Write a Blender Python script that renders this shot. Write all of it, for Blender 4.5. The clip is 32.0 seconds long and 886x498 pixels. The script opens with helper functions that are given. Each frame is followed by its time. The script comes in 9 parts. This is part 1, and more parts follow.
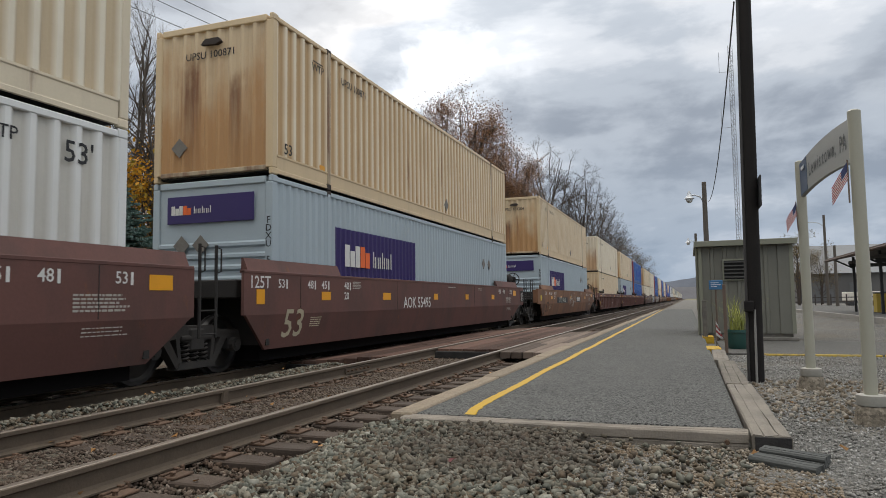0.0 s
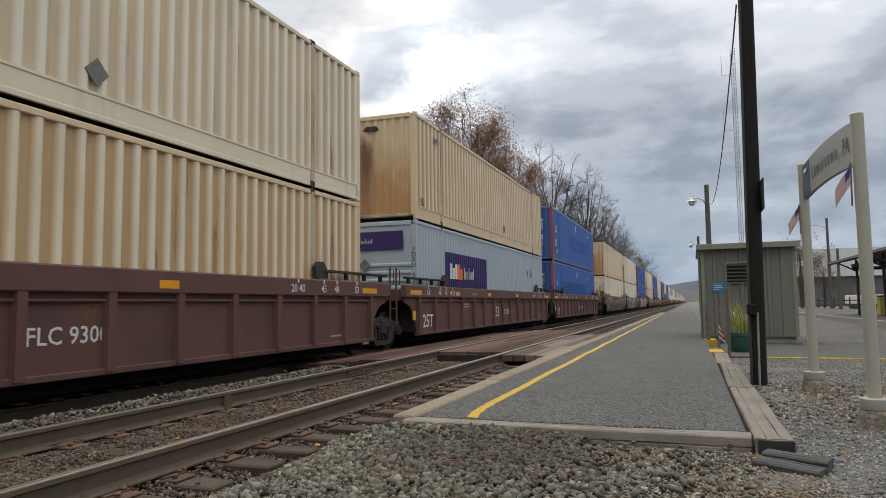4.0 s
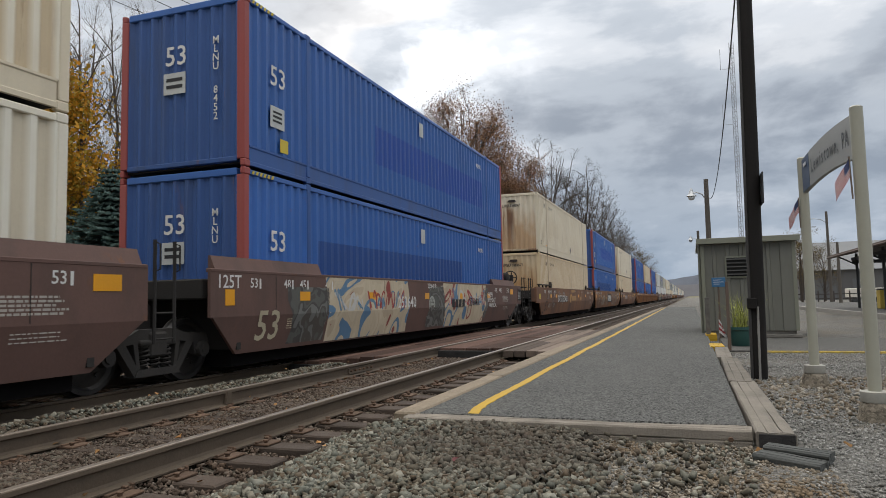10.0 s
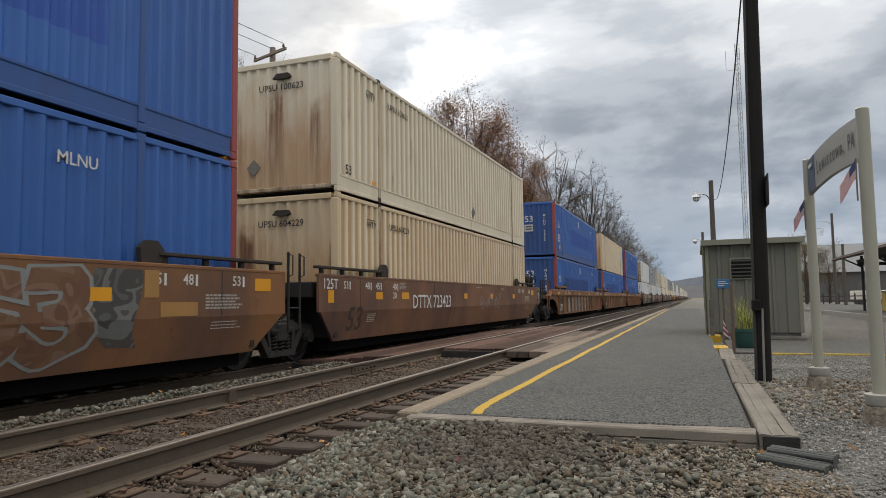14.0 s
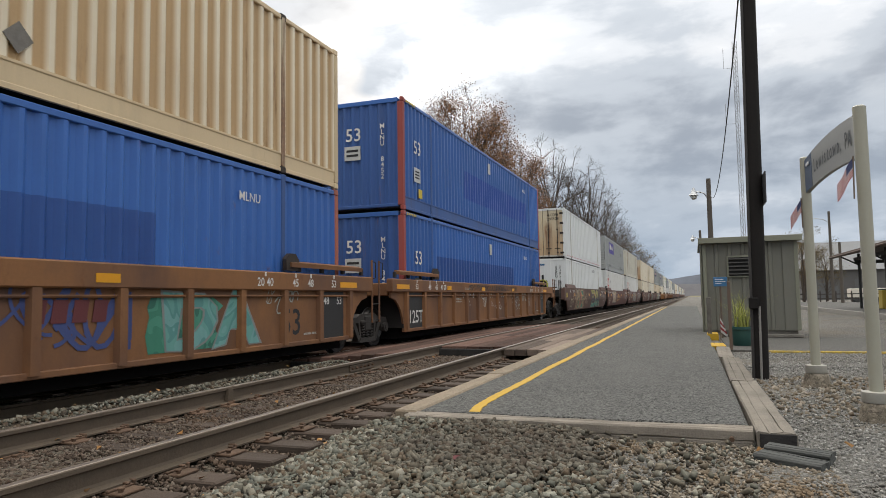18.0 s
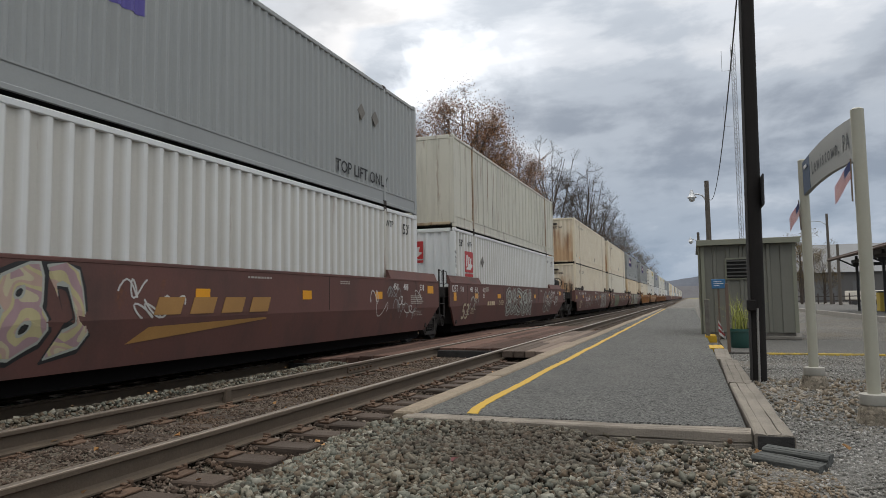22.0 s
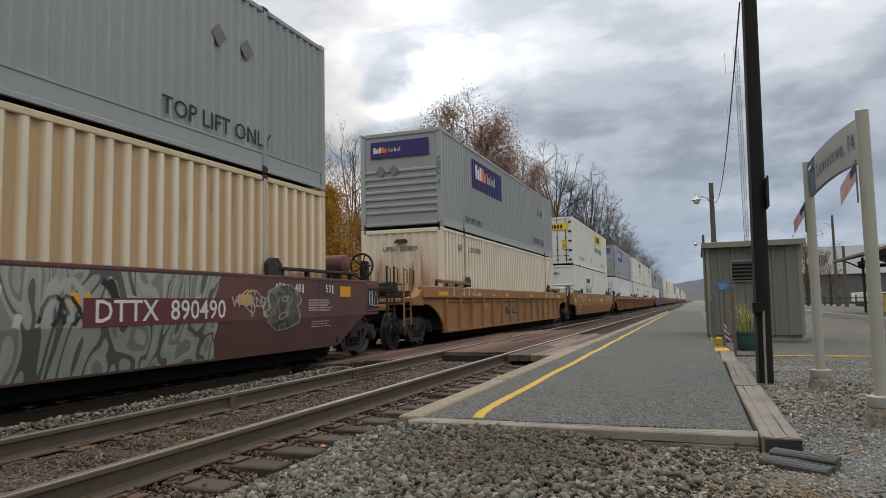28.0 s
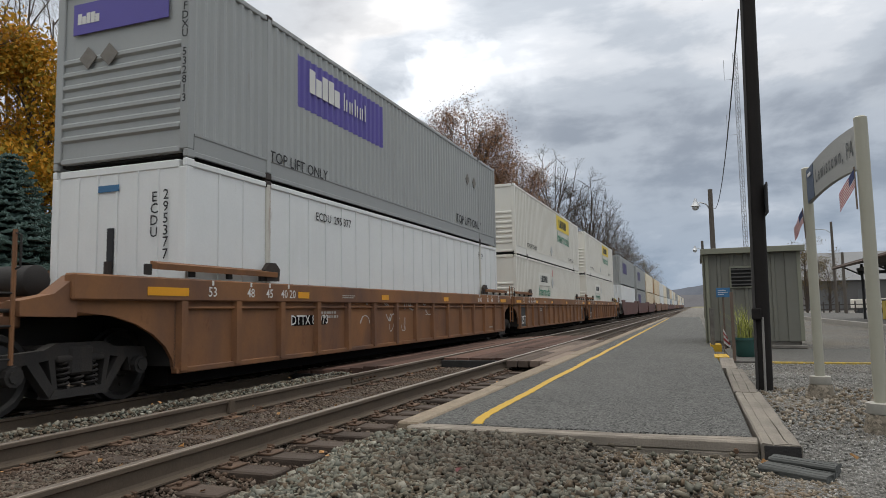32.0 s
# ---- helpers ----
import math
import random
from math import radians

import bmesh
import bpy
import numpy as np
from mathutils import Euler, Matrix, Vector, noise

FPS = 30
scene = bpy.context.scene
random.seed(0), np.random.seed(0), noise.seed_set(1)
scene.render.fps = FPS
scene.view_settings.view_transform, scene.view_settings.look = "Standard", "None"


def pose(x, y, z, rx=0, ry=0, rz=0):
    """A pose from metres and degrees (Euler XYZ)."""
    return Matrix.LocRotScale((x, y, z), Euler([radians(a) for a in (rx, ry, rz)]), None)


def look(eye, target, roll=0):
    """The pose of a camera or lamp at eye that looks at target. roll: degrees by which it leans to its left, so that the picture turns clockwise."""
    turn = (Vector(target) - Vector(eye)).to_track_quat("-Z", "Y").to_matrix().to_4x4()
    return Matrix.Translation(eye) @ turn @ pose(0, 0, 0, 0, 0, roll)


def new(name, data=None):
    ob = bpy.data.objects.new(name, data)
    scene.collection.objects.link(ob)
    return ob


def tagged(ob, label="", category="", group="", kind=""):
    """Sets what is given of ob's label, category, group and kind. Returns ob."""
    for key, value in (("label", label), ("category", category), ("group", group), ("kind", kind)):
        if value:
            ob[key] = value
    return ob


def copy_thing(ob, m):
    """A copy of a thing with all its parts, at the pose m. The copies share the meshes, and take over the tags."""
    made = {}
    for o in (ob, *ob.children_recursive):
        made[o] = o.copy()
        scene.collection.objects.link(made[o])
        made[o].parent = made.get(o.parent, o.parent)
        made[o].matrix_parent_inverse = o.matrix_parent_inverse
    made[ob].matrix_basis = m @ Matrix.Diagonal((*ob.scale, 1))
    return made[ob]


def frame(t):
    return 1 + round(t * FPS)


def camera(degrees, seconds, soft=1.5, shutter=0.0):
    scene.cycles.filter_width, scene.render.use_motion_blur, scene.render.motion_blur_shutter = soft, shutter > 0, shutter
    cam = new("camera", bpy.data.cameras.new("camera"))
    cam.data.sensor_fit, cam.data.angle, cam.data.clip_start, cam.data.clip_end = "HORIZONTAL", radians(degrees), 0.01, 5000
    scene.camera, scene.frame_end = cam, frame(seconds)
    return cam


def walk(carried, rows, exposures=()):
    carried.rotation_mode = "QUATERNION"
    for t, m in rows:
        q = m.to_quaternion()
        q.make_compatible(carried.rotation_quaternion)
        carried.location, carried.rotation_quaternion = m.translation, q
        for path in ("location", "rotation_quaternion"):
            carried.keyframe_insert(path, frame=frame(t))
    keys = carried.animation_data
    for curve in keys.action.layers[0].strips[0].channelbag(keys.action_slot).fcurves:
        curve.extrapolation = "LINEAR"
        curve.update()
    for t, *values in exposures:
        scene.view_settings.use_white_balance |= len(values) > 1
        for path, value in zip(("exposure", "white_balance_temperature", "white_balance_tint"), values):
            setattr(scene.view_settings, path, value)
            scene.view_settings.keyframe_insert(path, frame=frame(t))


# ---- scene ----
# ---- camera and its walk: it stands on the gravel beside the platform, hand-held ----
cam = camera(66.17, 32.0, soft=0.9, shutter=0.03)
EYE = Vector((0.0, 0.0, 1.1))
AIM = [(0, 19.679, 4.435, -0.795), (0.5, 19.731, 4.489, -0.784), (1, 19.794, 4.471, -0.758), (1.5, 19.817, 4.556, -0.758),
       (2, 19.857, 4.557, -0.725), (2.5, 19.869, 4.625, -0.726), (3, 19.933, 4.592, -0.842), (3.5, 19.914, 4.708, -0.790),
       (5.5, 19.722, 4.517, -0.710), (6, 19.607, 4.569, -0.831), (6.5, 19.737, 4.573, -0.820), (7, 19.685, 4.579, -0.900),
       (7.5, 19.685, 4.438, -0.870), (8, 19.752, 4.372, -0.900), (8.5, 19.733, 4.333, -0.899), (9, 19.766, 4.333, -0.952),
       (9.5, 19.828, 4.308, -0.921), (10, 19.859, 4.376, -1.191), (10.5, 19.731, 4.439, -0.854), (11, 19.603, 4.469, -0.670),
       (11.5, 19.745, 4.486, -0.676), (12, 19.937, 4.455, -0.864), (12.5, 19.995, 4.423, -0.803), (13, 20.130, 4.468, -0.894),
       (13.5, 20.181, 4.405, -0.883), (14, 20.194, 4.380, -0.852), (14.5, 20.198, 4.309, -0.837), (16.5, 20.119, 4.111, -0.800),
       (17, 20.060, 4.190, -0.945), (17.5, 19.995, 4.202, -0.949), (18, 20.007, 4.225, -0.912), (18.5, 19.989, 4.204, -0.787),
       (19, 19.992, 4.203, -0.802), (19.5, 19.995, 4.235, -0.680), (20, 19.990, 4.235, -0.689), (20.5, 19.930, 4.256, -0.931),
       (21, 19.938, 4.332, -0.731), (21.5, 19.879, 4.359, -0.791), (22, 19.869, 4.358, -0.812), (22.5, 19.661, 4.230, -0.705),
       (23, 19.614, 4.065, -0.626), (23.5, 19.649, 4.024, -0.561), (24, 19.750, 4.103, -0.718), (24.5, 19.731, 4.146, -0.751),
       (25, 19.840, 4.234, -0.863), (25.5, 19.930, 4.281, -0.832), (27.5, 20.234, 4.644, -1.144), (28, 20.233, 4.704, -1.129),
       (28.5, 20.269, 4.748, -0.968), (29, 20.331, 4.857, -0.952), (29.5, 20.274, 4.953, -0.969), (30, 20.278, 5.022, -0.800),
       (30.5, 20.284, 5.102, -0.812), (31, 20.231, 5.176, -0.821), (31.5, 20.239, 5.230, -0.999), (32, 20.164, 5.180, -1.019),
       ]

def aim(yaw, pitch, roll):
    a, b = radians(yaw), radians(pitch)
    ahead = Vector((-math.sin(a) * math.cos(b), math.cos(a) * math.cos(b), math.sin(b)))
    return look(EYE, EYE + ahead * 10, roll)


walk(cam, [(t, aim(a, b, c)) for t, a, b, c in AIM], [(t, e, 6800 if 6.5 < t < 8.5 or 14 < t < 18.5 else 6600, 10) for t, e in ((0, 0.0), (3.5, 0.0), (6, 0.08), (7, 0.28), (8, 0.2), (9, 0.02), (14.5, -0.02), (16.5, 0.2), (18, 0.22), (19, 0.18),
                                                                      (20, 0.14), (21, -0.02), (22, -0.07), (25, -0.07), (28, -0.03), (30, -0.08), (32, -0.06))])

# ---- world: broken overcast, the sun hidden behind thin cloud ahead of the camera ----
SUN_AZ, SUN_EL = radians(19.6), radians(18.8)
world = bpy.data.worlds.new("sky")
scene.world = world
world.use_nodes = True


class Nodes:
    """A short way to wire node trees."""

    def __init__(self, tree):
        self.tree = tree
        tree.nodes.clear()

    def add(self, kind, ins=None, **props):
        n = self.tree.nodes.new(kind)
        if "operation" in props:
            n.operation = props["operation"]
        if props.get("use_clamp"):
            n.use_clamp = True
        if "data_type" in props:
            n.data_type = props["data_type"]
        if "blend_type" in props:
            n.blend_type = props["blend_type"]
        if "sky_type" in props:
            n.sky_type, n.sun_disc = props["sky_type"], props["sun_disc"]
            n.sun_elevation, n.sun_rotation = props["sun_elevation"], props["sun_rotation"]
            n.air_density, n.dust_density = props["air_density"], props["dust_density"]
        for k, v in (ins or {}).items():
            if isinstance(v, bpy.types.NodeSocket):
                self.tree.links.new(v, n.inputs[k])
            else:
                n.inputs[k].default_value = v
        return n

    def math(self, op, a, b=0.0, clamp=False):
        return self.add("ShaderNodeMath", {0: a, 1: b}, operation=op, use_clamp=clamp).outputs[0]

    def ramp(self, fac, stops, smooth=False):
        n = self.add("ShaderNodeValToRGB", {0: fac})
        cr = n.color_ramp
        cr.interpolation = "EASE" if smooth else "LINEAR"
        while len(cr.elements) < len(stops):
            cr.elements.new(0.5)
        for e, (p, c) in zip(cr.elements, stops):
            e.position = p
            e.color = (*c, 1) if len(c) == 3 else c
        return n.outputs[0]

    def mix(self, fac, a, b, blend="MIX"):
        n = self.add("ShaderNodeMix", data_type="RGBA", blend_type=blend)
        for i, v in ((0, fac), (6, a), (7, b)):
            if isinstance(v, bpy.types.NodeSocket):
                self.tree.links.new(v, n.inputs[i])
            else:
                n.inputs[i].default_value = (*v, 1) if i and len(v) == 3 else v
        return n.outputs[2]

    def noise(self, vec, scale, detail=4, rough=0.55, out=0, distortion=0.0):
        return self.add("ShaderNodeTexNoise", {"Vector": vec, "Scale": scale, "Detail": detail, "Roughness": rough,
                                               "Distortion": distortion}).outputs[out]

    def mapped(self, vec, loc=(0, 0, 0), rot=(0, 0, 0), scale=(1, 1, 1)):
        return self.add("ShaderNodeMapping", {"Vector": vec, "Location": loc, "Rotation": rot, "Scale": scale}).outputs[0]


def build_sky():
    n = Nodes(world.node_tree)
    way = n.add("ShaderNodeTexCoord").outputs["Generated"]
    sep = n.add("ShaderNodeSeparateXYZ", {0: way})
    up = n.math("MAXIMUM", sep.outputs[2], 0.0)
    flat = n.math("DIVIDE", 1.0, n.math("ADD", up, 0.5))
    sheet = n.add("ShaderNodeVectorMath", {0: way, 1: n.add("ShaderNodeCombineXYZ", {0: flat, 1: flat, 2: 2.6}).outputs[0]},
                  operation="MULTIPLY").outputs[0]
    big = n.noise(n.mapped(sheet, (2.3, 0.9, 0.2)), 2.0, 8, 0.54, distortion=0.25)
    small = n.noise(n.mapped(sheet, (4.0, 2.0, 1.0)), 3.6, 6, 0.55)
    dens = n.math("ADD", n.math("MULTIPLY", big, 0.74), n.math("MULTIPLY", small, 0.26))
    cloud = n.ramp(dens, [(0.39, (0.86, 0.89, 0.94)), (0.455, (0.65, 0.70, 0.775)), (0.515, (0.46, 0.52, 0.605)),
                          (0.60, (0.29, 0.34, 0.42))], True)
    blue = n.add("ShaderNodeTexSky", sky_type="NISHITA", sun_disc=False, sun_elevation=SUN_EL, sun_rotation=-SUN_AZ,
                 air_density=1.0, dust_density=2.0).outputs[0]
    blue = n.mix(1.0, blue, (0.10, 0.10, 0.10), "MULTIPLY")
    cover = n.math("MULTIPLY", n.math("SUBTRACT", n.noise(n.mapped(sheet, (7, 1, 3)), 0.8, 4), 0.32), 5.0, True)
    cover = n.math("MAXIMUM", cover, 0.92)
    col = n.mix(cover, blue, cloud)
    # bluish band of distant cloud low over the horizon
    low = n.math("SUBTRACT", 1.0, n.math("MULTIPLY", up, 4.2), True)
    low = n.math("MULTIPLY", n.math("POWER", low, 1.4), 0.74)
    col = n.mix(low, col, (0.265, 0.36, 0.49))
    # thin cloud before the sun
    d = (-math.sin(SUN_AZ) * math.cos(SUN_EL), math.cos(SUN_AZ) * math.cos(SUN_EL), math.sin(SUN_EL))
    dot = n.add("ShaderNodeVectorMath", {0: way, 1: d}, operation="DOT_PRODUCT").outputs[1]
    dot = n.math("MAXIMUM", dot, 0.0)
    glow = n.math("MULTIPLY", n.math("POWER", dot, 130.0), 0.42)
    thin = n.math("MULTIPLY", n.math("SUBTRACT", 0.62, dens), 4.0, True)
    glow = n.math("MULTIPLY", glow, thin)
    rift = n.noise(n.mapped(way, (5.2, 1.4, 0.6), scale=(1, 1, 1.4)), 6.5, 7, 0.55, distortion=0.3)
    rift = n.math("MULTIPLY", n.math("SUBTRACT", n.math("ADD", rift, n.math("MULTIPLY", n.math("POWER", dot, 420.0), 0.30)), 0.62), 9.0, True)
    rift = n.math("MULTIPLY", rift, n.math("POWER", dot, 200.0))
    glow = n.math("ADD", glow, n.math("MULTIPLY", rift, 0.55))
    col = n.mix(1.0, col, n.add("ShaderNodeCombineColor", {0: glow, 1: glow, 2: glow}).outputs[0], "ADD")
    # an overcast sky is brightest overhead
    col = n.mix(n.math("MINIMUM", n.math("MULTIPLY", n.math("POWER", up, 1.9), 1.2), 1.0), col, (0.505, 0.505, 0.492))
    zen = n.math("ADD", 1.0, n.math("MULTIPLY", n.math("POWER", up, 3.0), 4.5))
    bg = n.add("ShaderNodeBackground", {"Color": col, "Strength": n.math("MULTIPLY", zen, 1.0)})
    n.add("ShaderNodeOutputWorld", {0: bg.outputs[0]})


build_sky()
sun = new("sun", bpy.data.lights.new("sun", "SUN"))
sun.data.energy, sun.data.angle, sun.data.color = 0.8, radians(40), (1.0, 0.97, 0.92)
sun.matrix_world = look((0, 0, 50), (50 * math.sin(SUN_AZ), -50 * math.cos(SUN_AZ), 50 - 50 * math.tan(SUN_EL + 0.25)))


# ---- materials ----
def surf(name, base, rough=0.7, metal=0.0, var=0.2, scale=1.5, fine=45.0, bump=0.15, dirt=None, dirt_amt=0.4, dirt_scale=2.5,
         rust=0.0, streak=(1.0, 1.0, 0.18), rand=0.0, island=False, spec=0.4, stain=None, bump_scale=None, speck=None, crest_lit=None, block=None):
    """A painted, worn or raw surface: broad and fine variation, dirt, rust that runs down, bump."""
    m = bpy.data.materials.new(name)
    m.use_nodes = True
    n = Nodes(m.node_tree)
    co = n.add("ShaderNodeTexCoord").outputs["Object"]
    info = n.add("ShaderNodeObjectInfo").outputs["Random"]
    pos = n.add("ShaderNodeVectorMath", {0: co, 1: n.add("ShaderNodeCombineXYZ", {0: n.math("MULTIPLY", info, 37.0), 1: info, 2: n.math("MULTIPLY", info, 11.0)}).outputs[0]},
                operation="ADD").outputs[0]
    broad = n.noise(pos, scale, 5, 0.6)
    grain = n.noise(pos, fine, 3, 0.6)
    k = n.math("ADD", n.math("MULTIPLY", n.math("SUBTRACT", broad, 0.5), var * 2), n.math("MULTIPLY", n.math("SUBTRACT", grain, 0.5), var))
    if rand:
        k = n.math("ADD", k, n.math("MULTIPLY", n.math("SUBTRACT", info, 0.5), rand * 2))
    if island:
        r = n.add("ShaderNodeNewGeometry").outputs["Random Per Island"]
        k = n.math("ADD", k, n.math("MULTIPLY", n.math("SUBTRACT", r, 0.5), island * 2))
    if speck:
        cell = n.add("ShaderNodeTexVoronoi", {"Vector": co, "Scale": speck[0]}).outputs["Color"]
        cell = n.add("ShaderNodeSeparateColor", {0: cell}).outputs[0]
        k = n.math("ADD", k, n.math("MULTIPLY", n.math("SUBTRACT", cell, 0.5), speck[1] * 2))
    k = n.math("MAXIMUM", n.math("ADD", k, 1.0), 0.08)
    grey = n.add("ShaderNodeCombineColor", {0: k, 1: k, 2: k}).outputs[0]
    col = n.mix(1.0, base, grey, "MULTIPLY")
    if dirt:
        d = n.noise(n.mapped(pos, (3, 5, 7), scale=streak), dirt_scale * 2, 6, 0.62)
        d = n.math("MULTIPLY", n.math("SUBTRACT", d, 0.62 - 0.25 * dirt_amt), 3.0 * dirt_amt + 0.6, True)
        col = n.mix(n.math("MULTIPLY", d, min(1.0, dirt_amt * 1.4)), col, dirt)
    rgh = n.math("ADD", rough, n.math("MULTIPLY", n.math("SUBTRACT", broad, 0.5), 0.25), True)
    if rust:
        r = n.noise(n.mapped(pos, (9, 1, 4), scale=streak), 3.4, 7, 0.68)
        r = n.math("MULTIPLY", n.math("SUBTRACT", r, 0.70 - 0.2 * rust), 7.0, True)
        rc = n.ramp(n.noise(pos, 18, 4), [(0.3, (0.09, 0.035, 0.016)), (0.7, (0.24, 0.10, 0.04))])
        col = n.mix(n.math("MULTIPLY", r, 0.85), col, rc)
    if block:  # a square-edged field where an old name was painted over: x0, x1, z0, z1, colour
        sp = n.add("ShaderNodeSeparateXYZ", {0: co}).outputs
        q = 1.0
        for v, lo, hi in ((sp[0], block[0], block[1]), (sp[2], block[2], block[3])):
            q = n.math("MULTIPLY", n.math("MULTIPLY", n.math("GREATER_THAN", v, lo), n.math("LESS_THAN", v, hi)), q)
        col = n.mix(n.math("MULTIPLY", q, n.math("ADD", 0.45, n.math("MULTIPLY", broad, 0.7), True)), col, n.mix(1.0, block[4], grey, "MULTIPLY"))
    if crest_lit:  # crests paler, recesses darker: paint difference plus corrugation shading put into the colour
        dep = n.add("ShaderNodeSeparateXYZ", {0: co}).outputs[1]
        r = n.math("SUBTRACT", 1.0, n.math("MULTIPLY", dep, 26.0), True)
        col = n.mix(n.math("MULTIPLY", r, n.math("ADD", 0.35, n.math("MULTIPLY", broad, 0.8), True)), col, crest_lit)
    if stain:  # a rust wash low down and dark runs under the vents of a container's end wall
        sep = n.add("ShaderNodeSeparateXYZ", {0: co}).outputs
        fine_run = n.noise(n.mapped(pos, (0, 0, 3), scale=(9.0, 1, 0.5)), 1.0, 5, 0.62)
        lane = n.noise(n.mapped(pos, (2.2, 0, 0), scale=(1, 0.03, 0.03)), 1.9, 2, 0.5)
        blot = n.noise(n.mapped(pos, (1, 4, 3), scale=(1.0, 1, 0.55)), 1.5, 5, 0.6)
        wash = n.math("ADD", n.math("MULTIPLY", n.math("SUBTRACT", 2.5, sep[2]), 0.5), n.math("MULTIPLY", n.math("SUBTRACT", blot, 0.5), 1.7))
        wash = n.math("ADD", wash, n.math("MULTIPLY", n.math("SUBTRACT", fine_run, 0.5), 0.9))
        col = n.mix(n.math("MULTIPLY", n.math("MULTIPLY", wash, 1.2, True), min(0.92, 0.46 * stain)), col, (0.43, 0.235, 0.095))
        run = n.math("ADD", lane, n.math("MULTIPLY", n.math("SUBTRACT", fine_run, 0.5), 0.45))
        run = n.math("MULTIPLY", n.math("SUBTRACT", run, 0.575 - 0.03 * stain), 7.0, True)
        drop = n.math("MULTIPLY", n.math("ADD", n.math("SUBTRACT", 2.2, sep[2]), n.math("MULTIPLY", n.math("SUBTRACT", blot, 0.5), 2.4)), 1.8, True)
        fade = n.math("ADD", 0.25, n.math("MULTIPLY", sep[2], 0.5), True)
        rc = n.ramp(fine_run, [(0.3, (0.075, 0.032, 0.018)), (0.7, (0.23, 0.095, 0.038))])
        col = n.mix(n.math("MULTIPLY", n.math("MULTIPLY", run, drop), n.math("MULTIPLY", fade, 0.92)), col, rc)
    h = n.math("ADD", n.math("MULTIPLY", grain, 0.6), broad)
    if bump_scale:
        h = n.noise(pos, bump_scale, 4, 0.6)
    b = n.add("ShaderNodeBump", {"Strength": bump, "Distance": 0.02, "Height": h})
    p = n.add("ShaderNodeBsdfPrincipled", {"Base Color": col, "Roughness": rgh, "Metallic": metal, "Specular IOR Level": spec,
                                           "Normal": b.outputs[0]})
    n.add("ShaderNodeOutputMaterial", {0: p.outputs[0]})
    return m


DIRT = (0.10, 0.08, 0.06)
SOOT = (0.05, 0.045, 0.04)
MATS = {}


def mat(name, *a, **k):
    if name not in MATS:
        MATS[name] = surf(name, *a, **k)
    return MATS[name]


def gravel_material(name, tones, scale, bump=0.6, patch=None):
    """Crushed stone: each cell of the pattern a stone of its own tone."""
    m = bpy.data.materials.new(name)
    m.use_nodes = True
    n = Nodes(m.node_tree)
    co = n.add("ShaderNodeTexCoord").outputs["Object"]
    shift = n.add("ShaderNodeVectorMath", {0: n.noise(co, 14.0, 2, 0.5, 1), 1: (0.016, 0.016, 0.016)}, operation="MULTIPLY").outputs[0]
    warp = n.add("ShaderNodeVectorMath", {0: co, 1: shift}, operation="ADD").outputs[0]
    v = n.add("ShaderNodeTexVoronoi", {"Vector": warp, "Scale": scale, "Randomness": 1.0})
    v2 = n.add("ShaderNodeTexVoronoi", {"Vector": warp, "Scale": scale * 2.7})
    tone = n.add("ShaderNodeSeparateColor", {0: v.outputs["Color"]}).outputs[0]
    tone2 = n.add("ShaderNodeSeparateColor", {0: v2.outputs["Color"]}).outputs[1]
    t = n.math("ADD", n.math("MULTIPLY", tone, 0.65), n.math("MULTIPLY", tone2, 0.35))
    col = n.ramp(t, [(i / (len(tones) - 1), c) for i, c in enumerate(tones)])
    if patch:
        f = n.math("MULTIPLY", n.math("SUBTRACT", n.noise(co, 0.7, 5, 0.6), 0.47), 6.0, True)
        col = n.mix(n.math("MULTIPLY", f, 0.75), col, patch)
    broad = n.noise(co, 0.35, 4)
    g = n.math("ADD", 0.72, n.math("MULTIPLY", broad, 0.56))
    col = n.mix(1.0, col, n.add("ShaderNodeCombineColor", {0: g, 1: g, 2: g}).outputs[0], "MULTIPLY")
    h = n.math("SUBTRACT", 1.0, n.math("ADD", v.outputs["Distance"], n.math("MULTIPLY", v2.outputs["Distance"], 0.4)))
    b = n.add("ShaderNodeBump", {"Strength": bump, "Distance": 0.03, "Height": h})
    p = n.add("ShaderNodeBsdfPrincipled", {"Base Color": col, "Roughness": 0.92, "Specular IOR Level": 0.2, "Normal": b.outputs[0]})
    n.add("ShaderNodeOutputMaterial", {0: p.outputs[0]})
    return m


def plain(name, col, rough=0.6, metal=0.0, spec=0.4):
    return mat(name, col, rough, metal, var=0.12, scale=2.0, bump=0.05, spec=spec)


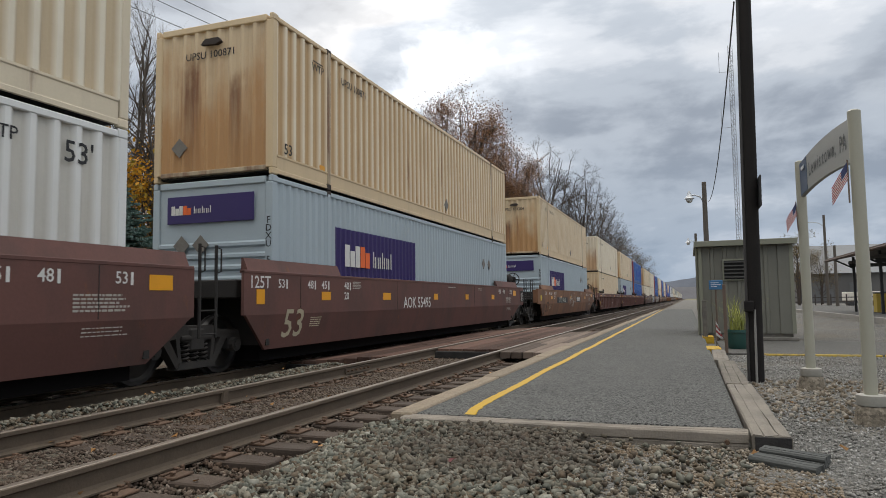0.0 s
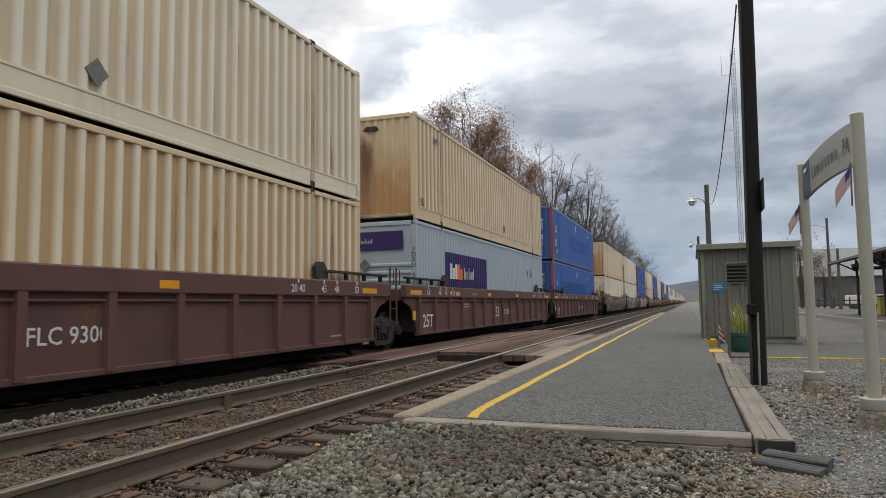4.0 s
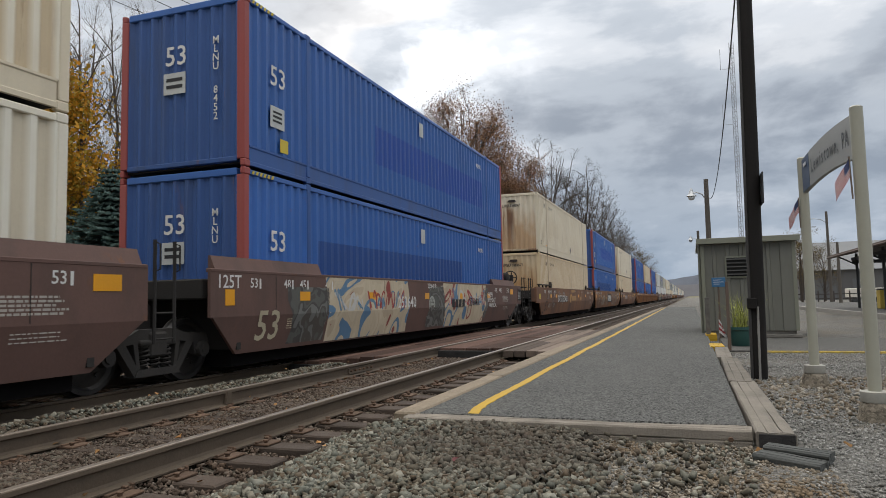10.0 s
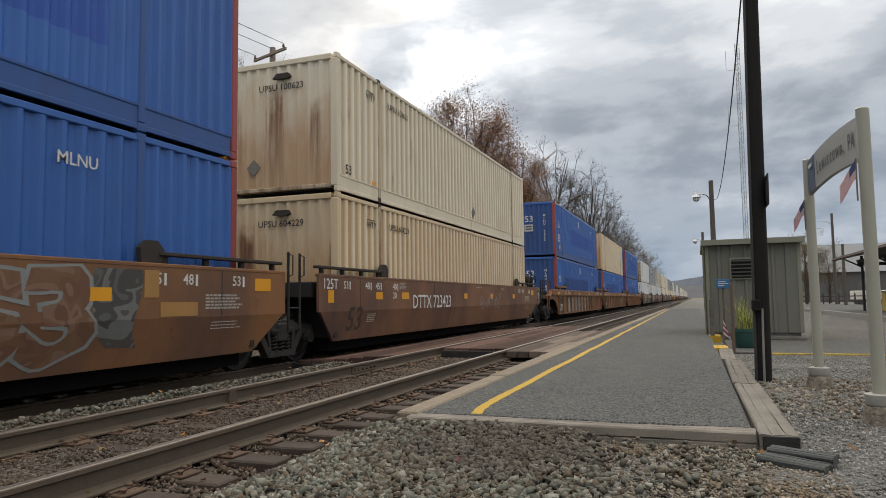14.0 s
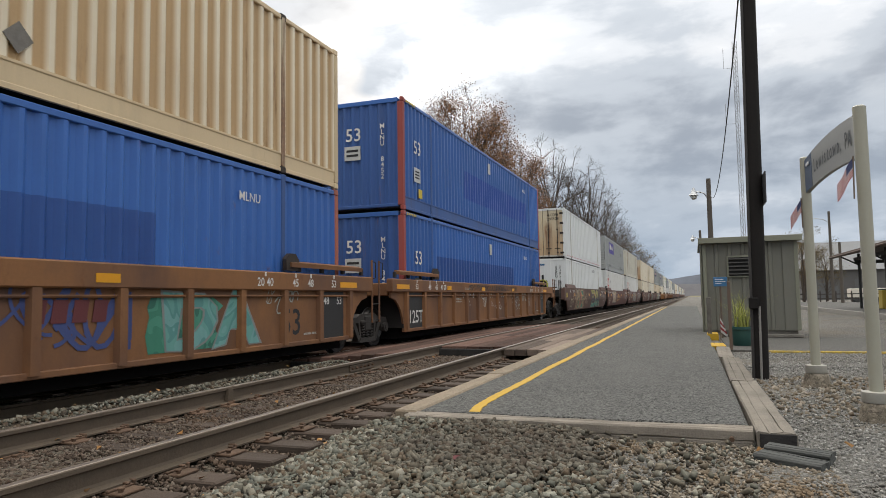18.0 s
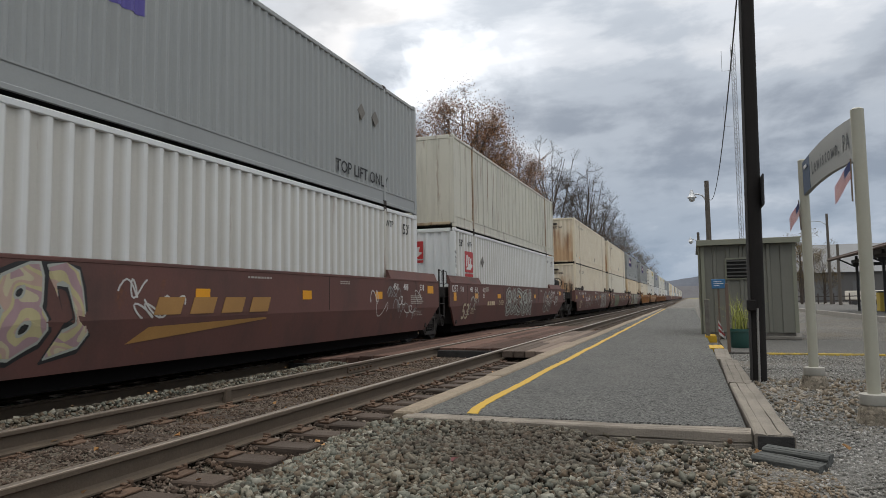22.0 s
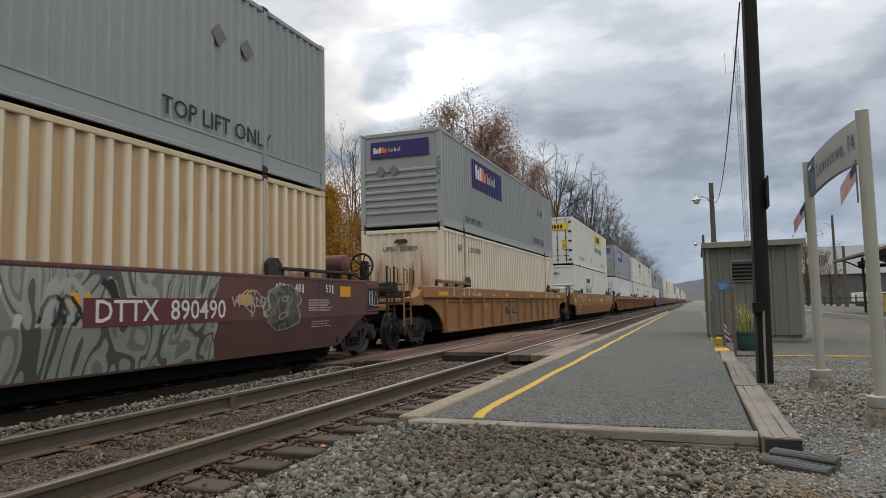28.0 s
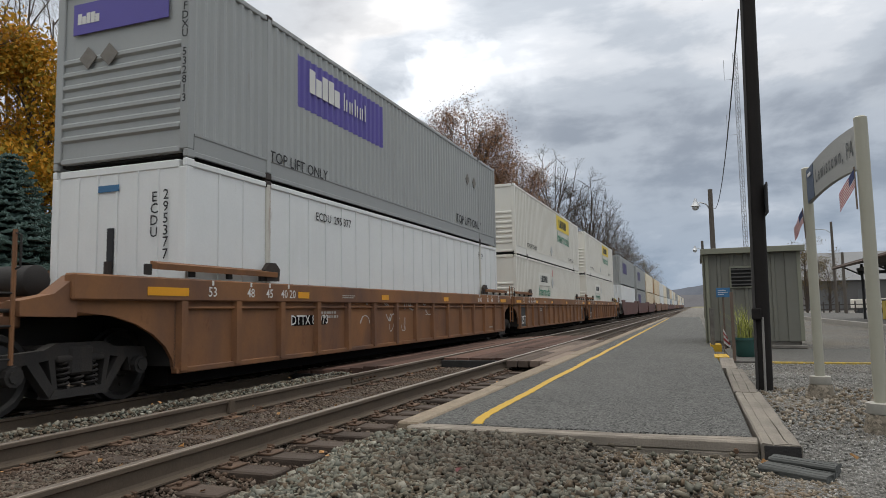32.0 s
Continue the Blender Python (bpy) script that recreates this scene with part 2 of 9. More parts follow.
# ---- geometry helpers ----
class Geo:
    """Vertices and faces that become one mesh."""

    def __init__(self):
        self.v, self.f = [], []

    def add(self, verts, faces):
        o = len(self.v)
        self.v.extend(verts)
        self.f.extend([tuple(i + o for i in f) for f in faces])
        return self

    def box(self, x0, x1, y0, y1, z0, z1):
        return self.add([(x, y, z) for x in (x0, x1) for y in (y0, y1) for z in (z0, z1)],
                        [(0, 1, 3, 2), (4, 6, 7, 5), (0, 4, 5, 1), (2, 3, 7, 6), (0, 2, 6, 4), (1, 5, 7, 3)])

    def soft(self, x0, x1, y0, y1, z0, z1, c=0.01):
        """A box with chamfered edges."""
        v = []
        for z, i in ((z0, c), (z0 + c, 0), (z1 - c, 0), (z1, c)):
            v += [(x0 + i + (c if not i else 0), y0 + i, z), (x1 - i - (c if not i else 0), y0 + i, z), (x1 - i, y0 + i + (c if not i else 0), z),
                  (x1 - i, y1 - i - (c if not i else 0), z), (x1 - i - (c if not i else 0), y1 - i, z), (x0 + i + (c if not i else 0), y1 - i, z),
                  (x0 + i, y1 - i - (c if not i else 0), z), (x0 + i, y0 + i + (c if not i else 0), z)]
        f = [tuple(range(7, -1, -1)), tuple(range(24, 32))]
        for k in range(3):
            f += [(k * 8 + i, k * 8 + (i + 1) % 8, k * 8 + 8 + (i + 1) % 8, k * 8 + 8 + i) for i in range(8)]
        return self.add(v, f)

    def prism(self, poly, axis, a, b):
        """A polygon pushed along an axis: 'x' takes (y, z), 'y' takes (x, z), 'z' takes (x, y)."""
        put = {"x": lambda p, s: (s, p[0], p[1]), "y": lambda p, s: (p[0], s, p[1]), "z": lambda p, s: (p[0], p[1], s)}[axis]
        n = len(poly)
        return self.add([put(p, a) for p in poly] + [put(p, b) for p in poly],
                        [tuple(range(n - 1, -1, -1)), tuple(range(n, 2 * n))] + [(i, (i + 1) % n, n + (i + 1) % n, n + i) for i in range(n)])

    def tube(self, pts, radii, n=8, caps=True):
        """A round bar along points."""
        pts = [Vector(p) for p in pts]
        if not isinstance(radii, (list, tuple)):
            radii = [radii] * len(pts)
        rings = []
        for i, p in enumerate(pts):
            d = (pts[min(i + 1, len(pts) - 1)] - pts[max(i - 1, 0)]).normalized()
            a = d.orthogonal().normalized() if abs(d.z) > 0.9 else d.cross(Vector((0, 0, 1))).normalized()
            b = d.cross(a)
            rings.append([tuple(p + radii[i] * (math.cos(2 * math.pi * k / n) * a + math.sin(2 * math.pi * k / n) * b)) for k in range(n)])
        f = []
        for i in range(len(pts) - 1):
            f += [(i * n + k, i * n + (k + 1) % n, (i + 1) * n + (k + 1) % n, (i + 1) * n + k) for k in range(n)]
        if caps:
            f += [tuple(range(n - 1, -1, -1)), tuple(range((len(pts) - 1) * n, len(pts) * n))]
        return self.add([v for r in rings for v in r], f)

    def mesh(self, name, smooth=None):
        me = bpy.data.meshes.new(name)
        me.from_pydata(self.v, [], self.f)
        if smooth:
            me.polygons.foreach_set("use_smooth", [True] * len(me.polygons))
            me.set_sharp_from_angle(angle=radians(smooth))
        me.materials.append(None)
        bm = bmesh.new()
        bm.from_mesh(me)
        if len(bm.faces) < 4000:
            bmesh.ops.recalc_face_normals(bm, faces=bm.faces)
            bm.to_mesh(me)
        bm.free()
        return me


CACHE = {}


def shared(key, build, smooth=None):
    """One mesh for all alike pieces."""
    if key not in CACHE:
        CACHE[key] = build().mesh(str(key[0]) if isinstance(key, tuple) else key, smooth)
    return CACHE[key]


def part(name, me, material, parent=None, label="", m=None, smooth=None):
    """Links a mesh (or a Geo) as one object under its thing or part."""
    if isinstance(me, Geo):
        me = me.mesh(name, smooth)
    ob = new(name, me)
    ob.material_slots[0].link = "OBJECT"
    ob.material_slots[0].material = material
    if parent is not None:
        ob.parent = parent
    if m is not None:
        ob.matrix_basis = m
    if label:
        tagged(ob, label)
    return ob


def thing(name, label, category, at=None, group="", kind=""):
    ob = new(name)
    ob.empty_display_size = 0.2
    if at is not None:
        ob.matrix_basis = at if isinstance(at, Matrix) else Matrix.Translation(at)
    return tagged(ob, label, category, group, kind)


TEXT = {}


def lettering(text, size=1.0, vertical=False):
    """The mesh of a word in the built-in font: height 'size', centred at its middle, facing +z."""
    key = (text, round(size, 3), vertical)
    if key not in TEXT:
        cu = bpy.data.curves.new("lettering", "FONT")
        cu.body = "\n".join(text) if vertical else text
        cu.size, cu.align_x, cu.align_y = size * 1.4, "CENTER", "CENTER"
        cu.resolution_u = 2
        cu.offset = 0.012 * size
        if vertical:
            cu.space_line = 0.82
        ob = new("lettering", cu)
        bpy.context.view_layer.update()
        me = bpy.data.meshes.new_from_object(ob.evaluated_get(bpy.context.evaluated_depsgraph_get()))
        bpy.data.objects.remove(ob)
        bpy.data.curves.remove(cu)
        me.materials.clear()
        me.materials.append(None)
        TEXT[key] = me
    return TEXT[key]


def letter_shape(ch, fat):
    """A fat letter as flat points and faces, one unit high."""
    key = ("glyph", ch, fat)
    if key not in TEXT:
        cu = bpy.data.curves.new("letter", "FONT")
        cu.body, cu.size, cu.resolution_u, cu.offset = ch, 1.4, 3, fat
        ob = new("letter", cu)
        bpy.context.view_layer.update()
        me = bpy.data.meshes.new_from_object(ob.evaluated_get(bpy.context.evaluated_depsgraph_get()))
        v = [(p.co.x, p.co.y) for p in me.vertices]
        TEXT[key] = (v, [tuple(f.vertices) for f in me.polygons])
        bpy.data.objects.remove(ob)
        bpy.data.curves.remove(cu)
        bpy.data.meshes.remove(me)
    return TEXT[key]


for ch in "GUAMSDONET&8%3uamsnhp":
    for fat in (0.0, 0.092, 0.055, -0.018, 0.15):
        letter_shape(ch, fat)
FACE_SIDE = Matrix(((0, 0, 1, 0), (1, 0, 0, 0), (0, 1, 0, 0), (0, 0, 0, 1)))      # reads from +x
FACE_END = Matrix(((1, 0, 0, 0), (0, 0, -1, 0), (0, 1, 0, 0), (0, 0, 0, 1)))      # reads from -y


def sign_side(parent, text, size, x, y, z, material, vertical=False, name="lettering"):
    return part(name, lettering(text, size, vertical), material, parent, m=Matrix.Translation((x, y, z)) @ FACE_SIDE)


def sign_end(parent, text, size, x, y, z, material, vertical=False, name="lettering"):
    return part(name, lettering(text, size, vertical), material, parent, m=Matrix.Translation((x, y, z)) @ FACE_END)


def plate_side(parent, x, y0, y1, z0, z1, material, label="", name="decal", t=0.006):
    return part(name, Geo().box(x, x + t, y0, y1, z0, z1), material, parent, label)


def plate_end(parent, y, x0, x1, z0, z1, material, label="", name="decal", t=0.006):
    return part(name, Geo().box(x0, x1, y - t, y, z0, z1), material, parent, label)



# ---- levels: 0 is the top of the far track's rails ----
NEAR_TOP, FAR_TOP = 0.167, 0.0
NEAR_X, FAR_X, GAUGE = -4.143, -7.99, 1.505
PLAT = 0.165


def smooth_step(a, b, x):
    t = np.clip((x - a) / (b - a), 0, 1)
    return t * t * (3 - 2 * t)


def ground_z(x, y):
    """The lie of the land across the tracks and along them."""
    x, y = np.asarray(x, float), np.asarray(y, float)
    z = np.full(np.broadcast(x, y).shape, 0.05)
    z = z + (-0.10 - z) * smooth_step(-2.35, -2.85, x)
    z = z + (-0.03 - z) * smooth_step(-3.0, -3.5, x)
    z = z + (-0.23 - z) * smooth_step(-5.3, -6.5, x)
    z = z + 0.17 * smooth_step(-5.25, -5.75, x) * smooth_step(-6.62, -6.1, x) * smooth_step(10.9, 10.3, y)
    z = z + (-0.10 - z) * smooth_step(-9.4, -9.9, x)
    z = z + (-0.35 - z) * smooth_step(-13, -16, x)
    z = z + smooth_step(-22, -60, x) * 2.5
    z = z + smooth_step(150, 900, np.abs(x)) * 6
    return z


M_GRAVEL = gravel_material("grey_gravel", [(0.056, 0.0528, 0.048), (0.12, 0.1144, 0.104), (0.19, 0.182, 0.166), (0.29, 0.278, 0.255)], 62, 0.8, (0.165, 0.142, 0.112))
M_BALLAST = gravel_material("ballast", [(0.04, 0.0336, 0.0272), (0.088, 0.076, 0.06), (0.13, 0.105, 0.078), (0.20, 0.168, 0.13)], 30, 0.9, (0.115, 0.066, 0.038))
M_FIELD = mat("trackside_earth", (0.17, 0.155, 0.085), 0.95, var=0.5, scale=0.25, fine=6, bump=0.5, dirt=(0.24, 0.20, 0.145), dirt_amt=0.7,
              dirt_scale=0.15, streak=(1, 1, 1), spec=0.1)
M_TIE = mat("creosoted_timber", (0.062, 0.046, 0.036), 0.85, var=0.4, scale=3, fine=60, bump=0.5, dirt=(0.17, 0.14, 0.115), dirt_amt=0.45,
            dirt_scale=5, streak=(0.12, 1, 1), rand=0.25, spec=0.2)
M_RAIL = mat("rusty_rail", (0.092, 0.068, 0.047), 0.8, 0.0, var=0.35, scale=5, bump=0.25, dirt=(0.055, 0.04, 0.03), dirt_amt=0.4, streak=(1, 0.2, 1))
M_HEAD = mat("worn_rail_head", (0.20, 0.165, 0.135), 0.42, 0.6, var=0.2, scale=3, bump=0.05)
M_HEADF = mat("bright_rail_head", (0.42, 0.40, 0.38), 0.28, 0.9, var=0.15, scale=3, bump=0.04)
M_PLATE = mat("rusty_plate", (0.115, 0.07, 0.045), 0.85, 0.2, var=0.4, scale=8, bump=0.3, rand=0.2)
M_ASPHALT = mat("worn_asphalt", (0.079, 0.078, 0.073), 0.9, var=0.3, scale=0.9, speck=(78, 0.85), fine=260, bump=0.4, bump_scale=150, dirt=(0.14, 0.135, 0.125),
                dirt_amt=0.45, dirt_scale=0.5, streak=(1, 0.5, 1), spec=0.25)
M_ASPHALT2 = mat("pale_asphalt", (0.083, 0.079, 0.072), 0.9, var=0.25, speck=(40, 0.3), scale=0.6, fine=120, bump=0.3, spec=0.25)
M_COPING = mat("weathered_coping", (0.2068, 0.1628, 0.1144), 0.9, speck=(60, 0.2), var=0.35, scale=2.2, fine=50, bump=0.3, dirt=(0.12, 0.10, 0.08), dirt_amt=0.4, dirt_scale=2,
               streak=(1, 0.3, 1), rand=0.1)
M_OLDWOOD = mat("grey_old_timber", (0.155, 0.142, 0.124), 0.9, var=0.5, scale=3, fine=70, bump=0.6, dirt=(0.06, 0.05, 0.045), dirt_amt=0.5, dirt_scale=6,
                streak=(0.1, 1, 1), rand=0.2, spec=0.2)
M_OLDWOOD_Y = mat("grey_old_timber_along", (0.165, 0.146, 0.122), 0.9, var=0.6, scale=3, fine=70, bump=0.6, dirt=(0.065, 0.052, 0.045), dirt_amt=0.5,
                  dirt_scale=6, streak=(1, 0.1, 1), rand=0.2, spec=0.2)
M_PALEWOOD = mat("bleached_timber", (0.235, 0.205, 0.17), 0.9, var=0.5, scale=3, fine=80, bump=0.7, dirt=(0.07, 0.058, 0.048), dirt_amt=0.5, dirt_scale=5,
                 streak=(1, 0.1, 1), spec=0.2)
M_DECK = mat("crossing_boards", (0.115, 0.068, 0.052), 0.9, var=0.3, scale=3, fine=60, bump=0.4, dirt=(0.09, 0.075, 0.065), dirt_amt=0.4, dirt_scale=3,
             streak=(1, 0.15, 1), rand=0.45, spec=0.15)
M_DECK2 = mat("bleached_boards", (0.155, 0.118, 0.095), 0.9, var=0.3, scale=3, fine=60, bump=0.4, dirt=(0.09, 0.07, 0.06), dirt_amt=0.4, dirt_scale=3,
              streak=(1, 0.15, 1), rand=0.45, spec=0.15)
M_YELLOW = mat("yellow_road_paint", (0.42, 0.255, 0.012), 0.75, var=0.2, scale=4, fine=60, bump=0.2, dirt=(0.22, 0.17, 0.08), dirt_amt=0.3, dirt_scale=4,
               streak=(1, 1, 1))
M_CONC = mat("old_concrete", (0.255, 0.238, 0.2125), 0.92, var=0.3, scale=3, fine=50, bump=0.4, dirt=(0.13, 0.115, 0.09), dirt_amt=0.4, dirt_scale=3)
M_FOOT = mat("crumbling_concrete", (0.20, 0.172, 0.135), 0.95, var=0.5, scale=9, fine=60, bump=0.9, dirt=(0.09, 0.07, 0.052), dirt_amt=0.55, dirt_scale=5, speck=(45, 0.35), spec=0.1)
M_ROT_GAP = mat("black_rot_and_gap_shade", (0.035, 0.033, 0.032), 0.9, var=0.5, scale=6, bump=0.6, spec=0.15)


def build_ground():
    xs = np.unique(np.concatenate([np.arange(-12, 4, 0.25), np.arange(-70, -12, 2.0), np.arange(4, 60, 4.0),
                                   np.array([-4200, -2500, -1200, -600, -300, -150, -100, 100, 200, 400, 800, 1600, 3000, 4200.0])]))
    ys = np.unique(np.concatenate([np.arange(0, 30, 0.5), np.arange(30, 120, 5.0), np.arange(-100, 0, 10.0),
                                   np.array([-4200, -2000, -900, -450, -200, 160, 220, 300, 450, 700, 1100, 1800, 2800, 4200.0])]))
    gx, gy = np.meshgrid(xs, ys, indexing="ij")
    gz = ground_z(gx, gy)
    near = (np.abs(gx) < 12) & (gx < 40) & (gy > 0) & (gy < 30)
    bumps = np.array([noise.noise(Vector((x * 1.7, y * 1.7, 0))) for x, y in zip(gx.ravel(), gy.ravel())]).reshape(gx.shape)
    gz = gz + near * bumps * 0.018
    n = len(ys)
    v = np.stack([gx, gy, gz], -1).reshape(-1, 3)
    faces, mats = [], []
    for i in range(len(xs) - 1):
        xm = (xs[i] + xs[i + 1]) / 2
        for j in range(n - 1):
            faces.append((i * n + j, (i + 1) * n + j, (i + 1) * n + j + 1, i * n + j + 1))
            mats.append(1 if -13.4 < xm < -2.3 else (0 if -2.3 < xm < 60 and abs(ys[j]) < 400 else 2))
    me = bpy.data.meshes.new("ground")
    me.from_pydata(v.tolist(), [], faces)
    for m in (M_GRAVEL, M_BALLAST, M_FIELD):
        me.materials.append(m)
    me.polygons.foreach_set("material_index", mats)
    me.polygons.foreach_set("use_smooth", [True] * len(faces))
    tagged(new("ground", me), "grey gravel and stone ballast with trackside earth beyond", "ground", kind="structure")


build_ground()


def stone_material(name, tones, patch, amount, damp=None):
    """Loose stones: each lump of its own tone, with earth between them and a damp patch."""
    m = bpy.data.materials.new(name)
    m.use_nodes = True
    n = Nodes(m.node_tree)
    co = n.add("ShaderNodeTexCoord").outputs["Object"]
    lump = n.add("ShaderNodeNewGeometry").outputs["Random Per Island"]
    col = n.ramp(lump, [(i / (len(tones) - 1), c) for i, c in enumerate(tones)])
    f = n.math("MULTIPLY", n.math("SUBTRACT", n.noise(n.mapped(co, (4, 2, 0)), 0.9, 5, 0.6), 0.5), 6.0, True)
    col = n.mix(n.math("MULTIPLY", f, amount), col, patch)
    if damp:
        d = n.add("ShaderNodeVectorMath", {0: co, 1: damp[0]}, operation="DISTANCE").outputs[1]
        d = n.math("ADD", n.math("MULTIPLY", d, -1.0 / damp[1]), n.math("MULTIPLY", n.noise(co, 3.0, 4), 1.2))
        col = n.mix(n.math("MULTIPLY", n.math("MULTIPLY", n.math("ADD", d, 0.35), 2.0, True), 0.62), col, (0.062, 0.048, 0.038))
    g = n.math("ADD", 0.7, n.math("MULTIPLY", n.noise(co, 70.0, 4, 0.6), 0.6))
    col = n.mix(1.0, col, n.add("ShaderNodeCombineColor", {0: g, 1: g, 2: g}).outputs[0], "MULTIPLY")
    b = n.add("ShaderNodeBump", {"Strength": 0.25, "Distance": 0.004, "Height": n.noise(co, 90.0, 4, 0.6)})
    p = n.add("ShaderNodeBsdfPrincipled", {"Base Color": col, "Roughness": 0.9, "Specular IOR Level": 0.2, "Normal": b.outputs[0]})
    n.add("ShaderNodeOutputMaterial", {0: p.outputs[0]})
    return m


M_STONE = stone_material("crushed_stone", [(0.035, 0.032, 0.027), (0.115, 0.084, 0.056), (0.095, 0.098, 0.08), (0.155, 0.155, 0.127), (0.16, 0.14, 0.105), (0.27, 0.26, 0.215)], (0.125, 0.092, 0.06), 0.32,
                         ((-1.2, 4.6, 0.05), 1.15))
M_PEBBLE = stone_material("fine_stone", [(0.11, 0.105, 0.095), (0.19, 0.183, 0.168), (0.25, 0.243, 0.225), (0.36, 0.35, 0.325)], (0.17, 0.145, 0.115), 0.35)
M_DIRTY = stone_material("brown_stone", [(0.04, 0.028, 0.021), (0.078, 0.056, 0.042), (0.115, 0.085, 0.065), (0.19, 0.155, 0.125)], (0.095, 0.058, 0.036), 0.6)
M_EARTH = stone_material("earthy_stone", [(0.09, 0.072, 0.052), (0.16, 0.13, 0.095), (0.21, 0.175, 0.135), (0.32, 0.29, 0.24)], (0.20, 0.135, 0.08), 0.6)


def stones(name, label, material, places, seed, flat=0.7):
    """Loose crushed stones, each a sharp six-sided lump, in one mesh. places: x, y, z, size."""
    rng = np.random.default_rng(seed)
    base = np.array([(x, y, z) for x in (-1, 1) for y in (-1, 1) for z in (-1, 1)], float) * 0.74
    tri = np.array([(0, 1, 3), (0, 3, 2), (4, 6, 7), (4, 7, 5), (0, 4, 5), (0, 5, 1), (2, 3, 7), (2, 7, 6), (0, 2, 6), (0, 6, 4), (1, 5, 7), (1, 7, 3)])
    pl = np.asarray(places)
    k = len(pl)
    shape = base[None] * rng.uniform(0.42, 1.15, (k, 8, 3))
    shape = shape * rng.uniform(0.65, 1.3, (k, 1, 3)) * np.array([1, 1, flat])
    a = rng.uniform(0, 2 * np.pi, k)
    b, c = rng.normal(0, 0.6, k)[:, None], rng.normal(0, 0.6, k)[:, None]
    ca, sa = np.cos(a)[:, None], np.sin(a)[:, None]
    x, y, z = shape[..., 0], shape[..., 1], shape[..., 2]
    y, z = y * np.cos(b) - z * np.sin(b), y * np.sin(b) + z * np.cos(b)
    x, z = x * np.cos(c) - z * np.sin(c), x * np.sin(c) + z * np.cos(c)
    x, y = x * ca - y * sa, x * sa + y * ca
    v = (np.stack([x, y, z], -1) * pl[:, None, 3:4] * 0.6 + pl[:, None, :3]).reshape(-1, 3)
    f = (tri[None] + (np.arange(k) * 8)[:, None, None]).reshape(-1)
    me = bpy.data.meshes.new(name)
    me.vertices.add(len(v))
    me.vertices.foreach_set("co", v.ravel())
    me.loops.add(len(f))
    me.loops.foreach_set("vertex_index", f)
    me.polygons.add(len(f) // 3)
    me.polygons.foreach_set("loop_start", np.arange(0, len(f), 3))
    me.update(calc_edges=True)
    me.validate()
    me.materials.append(material)
    return tagged(new(name, me), label, "gravel", kind="stuff")


def scatter(rng, n, x0, x1, y0, y1, s0, s1, lift=0.25, towards=1.6):
    """Random places on the ground, thicker near the camera."""
    x = rng.uniform(x0, x1, n)
    y = y0 + (y1 - y0) * rng.uniform(0, 1, n) ** towards
    s = rng.uniform(s0, s1, n) * rng.uniform(0.7, 1.15, n)
    return np.stack([x, y, ground_z(x, y) + s * lift, s], -1)


def build_stones():
    rng = np.random.default_rng(5)
    heap = scatter(rng, 21000, -2.85, 0.3, 2.2, 5.25, 0.022, 0.058, 0.22, 1.0)
    edge = -0.75 + 0.45 * np.sin(heap[:, 1] * 2.1) * 0.5 + (heap[:, 1] - 3.6) * 0.12
    heap = heap[(heap[:, 0] < edge) | (rng.uniform(0, 1, len(heap)) < 0.07)]
    heap[:, 2] += 0.04 * np.exp(-((heap[:, 0] + 1.3) ** 2 + (heap[:, 1] - 4.4) ** 2) / 0.9) + 0.045 * smooth_step(-0.2, -1.6, heap[:, 0]) * smooth_step(4.6, 5.2, heap[:, 1])
    heap[:, 2] += rng.uniform(0, 0.02, len(heap))
    shoulder = scatter(rng, 5200, -2.8, -2.42, 5.2, 18, 0.022, 0.055, 0.2)
    shoulder[:, 2] += 0.03
    stones("crushed_stone", "grey angular crushed stone heaped before the platform", M_STONE, np.concatenate([heap, shoulder]), 1, 0.58)
    mid = scatter(rng, 8000, -6.6, -5.3, 2.0, 12, 0.022, 0.06, 0.2, 1.2)
    stones("crushed_stone", "pale grey crushed stone between the two tracks", M_STONE, mid, 2)
    inner = scatter(rng, 17000, -4.85, -3.45, 1.2, 14, 0.010, 0.036, 0.2)
    cribs = scatter(rng, 7000, -3.35, -2.55, 1.6, 15, 0.018, 0.045, 0.2)
    cribs[:, 2] += 0.018
    stones("dirty_ballast", "brown dirty small ballast between the rails", M_DIRTY, np.concatenate([inner, cribs]), 3)
    lot = scatter(rng, 42000, 0.55, 4.6, 2.6, 13.5, 0.008, 0.026, 0.25, 1.25)
    stones("gravel", "small pale grey gravel of the lot", M_PEBBLE, lot, 4)
    coarse = scatter(rng, 900, 0.7, 2.4, 6.5, 9.6, 0.02, 0.06, 0.2, 1.0)
    dust = scatter(rng, 10000, -1.2, 0.75, 2.3, 5.2, 0.008, 0.03, 0.25, 1.0)
    stones("dirty_gravel", "brown earthy gravel before the platform timbers", M_EARTH, np.concatenate([dust, coarse]), 6)


build_stones()


# ---- tracks ----
def rail_profile(cx, top):
    b = top - 0.172
    half = [(0.036, top - 0.006), (0.037, top - 0.032), (0.012, top - 0.045), (0.009, top - 0.13), (0.02, top - 0.148), (0.07, top - 0.160), (0.07, b)]
    return [(cx - a, z) for a, z in [(0.030, top)] + half][::-1] + [(cx + a, z) for a, z in [(0.030, top)] + half]


